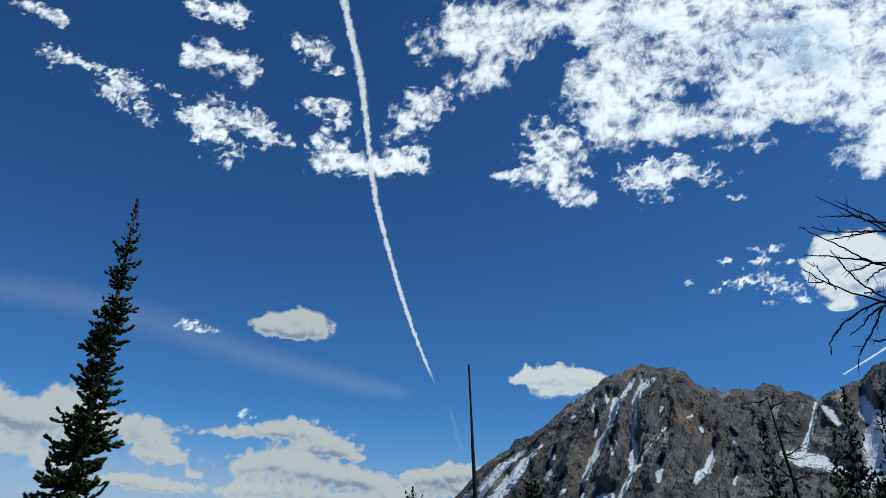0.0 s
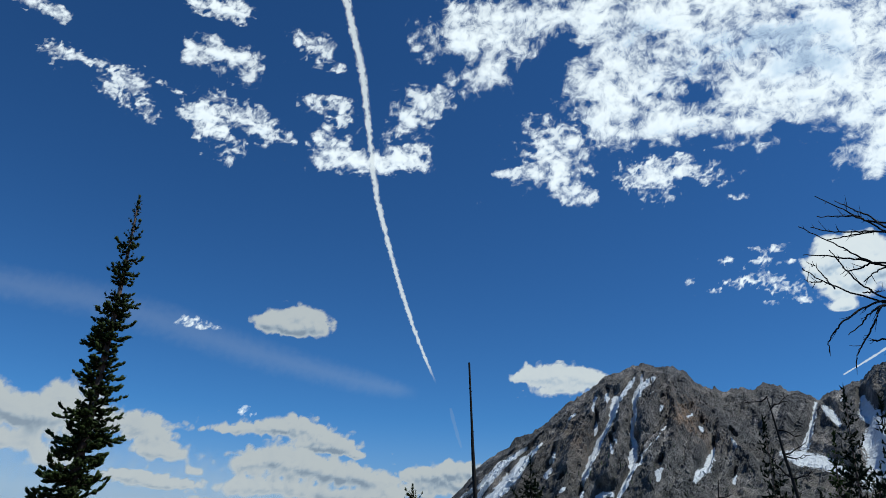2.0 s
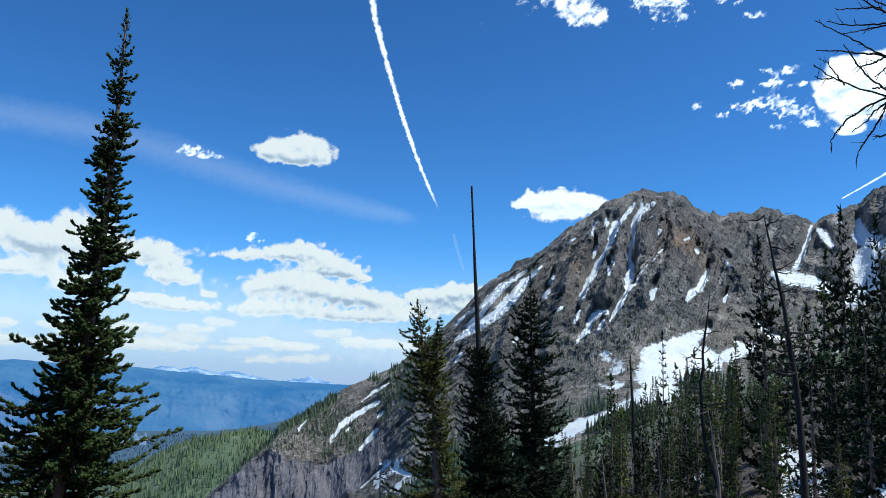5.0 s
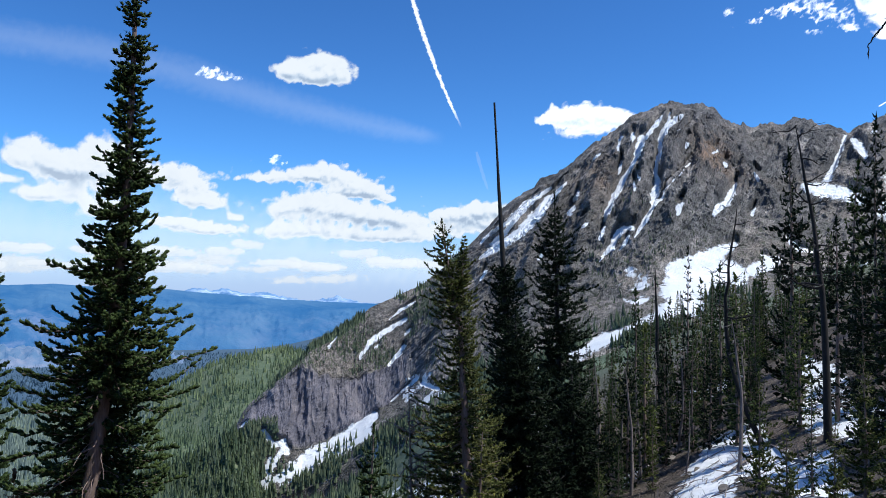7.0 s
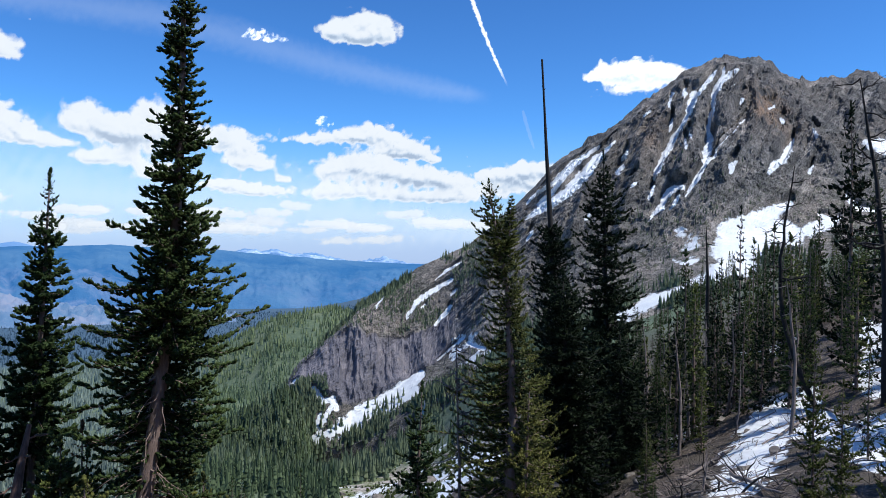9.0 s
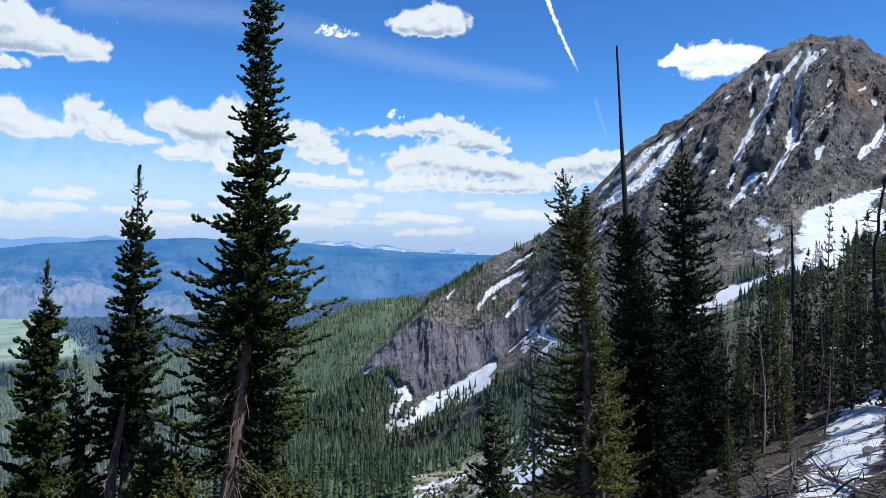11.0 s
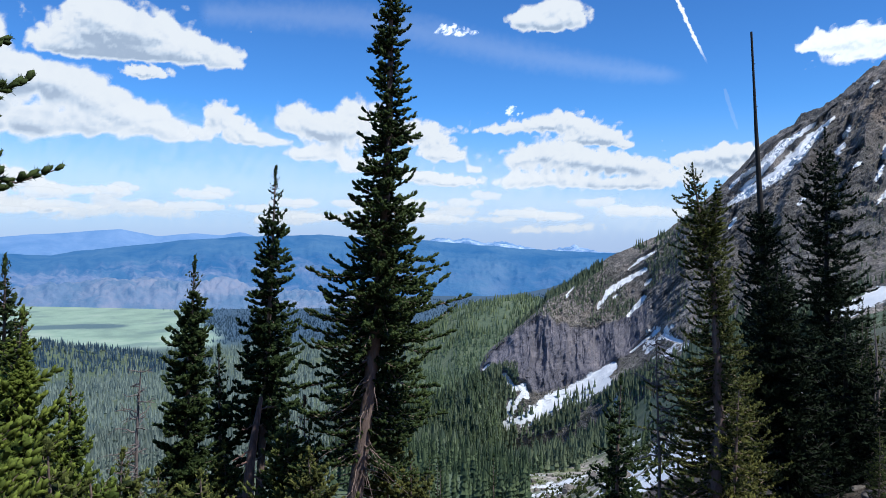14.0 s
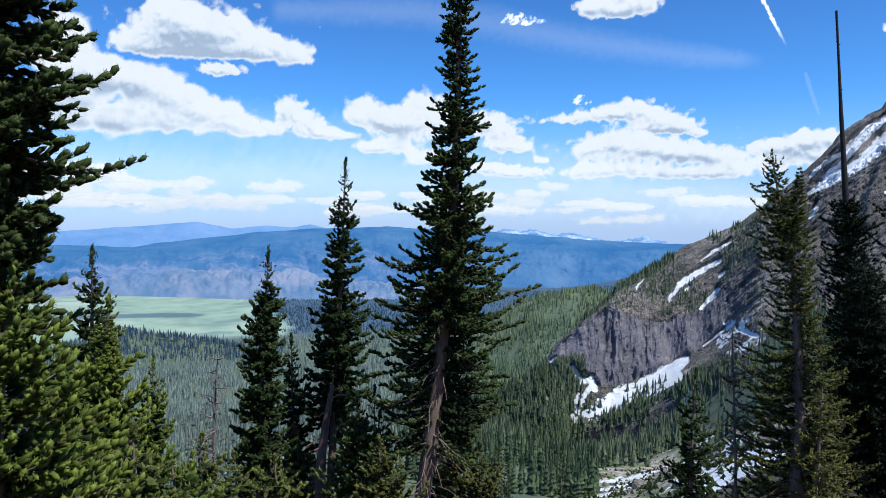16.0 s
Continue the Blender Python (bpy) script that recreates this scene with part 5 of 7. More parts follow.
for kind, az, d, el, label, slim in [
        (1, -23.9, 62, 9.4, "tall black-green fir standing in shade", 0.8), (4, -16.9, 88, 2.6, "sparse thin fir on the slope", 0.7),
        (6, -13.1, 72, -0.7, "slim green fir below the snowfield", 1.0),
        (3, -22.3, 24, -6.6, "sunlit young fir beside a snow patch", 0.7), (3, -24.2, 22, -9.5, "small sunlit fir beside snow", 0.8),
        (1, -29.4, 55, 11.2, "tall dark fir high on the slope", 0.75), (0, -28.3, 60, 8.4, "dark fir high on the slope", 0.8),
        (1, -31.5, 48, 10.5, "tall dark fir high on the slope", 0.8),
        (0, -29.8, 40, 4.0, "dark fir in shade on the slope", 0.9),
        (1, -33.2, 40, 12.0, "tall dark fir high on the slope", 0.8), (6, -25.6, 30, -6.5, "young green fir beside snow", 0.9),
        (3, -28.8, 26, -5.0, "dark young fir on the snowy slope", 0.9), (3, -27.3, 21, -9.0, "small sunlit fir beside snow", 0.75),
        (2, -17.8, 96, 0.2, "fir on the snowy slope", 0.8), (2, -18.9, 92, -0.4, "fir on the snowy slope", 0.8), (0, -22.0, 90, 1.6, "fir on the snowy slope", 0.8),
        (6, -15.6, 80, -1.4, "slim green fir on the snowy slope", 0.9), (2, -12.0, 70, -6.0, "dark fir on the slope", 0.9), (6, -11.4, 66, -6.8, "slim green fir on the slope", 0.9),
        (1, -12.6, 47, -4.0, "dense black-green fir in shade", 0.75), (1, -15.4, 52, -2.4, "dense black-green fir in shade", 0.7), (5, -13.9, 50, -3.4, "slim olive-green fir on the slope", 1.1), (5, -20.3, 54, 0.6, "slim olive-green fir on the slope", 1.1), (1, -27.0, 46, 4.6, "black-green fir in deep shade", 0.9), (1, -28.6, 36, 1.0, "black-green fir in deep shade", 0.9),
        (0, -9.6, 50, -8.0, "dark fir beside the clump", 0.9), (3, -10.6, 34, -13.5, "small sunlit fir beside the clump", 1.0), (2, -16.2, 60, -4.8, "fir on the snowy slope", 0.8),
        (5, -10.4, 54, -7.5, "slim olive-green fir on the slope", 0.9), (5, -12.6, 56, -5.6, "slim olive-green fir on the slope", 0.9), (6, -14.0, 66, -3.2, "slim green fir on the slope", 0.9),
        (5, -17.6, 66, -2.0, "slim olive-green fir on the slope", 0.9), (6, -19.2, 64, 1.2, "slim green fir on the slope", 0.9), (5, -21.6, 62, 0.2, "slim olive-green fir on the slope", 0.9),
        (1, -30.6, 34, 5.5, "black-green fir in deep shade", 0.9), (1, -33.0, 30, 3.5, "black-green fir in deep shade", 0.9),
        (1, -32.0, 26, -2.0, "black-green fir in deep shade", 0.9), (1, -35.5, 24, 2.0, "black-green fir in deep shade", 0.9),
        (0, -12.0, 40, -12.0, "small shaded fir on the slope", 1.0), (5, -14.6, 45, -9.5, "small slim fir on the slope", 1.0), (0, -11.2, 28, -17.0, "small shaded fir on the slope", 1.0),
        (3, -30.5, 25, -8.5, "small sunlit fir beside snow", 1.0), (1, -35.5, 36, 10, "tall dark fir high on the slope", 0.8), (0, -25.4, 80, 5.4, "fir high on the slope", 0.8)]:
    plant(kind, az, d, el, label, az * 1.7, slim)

scatter = random.Random(4)


for _ in range(95):
    az, d = scatter.uniform(-25, -9.3), scatter.uniform(47, 98)
    k = scatter.choice([5, 6, 6, 1])
    t = copy_thing(KINDS[k], Matrix.Translation(foot(az, d)) @ Matrix.Rotation(scatter.uniform(0, 6), 4, "Z"))
    s = scatter.uniform(4.5, 8.5) * interp(az, [(-25, 1.15), (-9, 0.8)]) / TALL[k]
    t.scale = (s * 1.05, s * 1.05, s)
    tagged(t, "slim green fir in the stand on the slope", "tree", SLOPE)
for _ in range(66):
    az = scatter.uniform(-34, -13)
    d = scatter.uniform(85, 190)
    base = foot(az, d)
    tall = scatter.uniform(6, 12)
    k = scatter.choice([5, 6, 6, 2])
    t = copy_thing(KINDS[k], Matrix.Translation(base) @ Matrix.Rotation(scatter.uniform(0, 6), 4, "Z"))
    s = tall / TALL[k]
    t.scale = (s * 0.85, s * 0.85, s)
    tagged(t, "small green fir on the snowy forested slope", "tree", SLOPE)
for _ in range(85):
    base = foot(scatter.uniform(-15, -7.5), scatter.uniform(60, 280))
    k = scatter.choice([5, 6] if math.hypot(base[0], base[1]) < 110 else [2])
    t = copy_thing(KINDS[k], Matrix.Translation(base) @ Matrix.Rotation(scatter.uniform(0, 6), 4, "Z"))
    s = scatter.uniform(2.5, 5.5) * (1.5 if k == 2 else 1.0) / TALL[k]
    t.scale = (s, s, s)
    tagged(t, "small slim fir among snow and litter", "tree", SLOPE)
for _ in range(32):
    az = scatter.uniform(15, 58)
    d = scatter.uniform(75, 210)
    base = foot(az, d)
    tall = scatter.uniform(7, 12)
    k = scatter.choice([2, 2, 4])
    t = copy_thing(KINDS[k], Matrix.Translation(base) @ Matrix.Rotation(scatter.uniform(0, 6), 4, "Z"))
    s = tall / TALL[k]
    t.scale = (s * 0.9, s * 0.9, s)
    tagged(t, "fir on the wooded valley side", "tree", "firs on the valley side")
for t in KINDS:
    for o in t.children_recursive:
        bpy.data.objects.remove(o)
    bpy.data.objects.remove(t)

# thin bare trunks between the firs
POLE = snag("thin bare dead trunk among slope firs", (0, -60, -300), (0.5, -60, -291), 0.11, seed=71, branches=7, reach=0.9, lo=0.4, twigs=1, bend=0.25, mat=DEAD_BARK, group="bare trunks on the slope")
for _ in range(22):
    az, d = scatter.uniform(-24, -9.5), scatter.uniform(38, 85)
    t = copy_thing(POLE, Matrix.Translation(foot(az, d)) @ Matrix.Rotation(scatter.uniform(0, 6), 4, "Z"))
    s = scatter.uniform(0.45, 1.0)
    t.scale = (s, s, s)
for o in POLE.children_recursive:
    bpy.data.objects.remove(o)
bpy.data.objects.remove(POLE)


# ---- boulders, fallen wood and low brush on the slope ----
def boulder(seed):
    rng = np.random.RandomState(seed)
    bm = bmesh.new()
    bmesh.ops.create_icosphere(bm, subdivisions=3, radius=1.0)
    co = np.array([v.co for v in bm.verts])
    cut = [(n / np.linalg.norm(n), rng.uniform(0.35, 0.8)) for n in rng.normal(size=(12, 3))]
    for n, d in cut:
        over = np.clip(co @ n - d, 0, None)
        co = co - over[:, None] * n
    co = co * (1.1, 0.8, 0.55) * (1 + 0.05 * fbm(co * 2.2 + seed, 3)[:, None])
    for v, c in zip(bm.verts, co):
        v.co = c
    me = bpy.data.meshes.new("boulder")
    bm.to_mesh(me)
    bm.free()
    me.materials.append(STONE)
    return me


BOULDERS = [boulder(k) for k in (1, 2, 3, 4)]
for k in range(44):
    az, d = scatter.uniform(-31, -8), scatter.uniform(19, 60)
    x, y, z = foot(az, d)
    size = scatter.uniform(0.15, 0.5) * (1.5 if scatter.random() < 0.15 else 1)
    b = new("boulder", BOULDERS[k % 4])
    b.matrix_world = Matrix.LocRotScale((x, y, z + 0.1 * size), Euler((scatter.uniform(-0.3, 0.3), scatter.uniform(-0.3, 0.3), scatter.uniform(0, 6))), (size, size, size))
    tagged(b, "angular grey-brown boulder half sunk in the slope", "rock", "boulders on the slope")
for k in range(70):
    az, d = scatter.uniform(3, 14), scatter.uniform(60, 380)
    x, y, z = foot(az, d)
    size = scatter.uniform(0.4, 2.0)
    b = new("boulder", BOULDERS[k % 4])
    b.matrix_world = Matrix.LocRotScale((x, y, z + 0.1 * size), Euler((scatter.uniform(-0.3, 0.3), scatter.uniform(-0.3, 0.3), scatter.uniform(0, 6))), (size, size, size))
    tagged(b, "pale angular boulder in the rocky clearing", "rock", "boulders in the clearing")
for az0, d0, az1, d1 in [(-16.8, 33, -20.4, 26), (-11.6, 31, -15.5, 30), (-21.8, 44, -18.8, 40), (-13.2, 38, -17.0, 42), (-22.5, 52, -19.5, 60), (-25.0, 38, -22.6, 46)]:
    p0, p1 = Vector(foot(az0, d0)), Vector(foot(az1, d1))
    rng = np.random.RandomState(int(d0 * 7))
    s = np.linspace(0, 1, 9)[:, None]
    line = np.array(p0) + (np.array(p1) - np.array(p0)) * s
    line[:, 2] = [lands(a, b) + 0.12 for a, b in line[:, :2]]
    line[:, 2] = line[:, 2] * 0.5 + np.linspace(line[0, 2], line[-1, 2], 9) * 0.5
    lg = new("fallen_log")
    lg.location = Vector(line[4])
    j = Joined()
    j.add(*tube(line - line[4], 0.10 * (1 - 0.6 * s[:, 0]), 8))
    child("trunk", j.mesh("trunk", DEAD_BARK), lg)
    for _ in range(8):
        j = Joined()
        p = line[rng.randint(1, 8)] - line[4]
        dd = rng.normal(size=3) * [0.6, 0.6, 0.4] + [0, 0, 0.5]
        j.add(*tube(np.array([p, p + dd * 0.5, p + dd + [0, 0, 0.1]]), [0.03, 0.02, 0.006], 4))
        child("branch", j.mesh("branch", DEAD_BARK), lg)
    tagged(lg, "fallen grey dead trunk with broken branches", "log", "fallen trunks")


def root_heap():
    """An uprooted tangle of dark dead wood beside the snow, and a bent bough over it."""
    rng = np.random.RandomState(55)
    base = np.array(foot(-15.6, 31))
    heap = new("root_heap")
    heap.location = Vector(base)
    tagged(heap, "tangled heap of dark uprooted dead wood beside snow", "dead wood")
    for k in range(34):
        p = np.array([rng.normal() * 0.9, rng.normal() * 0.7, 0.0])
        p[2] = lands(base[0] + p[0], base[1] + p[1]) - base[2] - 0.05
        d = np.array([rng.normal() * 0.7, rng.normal() * 0.6, abs(rng.normal()) * 0.8 + 0.35]) * rng.uniform(0.7, 1.5)
        t = np.linspace(0, 1, 6)[:, None]
        c = p + d * t + np.array([0, 0, -0.5]) * t ** 2 + np.cumsum(rng.normal(size=(6, 3)), 0) * 0.05
        j = Joined()
        j.add(*tube(c, 0.05 * rng.uniform(0.4, 1.0) * (1 - 0.8 * t[:, 0]) + 0.005, 5))
        child("root" if k % 2 else "branch", j.mesh("root", BLACK_BARK if k % 3 else DEAD_BARK), heap)
    a, b = np.array(foot(-17.6, 29)), np.array(foot(-20.4, 27.5))
    bough = new("dead_bough")
    bough.location = Vector(a)
    tagged(bough, "bent dark dead bough lying over snow", "branch")
    t = np.linspace(0, 1, 10)[:, None]
    c = (b - a) * t + np.array([0, 0, 1.0]) * 0.55 * np.sin(np.pi * t) + np.cumsum(rng.normal(size=(10, 3)), 0) * 0.02
    j = Joined()
    j.add(*tube(c, 0.05 * (1 - 0.7 * t[:, 0]), 6))
    child("trunk", j.mesh("trunk", BLACK_BARK), bough)
    for q in (3, 5, 6, 8):
        d = rng.normal(size=3) * [0.3, 0.3, 0.2] + [0, 0, 0.25]
        j = Joined()
        j.add(*tube(np.array([c[q], c[q] + d * 0.6, c[q] + d]), [0.02, 0.014, 0.005], 4))
        child("branch", j.mesh("branch", BLACK_BARK), bough)


root_heap()


def brush():
    """Low bare twiggy brush over the slope."""
    rng = np.random.RandomState(91)
    j = Joined()
    for _ in range(600):
        az, d = rng.uniform(-30, -6), rng.uniform(20, 62)
        p = np.array(foot(az, d))
        for _ in range(3):
            dd = rng.normal(size=3) * [0.5, 0.5, 0.25] + [0, 0, 0.5]
            ln = rng.uniform(0.3, 1.0)
            j.add(*tube(np.array([p, p + dd * ln * 0.5, p + dd * ln + rng.normal(size=3) * 0.12]), [0.014, 0.010, 0.004], 3))
    tagged(new("brush", j.mesh("brush", BLACK_BARK)), "low bare twiggy brush over the slope", "brush", kind="stuff")


brush()


def litter():
    """Broken grey-brown sticks lying over the slope."""
    rng = np.random.RandomState(97)
    j = Joined()
    for _ in range(650):
        az, d = rng.uniform(-31, -7), rng.uniform(18, 70)
        p = np.array(foot(az, d)) + [0, 0, 0.05]
        th, ln = rng.rand() * 6.28, rng.uniform(0.3, 1.6)
        q = p + [math.cos(th) * ln, math.sin(th) * ln, 0]
        q[2] = lands(q[0], q[1]) + rng.uniform(0.03, 0.2)
        j.add(*tube(np.array([p, (p + q) / 2 + [0, 0, 0.04], q]), [0.03, 0.024, 0.012], 4))
    tagged(new("branch_litter", j.mesh("branch_litter", DEAD_BARK)), "broken grey-brown sticks lying over the slope", "branches", kind="stuff")


litter()

# ---- far woods: joined, past counting ----
def little_trees(pos, tall, wide, sides, tiers, rng):
    """Cones in tiers with ragged rims, one mesh."""
    n = len(pos)
    vs, fs, base = [], [], 0
    for t in range(tiers):
        lo, hi = t / tiers * 0.8, (1.0 if t == tiers - 1 else (t + 1.6) / tiers * 0.8)
        rad = wide * (1 - lo * 0.95)
        th = rng.rand(n)[:, None] * 6.28 + np.arange(sides)[None] * 6.283 / sides
        rr = rad[:, None] * (0.55 + 0.6 * rng.rand(n, sides)) * (np.where(np.arange(sides) % 2 == 0, 1.25, 0.6) if sides > 6 else 1.0)
        rim = np.stack([pos[:, 0:1] + np.cos(th) * rr, pos[:, 1:2] + np.sin(th) * rr, pos[:, 2:3] + tall[:, None] * (lo + 0.05 * rng.rand(n, sides) - (0.03 * (np.arange(sides) % 2 == 0) if sides > 6 else 0.0))], -1)
        top = np.stack([pos[:, 0], pos[:, 1], pos[:, 2] + tall * hi], -1)[:, None]
        v = np.concatenate([rim, top], 1)
        i = np.arange(n)[:, None] * (sides + 1) + np.arange(sides)[None]
        j = np.arange(n)[:, None] * (sides + 1) + (np.arange(sides)[None] + 1) % sides
        k = np.arange(n)[:, None] * (sides + 1) + sides + 0 * i
        vs.append(v.reshape(-1, 3)), fs.append(np.stack([i, j, k], -1).reshape(-1, 3) + base)
        base += n * (sides + 1)
    return np.concatenate(vs), np.concatenate(fs)


def woods(name, label, n, r0, r1, a0, a1, tall0, tall1, sides, tiers, seed, thin=-0.2, mat=None):
    rng = np.random.RandomState(seed)
    r = np.sqrt(rng.uniform(r0 ** 2, r1 ** 2, n))
    az = np.radians(rng.uniform(a0, a1, n))
    x, y = -np.sin(az) * r, np.cos(az) * r
    keep = fbm(np.stack([x, y, 0 * x + 9], -1) * 0.01, 4) < rng.uniform(thin, 0.55, n)
    if r0 > 1600:  # the meadow's edge
        keep &= np.degrees(az) + 2.0 * fbm(np.stack([x, y, 0 * x + 2], -1) * 0.004, 4) + rng.normal(size=n) * 0.35 < 38.3 + (r - 1650) / 750 * 3.6
    keep &= ~((np.degrees(az) > 0.5) & (np.degrees(az) < 7.5) & (r > 280) & (rng.rand(n) < 0.7))
    keep &= ~((np.degrees(az) > 2.5) & (np.degrees(az) < 14) & (r < interp(np.degrees(az), [(2, 460), (8, 400), (14, 300)])) & (fbm(np.stack([x, y, 0 * x + 29], -1) * 0.03, 3) < 0.32))
    keep &= ~((np.degrees(az) > 6) & (np.degrees(az) < 15.7) & (r > interp(np.degrees(az), [(6, 560), (12, 545), (17, 520)])) & (r < 700))
    x, y = x[keep], y[keep]
    pos = np.stack([x, y, land(x, y) - 0.3], -1)
    tall = rng.uniform(tall0, tall1, len(x)) * (0.8 + 0.4 * rng.rand(len(x)))
    v, f = little_trees(pos, tall, tall * rng.uniform(0.13, 0.2, len(x)) * (0.8 if r0 < 200 else 1.0), sides, tiers, rng)
    tagged(new(name, mesh_from(name, v, f, mat or (HAZE_BLUE_WOODS if r0 > 1200 else FAR_WOODS if r0 > 595 else NEAR_WOODS if r0 < 200 else WOODS))), label, "forest", kind="stuff")


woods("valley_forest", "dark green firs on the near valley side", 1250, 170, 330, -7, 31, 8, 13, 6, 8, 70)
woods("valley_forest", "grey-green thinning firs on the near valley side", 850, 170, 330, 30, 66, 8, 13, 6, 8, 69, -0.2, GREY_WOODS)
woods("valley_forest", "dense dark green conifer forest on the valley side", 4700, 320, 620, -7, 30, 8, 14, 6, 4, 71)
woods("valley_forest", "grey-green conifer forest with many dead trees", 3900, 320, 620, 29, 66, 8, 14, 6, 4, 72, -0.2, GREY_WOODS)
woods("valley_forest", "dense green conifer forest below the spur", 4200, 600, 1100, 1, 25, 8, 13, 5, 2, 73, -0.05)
woods("valley_forest", "conifer forest in grey-blue haze covering the valley", 7200, 600, 1100, 24.5, 66, 8, 13, 5, 2, 78, -0.05, HAZY_WOODS)
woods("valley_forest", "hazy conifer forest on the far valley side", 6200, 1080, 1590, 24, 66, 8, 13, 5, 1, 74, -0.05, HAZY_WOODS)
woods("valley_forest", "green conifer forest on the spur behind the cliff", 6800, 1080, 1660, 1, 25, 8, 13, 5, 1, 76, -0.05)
woods("valley_forest", "dark conifer woods in blue haze across the far valley floor", 9000, 1640, 2560, 3, 43, 5, 8, 5, 1, 79, 0.2)
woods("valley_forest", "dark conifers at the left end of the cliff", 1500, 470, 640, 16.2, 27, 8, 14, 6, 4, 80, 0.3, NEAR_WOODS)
woods("valley_forest", "dark firs in blue haze on a knoll below the meadow", 1700, 1230, 1450, 39, 58, 9, 15, 5, 2, 77, 0.3)
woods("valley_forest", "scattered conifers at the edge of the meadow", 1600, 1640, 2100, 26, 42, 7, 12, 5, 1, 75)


def mountain_trees():
    rng = np.random.RandomState(81)
    flat = M_P.reshape(-1, 3)
    az, v = M_AZ.ravel(), M_V.ravel()
    want = smooth(0.30, 0.8, v) * 0.35 * smooth(-24, -12, az) + 10.0 * smooth(-0.5, 3, az) * (1 - 0.6 * smooth(11, 14, az)) * (np.abs(v - 0.02) < 0.035) + 1.9 * smooth(0, 5, az) * (1 - 0.85 * smooth(8, 12, az)) * (v > 0) * (v < 0.42)
    want = want + 2.2 * (v > 0.9) * smooth(-30, -4, az) * (1 - smooth(10, 12, az))
    want = want * (M_STEEP.ravel() < 0.3) * (M_SNOW.ravel() < 0.45) * (v > -0.04) * (v < 1.05)
    clump = smooth(-0.15, 0.3, fbm(flat * 0.02, 3))
    below = (v > 0.66) & (az > 6.5) & (az < 17) & (v < 1.1)
    p = want * clump + 0.9 * below * (M_SNOW.ravel() < 0.45) * smooth(0.62, 1.0, v) * smooth(0.0, 0.3, fbm(flat * 0.03 + 7, 3)) * (1 - 0.8 * smooth(13, 15, az)) + 2.5 * (az > 15) * (az < 19.5) * (v > 0.54) * (M_SNOW.ravel() < 0.3)
    p = p + 0.22 * below * (M_SNOW.ravel() >= 0.45) * clump
    pick = rng.choice(len(flat), 6800, p=p / p.sum())
    pos = flat[pick] - [0, 0, 0.3]
    tall = rng.uniform(2.5, 5.5, len(pick)) * np.where((az[pick] > 6) & (v[pick] > 0.6), 1.9, np.where(v[pick] > 0.85, 1.9, np.where((az[pick] > 0.5) & (v[pick] < 0.05), 1.8, 1.0)))
    vv, ff = little_trees(pos, tall, tall * rng.uniform(0.15, 0.22, len(pick)), 5, 2, rng)
    tagged(new("mountainside_trees", mesh_from("mountainside_trees", vv, ff, WOODS)), "scattered dark conifers on the rocky mountainside", "trees", kind="stuff")


mountain_trees()


def shrubs():
    """Low shrubs over the rocky clearing."""
    rng = np.random.RandomState(95)
    n = 4200
    r, az = rng.uniform(46, 420, n), rng.uniform(0, 16, n)
    x, y = -np.sin(np.radians(az)) * r, np.cos(np.radians(az)) * r
    keep = fbm(np.stack([x, y, 0 * x + 4], -1) * 0.06, 3) > rng.uniform(-0.3, 0.3, n)
    x, y = x[keep], y[keep]
    tall = rng.uniform(0.3, 1.1, len(x))
    v, f = little_trees(np.stack([x, y, land(x, y) - 0.05], -1), tall, tall * rng.uniform(0.5, 0.9, len(x)), 8, 3, rng)
    tagged(new("shrubs", mesh_from("shrubs", v, f, OLIVE_FIR)), "low olive-green shrubs over the rocky clearing", "shrubs", kind="stuff")


shrubs()


# ---- bare branches reaching in close by ----
# limbs as (bearing, height) in degrees, from the trunk's side outwards
UPPER_LIMBS = [
    [(-35.8, 23.0), (-34.8, 23.9), (-33.7, 24.8), (-31.7, 26.3)],
    [(-35.8, 23.3), (-35.0, 24.2), (-34.1, 24.9), (-32.9, 25.7)],
    [(-34.8, 23.9), (-34.0, 24.5), (-32.9, 24.6), (-31.6, 24.9)],
    [(-35.8, 23.1), (-34.1, 23.4), (-32.5, 23.6), (-31.0, 24.2)],
    [(-35.0, 23.2), (-33.3, 23.2), (-32.0, 23.2)],
    [(-35.3, 20.7), (-33.8, 21.7), (-32.3, 22.9), (-30.2, 24.4)],
    [(-34.6, 21.2), (-32.7, 21.8), (-31.4, 22.2), (-30.2, 22.4)],
    [(-34.8, 18.7), (-33.4, 20.0), (-32.6, 21.3), (-32.0, 22.5)],
    [(-34.8, 18.4), (-32.6, 19.5), (-31.1, 20.4), (-30.0, 21.5)],
]
LOWER_LIMBS = [
    [(-31.9, 19.8), (-31.3, 20.7), (-30.9, 21.4), (-30.3, 21.9)],
    [(-31.1, 20.4), (-30.5, 20.4), (-30.0, 20.7)],
    [(-34.8, 18.6), (-33.2, 18.2), (-31.8, 17.4), (-31.2, 16.7), (-30.8, 16.2), (-30.8, 15.4)],
    [(-34.6, 18.4), (-33.7, 17.8), (-33.1, 17.2), (-32.2, 16.6)],
    [(-34.6, 18.4), (-34.1, 17.5), (-33.7, 16.8), (-32.9, 15.8), (-32.4, 15.1), (-32.3, 14.4)],
    [(-34.3, 16.1), (-33.9, 16.0), (-33.6, 16.1)],
    [(-34.6, 21.2), (-33.6, 20.9), (-32.9, 20.8), (-32.6, 21.2)],
    [(-35.3, 20.8), (-34.4, 20.4), (-33.8, 20.0)],
    [(-33.6, 19.3), (-34.3, 19.2), (-34.9, 19.2)],
]


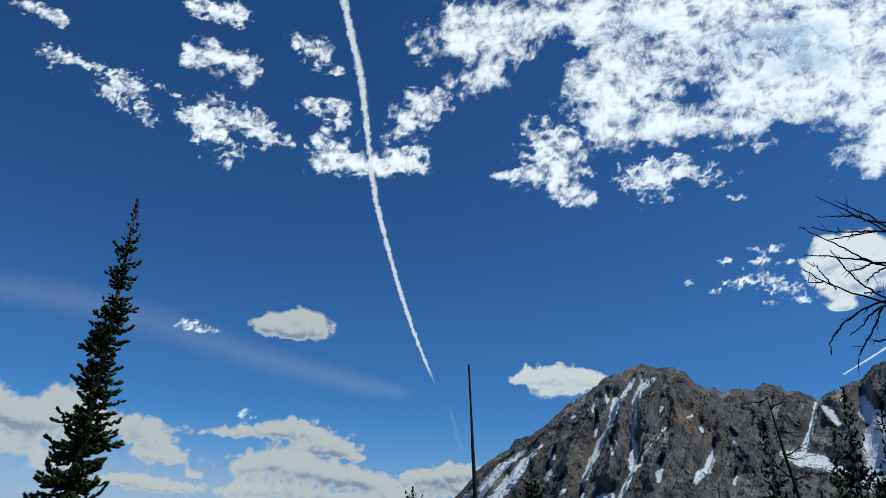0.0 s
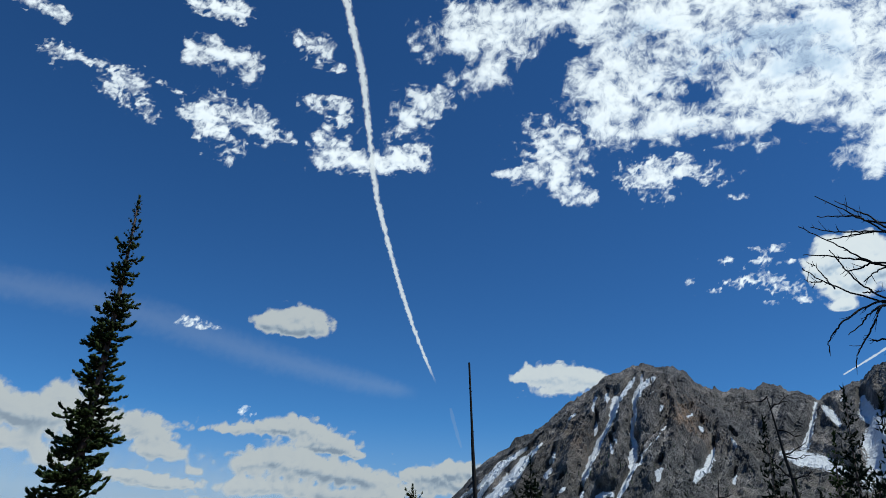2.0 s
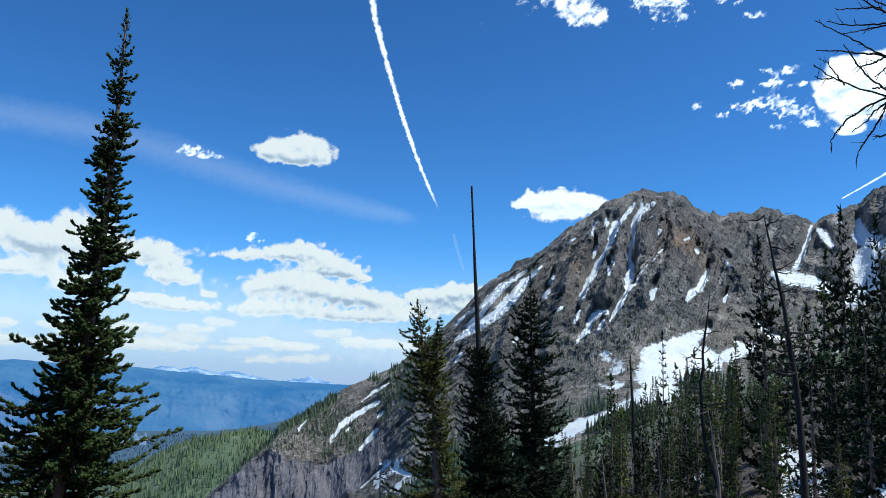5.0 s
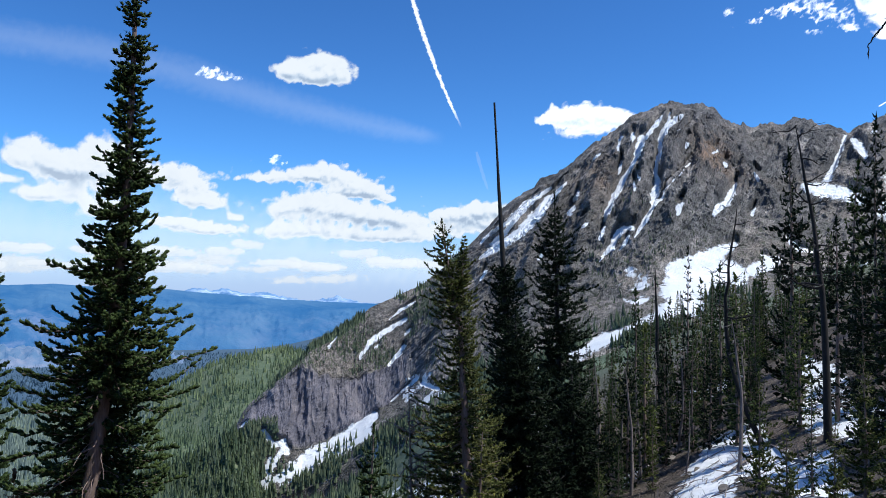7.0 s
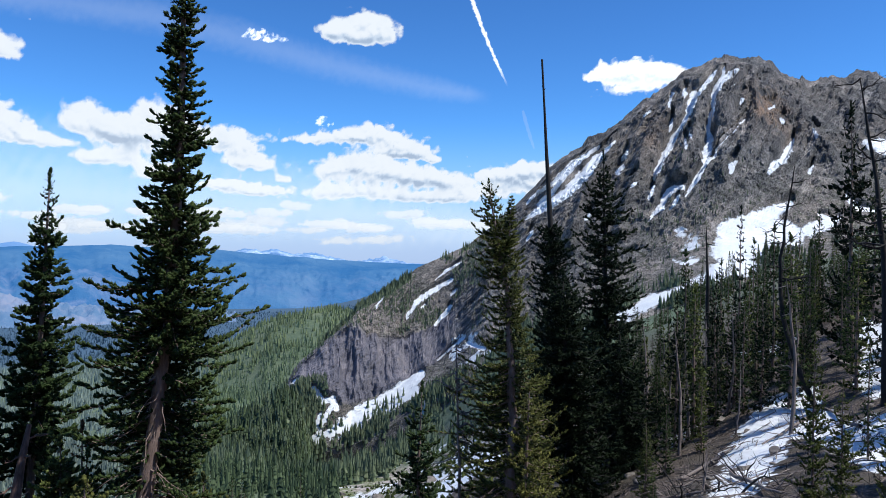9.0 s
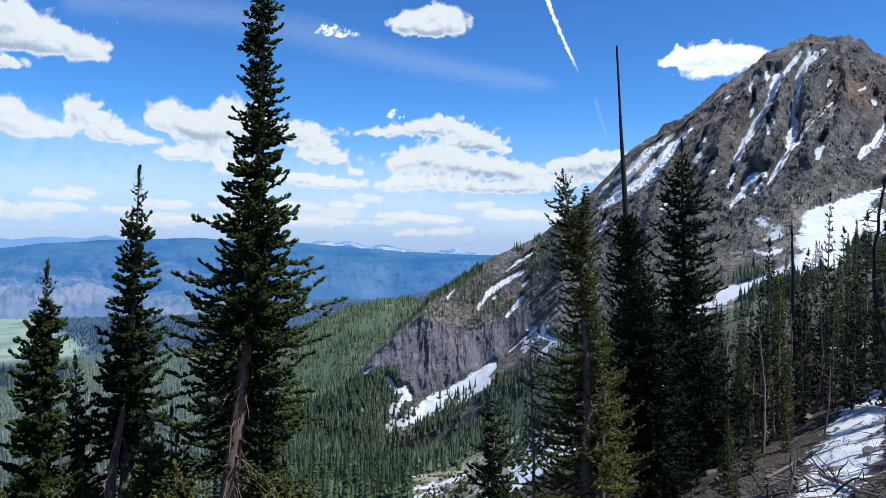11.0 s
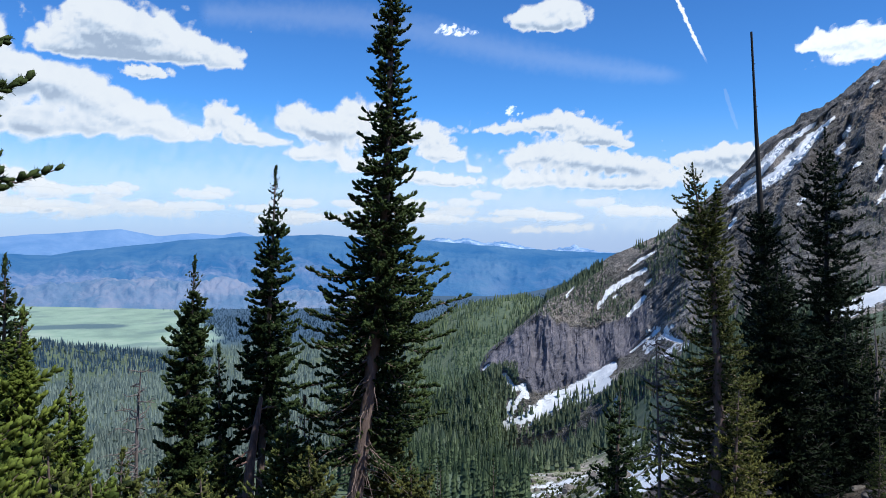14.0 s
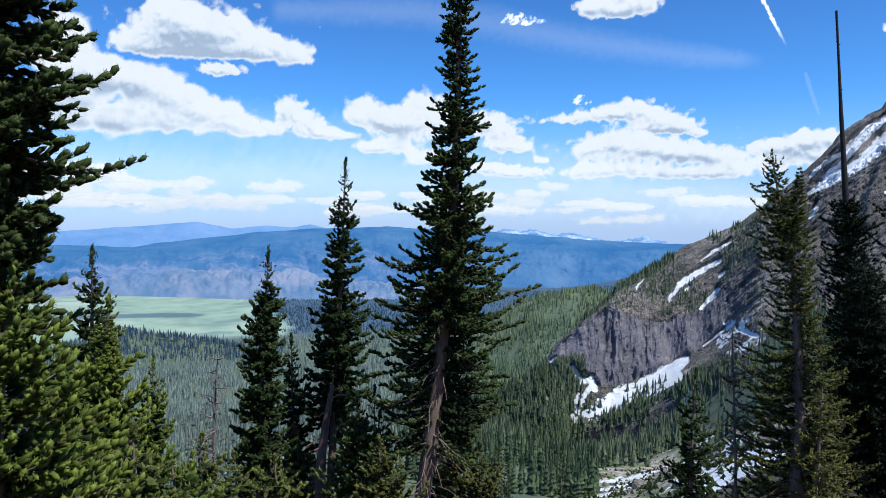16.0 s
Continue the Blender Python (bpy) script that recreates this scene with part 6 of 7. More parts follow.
def bare_branch():
    rng = np.random.RandomState(5)
    far = 8.00
    base = np.array(foot(-42, far))
    thing = new("dead_tree")
    thing.location = Vector(base)
    tagged(thing, "dead tree close by with thin bare curving branches", "dead tree")
    trunk = Joined()
    line = spine(-np.array([0, 0, 0.4]), np.array(bearing(-42.5, 36, far)) - base, 0.1, rng)
    trunk.add(*tube(line, 0.11 * (1 - np.linspace(0, 1, 15)) + 0.02, 9))
    child("trunk", trunk.mesh("trunk", BLACK_BARK), thing)
    bough = None
    for limb in UPPER_LIMBS + LOWER_LIMBS:
        main = limb[0][0] < -34.2
        pts = ([(-42.2, limb[0][1] - 1.2), (-38.5, limb[0][1] - 0.9)] if main else []) + limb
        c = np.array([np.array(bearing(b, e, far + 0.1 * math.sin(3 * b))) - base for b, e in pts])
        t = np.linspace(0, len(c) - 1, 5 * len(c))
        c = np.stack([np.interp(t, np.arange(len(c)), c[:, k]) for k in range(3)], 1)
        for _ in range(2):
            c[1:-1] = (c[:-2] + 2 * c[1:-1] + c[2:]) / 4
        c[1:-1] += rng.normal(size=c[1:-1].shape) * 0.004
        along = np.linspace(0, 1, len(c))
        piece = Joined()
        piece.add(*tube(c, (0.013 if main else 0.007) * (1 - 0.78 * along) + 0.0018, 5))
        me = piece.mesh("branch" if main or bough is None else "twig", BLACK_BARK)
        holder = child(me.name.split(".")[0], me, thing if main or bough is None else bough)
        if main or bough is None:
            bough = holder
        for _ in range(7 if main else 4):  # short spurs
            q = rng.randint(len(c) // 3 if main else 2, len(c) - 1)
            d = (c[q] - c[q - 1]) / np.linalg.norm(c[q] - c[q - 1]) * 0.7 + rng.normal(size=3) * [0.35, 0.35, 0.6]
            ln = rng.uniform(0.03, 0.13)
            piece = Joined()
            piece.add(*tube(np.array([c[q], c[q] + d * ln * 0.6, c[q] + d * ln + [0, 0, 0.01]]), [0.004, 0.003, 0.0012], 4))
            child("twig", piece.mesh("twig", BLACK_BARK), bough)


bare_branch()


# ---- clouds, at the far edge of the world ----
SKY_R = 4860.0


def sky_frame(az, el):
    a, e = radians(az), radians(el)
    c = np.array((-math.sin(a) * math.cos(e), math.cos(a) * math.cos(e), math.sin(e)))
    right = np.array((math.cos(a), math.sin(a), 0.0))
    return c, right, np.cross(right, c)


def sky_sheet(az, el, u, v, radius):
    c, right, up = sky_frame(az, el)
    p = c + np.radians(u)[..., None] * right + np.radians(v)[..., None] * up
    return p / np.linalg.norm(p, axis=-1)[..., None] * radius + (0, 0, EYE)


def cloud(style, label, az, el, blobs, hollow=(), gaps=()):
    """A cloud far off, from overlapping puffs: (right, up, half-width, half-height) in degrees about its middle."""
    cloud.count += 1
    seed = cloud.count * 7.7
    heap = style in ("puff", "bright", "glare", "low")
    b = np.array(blobs)
    pad = 1.7 if style != "wisp" else 1.5
    u0, u1 = (b[:, 0] - pad * b[:, 2]).min(), (b[:, 0] + pad * b[:, 2]).max()
    v0, v1 = (b[:, 1] - pad * b[:, 3]).min(), (b[:, 1] + pad * b[:, 3]).max()
    step = max(0.16 if style == "low" else 0.14 if style == "wisp" else 0.11, min(0.22, (u1 - u0) / 120))
    u, v = np.meshgrid(np.arange(u0, u1, step), np.arange(v0, v1, step))
    p = np.stack([u, v, 0 * u + seed], -1)
    size = float(np.median(b[:, 3]))

    def thick(u, v):
        q = np.stack([u, v, 0 * u + seed], -1)
        f = 1.6 / max(size, 0.28 if style == "low" else 0.5)
        if style == "wisp":
            q = q + 0.8 * np.stack([fbm(q * 0.35 * f, 3), fbm(q * 0.35 * f + 31, 3), 0 * u], -1)
            n = 1.6 * fbm(q * 0.75 * f * [0.8, 1.2, 1], 6, 0.62) - 0.12
        elif heap:
            n = (0.85 * (billow(q * 0.42 * f, 5, 0.46) - 0.5) + 0.25 * fbm(q * 0.4 * f, 3)) * (1.7 if style == "low" else 1.0)
        else:
            n = 0.7 * fbm(q * 0.5 * f * [0.6, 1.3, 1], 5)
        s, low = 0.0, 0.0
        for du, dv, ru, rv in blobs:
            e = ((u - du) / ru) ** 2
            w = (v - dv) / rv
            if heap:
                w = np.where(w < 0, w * 1.3, w)
            g = np.exp(-0.9 * (e + w * w))
            s = s + g
            low = low + g * (-w)
        for du, dv, ru, rv in gaps:
            s = s - 0.8 * np.exp(-((u - du) / ru) ** 2 - ((v - dv) / rv) ** 2)
        low = low / (s + 1e-6)
        if style == "wisp":
            s = 1.45 * (1 - np.exp(-1.2 * s))
            n = n * (1 - 0.35 * smooth(0.85, 1.35, s))
        return s + n - (0.40 if heap else 0.60 if style == "wisp" else 0.48), s, low

    d, s, low = thick(u, v)
    d2, d3 = thick(u + 0.08, v + 0.22)[0], thick(u + 0.3 * size, v + 0.75 * size)[0]
    border = np.minimum(np.minimum(u - u0, u1 - u), np.minimum(v - v0, v1 - v))
    relief = d2 - d
    d = d - 1.5 * (1 - smooth(0, 0.5 * size + 0.1, border))
    me = mesh_from("cloud", sky_sheet(az, el, u, v, SKY_R - cloud.count * 2.0).reshape(-1, 3), grid_faces(*u.shape), CLOUD[style], True)
    k = {"puff": 0.70, "bright": 0.5, "glare": 0.8, "low": 0.3, "wisp": 0.8, "haze": 0.5}[style]
    mott = fbm(p * 0.7 / max(size, 0.5), 4)
    under = np.clip(d3 - d + 0.25, 0, 0.9) if heap else 0.0
    # cloud self-shading put into the colour: undersides, relief and grey hollows
    shade = k * (0.42 * smooth(0.1, 1.1, d) * (0.1 + 1.05 * smooth(-0.4, 0.8, low + 0.5 * mott)) + 1.5 * np.clip(relief, -0.2, 0.4) * smooth(0.0, 0.7, d) * (1.35 if heap else 1.0) + 0.28 * under * smooth(0.0, 0.9, d))
    for du, dv, ru, rv in hollow:
        shade = shade + (0.5 if heap else 0.75) * np.exp(-((u - du) / (1.4 * ru)) ** 2 - ((v - dv) / (1.8 * rv)) ** 2 + (0.5 if heap else 0.9) * fbm(p * 0.6, 5)) * smooth(0.0, 1.0, d)
    attribute(me, "puffiness", d)
    attribute(me, "shade", np.clip(shade, 0, 1))
    attribute(me, "cover", np.full(u.shape, {"puff": 1.0, "bright": 1.0, "glare": 1.0, "low": 0.8, "wisp": 0.97, "haze": 0.8}[style]))
    tagged(new("cloud", me), label, "cloud")


cloud.count = 0
cloud("wisp", "ragged bank of bright white cloud with grey centre", -20.20, 35.19, [(-17.0, 6.4, 2.9, 2.1), (-13.3, 5.7, 3.4, 3.3), (-14.8, 2.5, 2.4, 2.0), (-9.1, 6.8, 6.2, 1.5), (-4.2, 4.8, 5.5, 2.2), (1.0, 3.7, 6.7, 2.2), (7.9, 1.5, 7.4, 3.2), (13.4, -0.3, 4.7, 4.9), (4.1, -0.1, 5.1, 1.8), (9.4, -2.7, 5.1, 2.6), (12.5, -5.1, 2.2, 3.0), (13.1, -7.6, 1.2, 1.9), (-4.9, 0.7, 3.3, 2.5), (-6.6, -0.5, 2.6, 1.9), (-2.1, -2.1, 3.3, 2.2), (1.8, -3.6, 2.6, 1.4), (4.9, -4.3, 2.5, 1.4), (-4.4, -3.7, 2.8, 1.2)], hollow=[(5.4, 2.0, 2.6, 0.7), (8.6, 1.0, 2.1, 0.8), (1.4, 0.4, 2.0, 0.6), (9.6, -0.7, 2.1, 0.5), (-2.7, 3.6, 1.6, 0.6)], gaps=[(-7.7, 4.0, 1.4, 1.2), (-10.0, 2.0, 2.0, 1.5), (-1.5, -1.0, 1.2, 0.7), (1.2, -1.6, 1.4, 0.7), (7.1, -4.9, 1.6, 0.8), (-16.2, 4.1, 1.5, 0.8), (-11.5, -0.4, 2.6, 0.9)])
cloud("wisp", "torn white cloud hanging below the large bank", -8.89, 29.22, [(-0.1, 2.8, 2.4, 2.2), (1.4, 1.5, 2.0, 1.5), (-1.0, -0.2, 2.7, 1.0), (0.9, -1.4, 1.9, 1.3), (2.2, -2.4, 1.4, 0.9), (-3.5, -0.3, 1.4, 0.4)])
cloud("wisp", "small torn white cloud scrap under the large bank", -19.70, 27.54, [(-1.3, 1.1, 2.1, 1.1), (-1.6, -0.3, 1.8, 1.3), (0.5, 0.7, 1.8, 0.6), (2.2, -0.3, 1.7, 0.6), (3.7, -1.8, 1.0, 0.4), (-3.7, 0.6, 1.2, 0.8)], gaps=[(0.4, -0.4, 0.8, 0.3)])
cloud("wisp", "small torn white cloud beside the contrail", 3.84, 32.27, [(0.4, 1.7, 2.2, 1.5), (1.4, 2.4, 1.4, 1.0), (-0.9, 0.5, 1.2, 0.9), (-0.1, -1.7, 1.6, 1.1), (-0.8, -2.9, 1.4, 0.7)])
cloud("wisp", "frayed white cloud crossed by the contrail", 8.41, 29.91, [(-2.4, 0.2, 1.8, 1.2), (-1.2, -1.0, 2.4, 0.9), (-3.3, 1.1, 1.1, 0.9), (2.5, 0.7, 1.7, 1.4), (3.6, -0.4, 1.8, 0.8), (0.8, -0.7, 1.4, 0.5)])
cloud("wisp", "curled white cloud wisp beside the contrail", 11.89, 33.28, [(-0.2, -0.1, 1.8, 0.8), (1.3, -0.6, 1.1, 1.0), (-1.6, 0.1, 0.9, 0.5), (0.4, 0.6, 1.1, 0.4)], gaps=[(0.5, -0.4, 0.5, 0.3)])
cloud("wisp", "tiny frayed white cloud high in blue sky", 13.19, 37.13, [(-1.2, 0.7, 1.5, 0.7), (-0.3, -0.3, 1.0, 0.7), (1.3, -1.0, 0.8, 0.5), (0.1, 0.6, 0.6, 0.9)])
cloud("wisp", "bright compact white cloud high in blue sky", 21.97, 35.08, [(-1.0, 0.6, 1.6, 1.1), (0.7, 0.1, 1.9, 1.2), (2.3, -0.4, 0.9, 1.3), (-1.9, -0.3, 1.0, 0.6)])
cloud("wisp", "small bright ragged white cloud high in blue sky", 23.12, 38.64, [(0.2, 0.1, 1.9, 0.9), (-1.4, -0.2, 0.9, 0.6), (1.3, 0.1, 1.1, 0.6)])
cloud("wisp", "streaky torn white cloud high in blue sky", 19.95, 30.50, [(-1.4, 1.3, 2.3, 1.1), (-2.7, 0.4, 1.1, 0.5), (-1.5, -0.7, 1.2, 1.4), (0.3, -1.7, 1.1, 1.3), (1.0, 0.5, 1.8, 1.0), (3.1, 0.0, 1.3, 0.6), (5.0, -0.3, 1.1, 0.3), (-3.3, 0.4, 0.7, 0.4)], gaps=[(0.3, -0.5, 0.7, 0.3)])
cloud("wisp", "thin trailing white cloud high in blue sky", 29.92, 31.68, [(-4.3, 0.6, 1.0, 0.8), (-3.2, 0.7, 1.1, 0.4), (-2.1, 0.6, 1.1, 0.3), (0.1, 0.2, 1.3, 1.0), (1.1, -0.6, 1.3, 1.2), (2.6, -1.7, 0.7, 0.8), (-0.4, -1.0, 0.7, 0.5), (3.0, 0.7, 0.8, 0.2), (3.9, 0.4, 0.7, 0.2)])
cloud("wisp", "small white cloud at the sky's edge", 36.01, 34.63, [(-0.6, 0.1, 1.7, 0.6), (0.6, -0.1, 0.7, 0.6)])
cloud("wisp", "loose group of thin white cloud flecks", -24.47, 19.61, [(-1.5, -0.2, 1.0, 0.4), (-3.0, -0.7, 0.7, 0.3), (1.3, 2.0, 1.2, 0.4), (0.4, 1.1, 0.9, 0.4), (0.3, 0.0, 1.2, 0.5), (1.9, -0.9, 1.6, 0.7), (3.0, -1.9, 0.8, 0.4), (2.7, 0.9, 1.2, 0.2), (-1.8, 1.5, 0.7, 0.3), (-4.6, 0.2, 0.5, 0.3), (0.8, -1.9, 0.5, 0.3)])
cloud("wisp", "faint small white cloud streak", 19.91, 15.17, [(-0.7, 0.1, 1.2, 0.5), (0.7, -0.1, 0.8, 0.2)])
cloud("wisp", "tiny white cloud fleck", 15.62, 9.14, [(-0.0, 0.0, 0.8, 0.5)])
cloud("puff", "large white cumulus with grey hollow", 44.51, 13.28, [(-2.5, 0.7, 2.5, 1.6), (-0.6, 0.7, 2.7, 1.5), (1.8, 0.4, 2.8, 1.4), (4.2, -0.4, 2.5, 1.1), (6.5, -0.9, 1.4, 0.8), (-4.8, -0.6, 1.7, 1.0), (-2.5, -1.0, 3.4, 0.7), (1.4, -0.9, 3.2, 0.6), (-2.8, 1.7, 1.1, 0.8)], [(-2.1, -0.2, 2.1, 0.5), (0.6, -0.6, 2.4, 0.4), (-1.4, -1.2, 1.9, 0.3)])
cloud("puff", "small white cloud scrap below a large cumulus", 43.52, 11.07, [(-0.6, 0.0, 1.1, 0.6), (0.6, 0.0, 1.4, 0.4)])
cloud("puff", "long white cumulus bank with dark grey base", 49.09, 8.99, [(-4.6, 4.5, 1.5, 1.5), (-5.0, 1.8, 2.1, 1.9), (-2.9, 1.4, 2.2, 1.4), (-0.7, 1.0, 2.2, 1.4), (1.5, 0.2, 2.3, 1.4), (3.9, -0.7, 2.4, 1.4), (6.3, -1.5, 1.8, 1.1), (8.0, -2.3, 1.1, 0.7), (-4.8, -1.5, 2.5, 1.6), (-1.9, -1.9, 3.0, 1.0), (1.9, -1.9, 3.1, 0.8)], [(-4.0, 0.0, 1.9, 0.7), (-1.9, -0.7, 2.6, 0.6), (0.7, -1.5, 2.3, 0.4), (-5.1, -0.9, 1.4, 0.5)])
cloud("puff", "small white cumulus with ragged top", 37.32, 7.25, [(-1.3, 1.2, 0.9, 1.1), (-0.3, 0.4, 1.5, 1.2), (1.2, -0.5, 1.7, 0.8), (2.9, -0.8, 1.3, 0.4), (-2.5, -0.4, 0.8, 0.6)])
cloud("puff", "white cumulus heap with greyish underside", 29.78, 6.94, [(-3.4, 1.3, 1.5, 1.1), (-1.2, 0.8, 1.8, 1.3), (1.5, 1.8, 1.3, 1.5), (0.3, 0.3, 2.2, 1.1), (-0.8, -1.4, 2.2, 0.7), (2.1, -2.2, 1.5, 0.8), (-2.6, -1.4, 1.2, 0.5), (4.1, 0.7, 2.2, 1.6)], [(-0.8, -0.4, 2.2, 0.4), (1.4, -1.1, 1.8, 0.4)])
cloud("puff", "sloping white cumulus above far ranges", 21.14, 6.04, [(-2.2, 1.6, 1.8, 1.1), (-0.4, 0.7, 1.6, 1.0), (1.1, -0.5, 1.3, 0.8), (2.5, -1.5, 0.7, 0.4), (-0.9, -0.3, 1.3, 0.5)])
cloud("puff", "low thin white cloud strip over far ranges", 21.65, 3.75, [(-0.4, 0.0, 2.1, 0.6), (2.1, -0.2, 2.0, 0.5), (-1.7, 0.3, 1.3, 0.4)])
cloud("puff", "long flat-based white cumulus over the valley", 11.08, 7.40, [(-5.6, 0.3, 1.9, 0.4), (-3.0, 0.6, 2.0, 0.6), (-0.9, 0.9, 1.5, 0.9), (1.2, 0.3, 1.8, 1.0), (3.0, -0.5, 1.4, 0.8), (4.2, -1.0, 0.6, 0.3), (0.8, -0.6, 2.5, 0.5)], [(1.2, -0.8, 2.1, 0.3), (-2.2, 0.2, 1.7, 0.2)])
cloud("puff", "broad white cumulus with pale grey base", 9.83, 4.46, [(-5.1, 0.9, 1.7, 1.1), (-3.0, 1.4, 1.9, 1.1), (-0.9, 0.9, 2.1, 1.0), (1.4, 0.6, 1.9, 1.0), (3.6, 0.3, 1.7, 0.8), (5.6, -0.4, 1.8, 0.8), (-5.5, -0.9, 1.7, 0.7), (-2.5, -0.7, 2.5, 0.7), (1.2, -1.1, 2.9, 0.5), (4.4, -1.1, 2.4, 0.5)], [(-0.9, 0.0, 2.5, 0.3), (-4.2, 0.0, 1.6, 0.2), (0.0, -1.0, 2.9, 0.3), (2.8, -0.3, 1.8, 0.3)])
cloud("puff", "white cumulus behind the mountain flank", -0.55, 5.01, [(-2.9, 0.1, 1.3, 0.6), (-1.2, 0.2, 1.3, 0.8), (0.2, 0.6, 1.1, 0.9), (1.4, 0.6, 0.9, 0.6), (-1.7, -0.9, 2.2, 0.7), (0.8, -0.5, 1.8, 0.6), (3.2, -0.1, 1.5, 0.9)], [(-1.0, -0.4, 1.5, 0.3), (0.6, 0.0, 0.9, 0.2)])
cloud("puff", "low white cloud strip near the horizon", 52.82, 3.10, [(-0.8, 0.3, 1.8, 0.7), (1.2, 0.0, 1.6, 0.7), (3.0, -0.6, 1.3, 0.4), (-3.2, 0.2, 2.0, 0.8)], [(1.0, -0.6, 1.5, 0.2)])
cloud("puff", "low white cumulus strip over the far ranges", 51.97, 1.40, [(-2.4, 0.2, 1.8, 0.6), (0.1, 0.0, 1.8, 0.6), (2.4, -0.3, 1.5, 0.4)], [(-0.2, -0.4, 2.2, 0.2)])
cloud("puff", "single small puffy white cumulus with flat base", 12.76, 16.07, [(-2.1, -0.1, 1.1, 0.6), (-0.8, 0.1, 1.4, 0.9), (0.8, 0.7, 1.3, 1.0), (2.0, -0.1, 1.1, 0.9), (0.2, -0.6, 1.9, 0.6)], [(0.7, -0.7, 1.3, 0.2)])
cloud("bright", "white cumulus drifting beside the rocky summit", -9.04, 12.61, [(-3.2, 0.1, 0.9, 0.4), (-1.5, 0.3, 1.4, 0.8), (0.1, 0.4, 1.7, 0.9), (1.8, 0.1, 1.5, 0.8), (-0.1, -0.8, 2.3, 0.6), (2.8, -0.1, 0.8, 0.6)], [(0.6, -1.0, 1.7, 0.2)])
cloud("glare", "bright rounded white cumulus behind bare branches", -30.75, 19.23, [(-1.9, 0.6, 1.0, 1.0), (-0.7, 1.1, 1.3, 1.3), (0.9, 1.6, 1.3, 1.0), (0.8, -0.2, 1.6, 1.7), (-0.8, -1.1, 1.3, 1.0), (-0.7, -2.3, 0.8, 0.5), (2.2, 0.3, 1.6, 1.8)])
cloud("haze", "row of low hazy white clouds near the horizon", 42.86, 1.13, [(-9.7, 0.4, 3.0, 0.6), (1.1, -0.1, 2.9, 0.6), (-2.2, 0.3, 1.8, 0.6), (-3.7, 0.9, 0.9, 0.4), (-5.6, -0.4, 2.3, 0.5), (11.5, -0.4, 2.6, 0.7), (8.8, -0.5, 1.8, 0.5)])
cloud("haze", "low hazy cloud strips above snowy peaks", 16.89, 0.52, [(0.2, 0.1, 1.8, 0.3), (-2.9, 0.8, 2.5, 0.5), (6.8, -0.5, 2.2, 0.4), (-7.0, 0.4, 2.8, 0.5), (2.9, -0.7, 2.6, 0.4)])
for az in np.arange(3.0, 66, 1.6):
    el = scatter.uniform(0.4, 2.7)
    wide_c = scatter.uniform(0.9, 2.0)
    cloud("low", "small hazy white cumulus low over the horizon", az + scatter.uniform(-0.8, 0.8), el,
          [(scatter.uniform(-1, 1) * wide_c, scatter.uniform(-0.1, 0.25), wide_c * scatter.uniform(0.35, 0.8), scatter.uniform(0.14, 0.4)) for _ in range(7)])


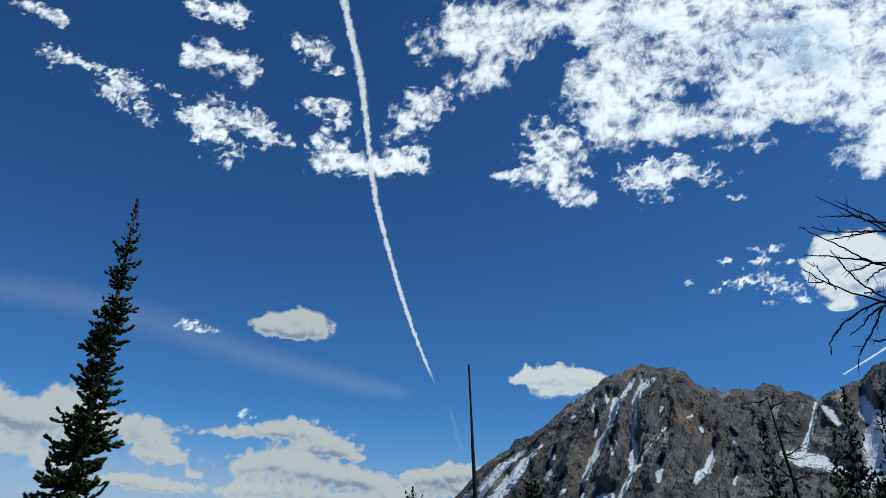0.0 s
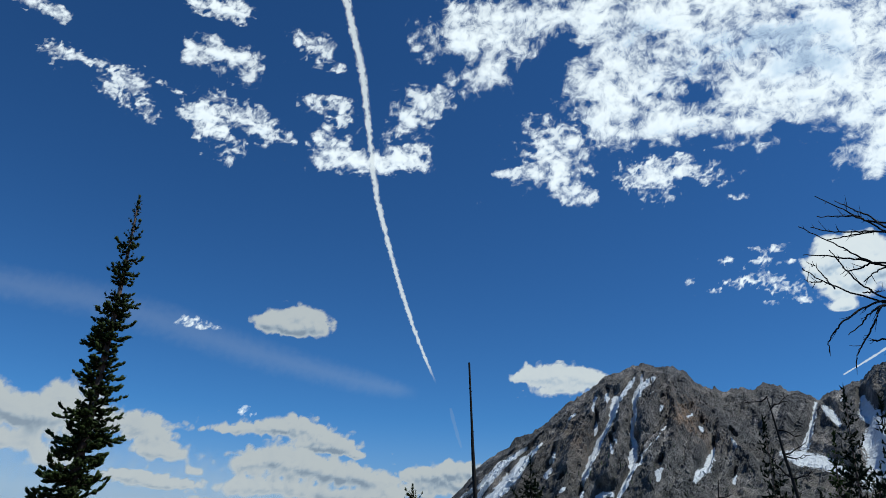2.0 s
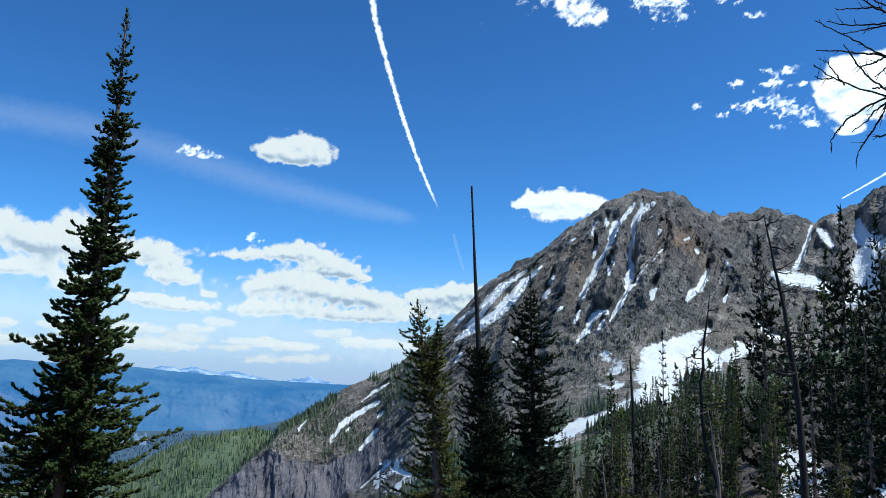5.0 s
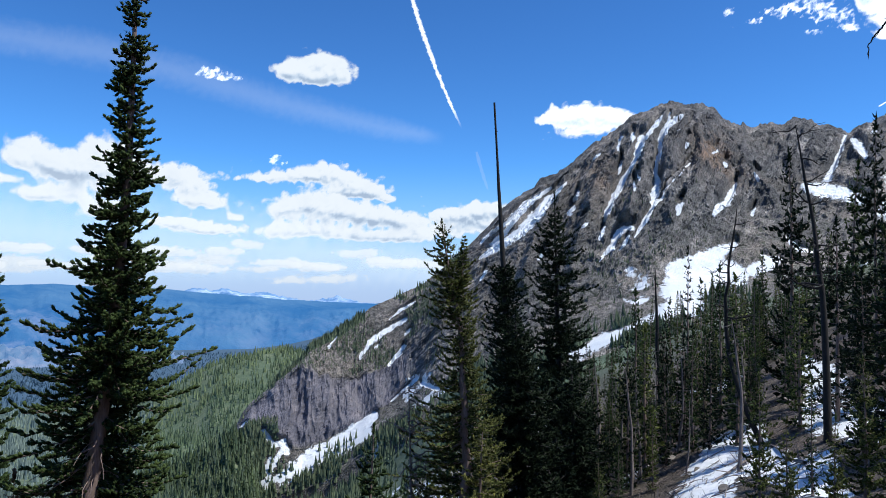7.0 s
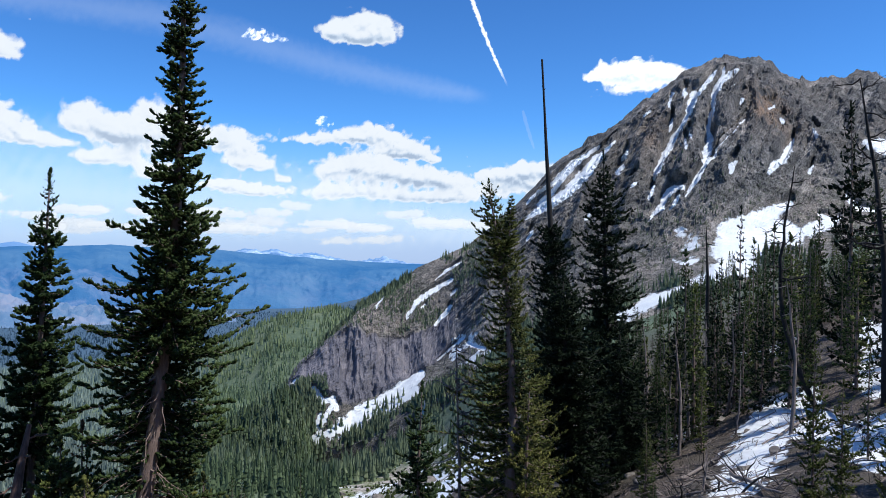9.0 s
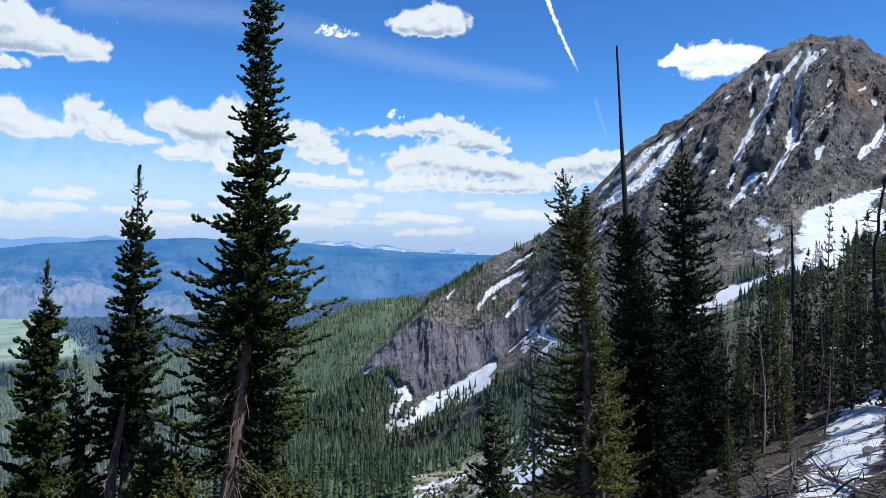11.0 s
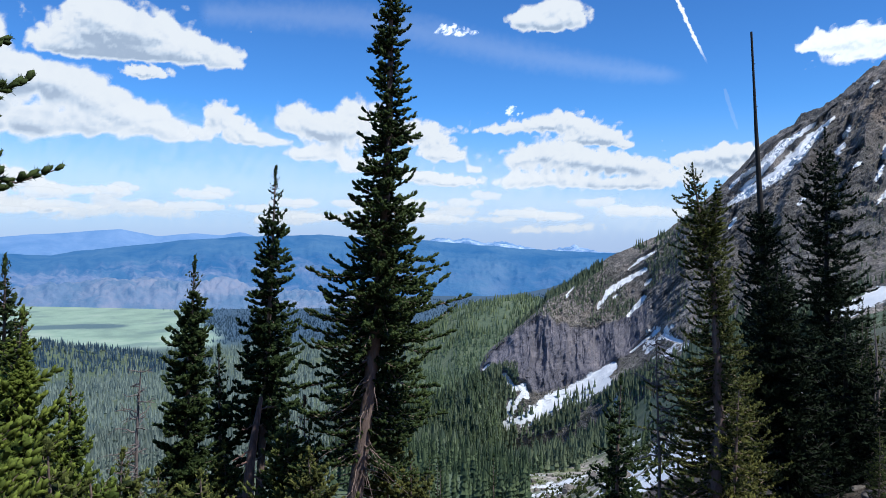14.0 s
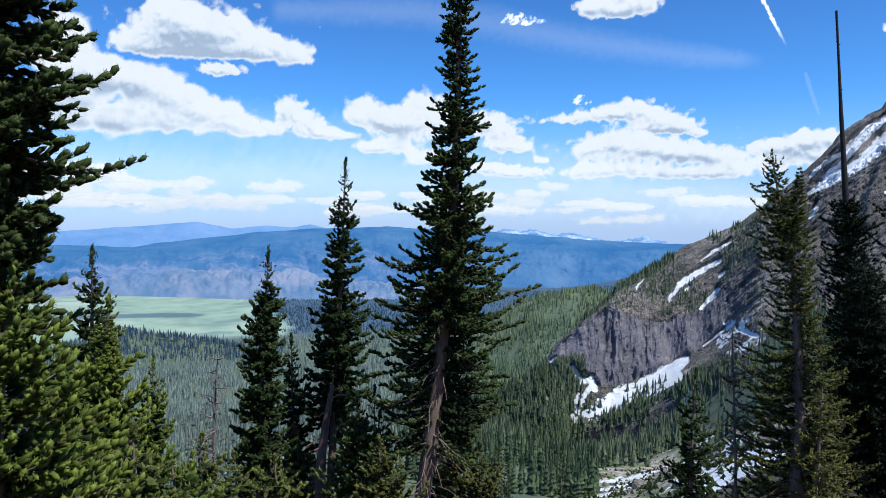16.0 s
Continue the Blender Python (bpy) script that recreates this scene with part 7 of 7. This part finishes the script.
def streamer(name, label, line, cover, ragged, mat):
    """A streak in the sky along (az, el, half-width), degrees."""
    cloud.count += 1
    az0, el0 = np.mean([p[0] for p in line]), np.mean([p[1] for p in line])
    c, right, up = sky_frame(az0, el0)
    pts = []
    for az, el, w in line:
        d = sky_frame(az, el)[0]
        pts.append((np.degrees(d @ right / (d @ c)), np.degrees(d @ up / (d @ c)), w))
    pts = np.array(pts)
    n = 260
    t = np.linspace(0, 1, n)
    k = np.concatenate([[0], np.cumsum(np.hypot(*np.diff(pts[:, :2], axis=0).T))])
    k /= k[-1]
    u, v, w = (np.interp(t, k, pts[:, i]) for i in range(3))
    for _ in range(14):
        u[1:-1], v[1:-1] = (u[:-2] + u[1:-1] + u[2:]) / 3, (v[:-2] + v[1:-1] + v[2:]) / 3
    du, dv = np.gradient(u), np.gradient(v)
    ln = np.hypot(du, dv)
    nu, nv = -dv / ln, du / ln
    s = np.linspace(-2, 2, 17)[None]
    uu, vv = u[:, None] + nu[:, None] * w[:, None] * s, v[:, None] + nv[:, None] * w[:, None] * s
    q = np.stack([uu * 2.2, vv * 2.2, 0 * uu + 3], -1)
    d = 1.0 - np.abs(s) * 0.9 + ragged * fbm(q, 4)
    d = d - 2.0 * smooth(1.4, 2.0, np.abs(s))
    me = mesh_from(name, sky_sheet(az0, el0, uu, vv, SKY_R - cloud.count * 2.0).reshape(-1, 3), grid_faces(*uu.shape), mat, True)
    attribute(me, "puffiness", d)
    attribute(me, "shade", 0 * uu)
    ends = smooth(0, 0.03, t) * (1 - smooth(0.93, 1.0, t))
    attribute(me, "cover", cover * ends[:, None] * np.ones_like(uu))
    tagged(new(name, me), label, "cloud")


streamer("contrail", "thin white aircraft contrail trailing down the sky",
         [(12.9, 44.5, 0.36), (11.35, 41.0, 0.34), (9.2, 36.2, 0.32), (8.4, 33.2, 0.29), (7.6, 29.6, 0.26), (6.9, 26.6, 0.24), (5.35, 22.4, 0.21), (3.9, 18.6, 0.19), (2.7, 15.8, 0.16), (1.6, 13.5, 0.13), (0.85, 12.0, 0.08)], 0.85, 0.65, CLOUD["trail"])
streamer("contrail", "short faint contrail remnant below the first", [(-0.3, 10.3, 0.10), (-0.5, 9.6, 0.16), (-0.95, 8.2, 0.14), (-1.3, 7.2, 0.08)], 0.12, 0.5, CLOUD["haze"])
streamer("contrail", "short slanting contrail above the mountain ridge", [(-29.2, 12.2, 0.05), (-31.5, 13.4, 0.08), (-34, 14.8, 0.10)], 0.75, 0.4, CLOUD["trail"])
streamer("cirrus_veil", "faint wide veil of thin cirrus", [(40, 15.6, 0.9), (34, 15.9, 1.1), (28, 15.9, 1.2), (22, 15.0, 1.2), (16, 13.6, 1.1), (7.2, 12.0, 0.9), (2, 11.2, 0.5)], 0.11, 0.25, VEIL)
# low haze over horizon and valley, added as two pale glowing sheets
streamer("cirrus_veil", "pale hazy cloud layer low over the horizon", [(75, 3.2, 2.6), (55, 3.4, 2.8), (38, 3.2, 2.6), (22, 2.6, 2.4), (8, 1.6, 2.2), (-2, 0.6, 1.8)], 0.30, 0.5, VEIL)
streamer("cirrus_veil", "thin hazy cloud layer over the valley", [(75, 8.5, 1.6), (52, 7.6, 1.8), (38, 6.6, 1.8), (24, 5.2, 1.6), (10, 3.6, 1.4)], 0.14, 0.7, VEIL)
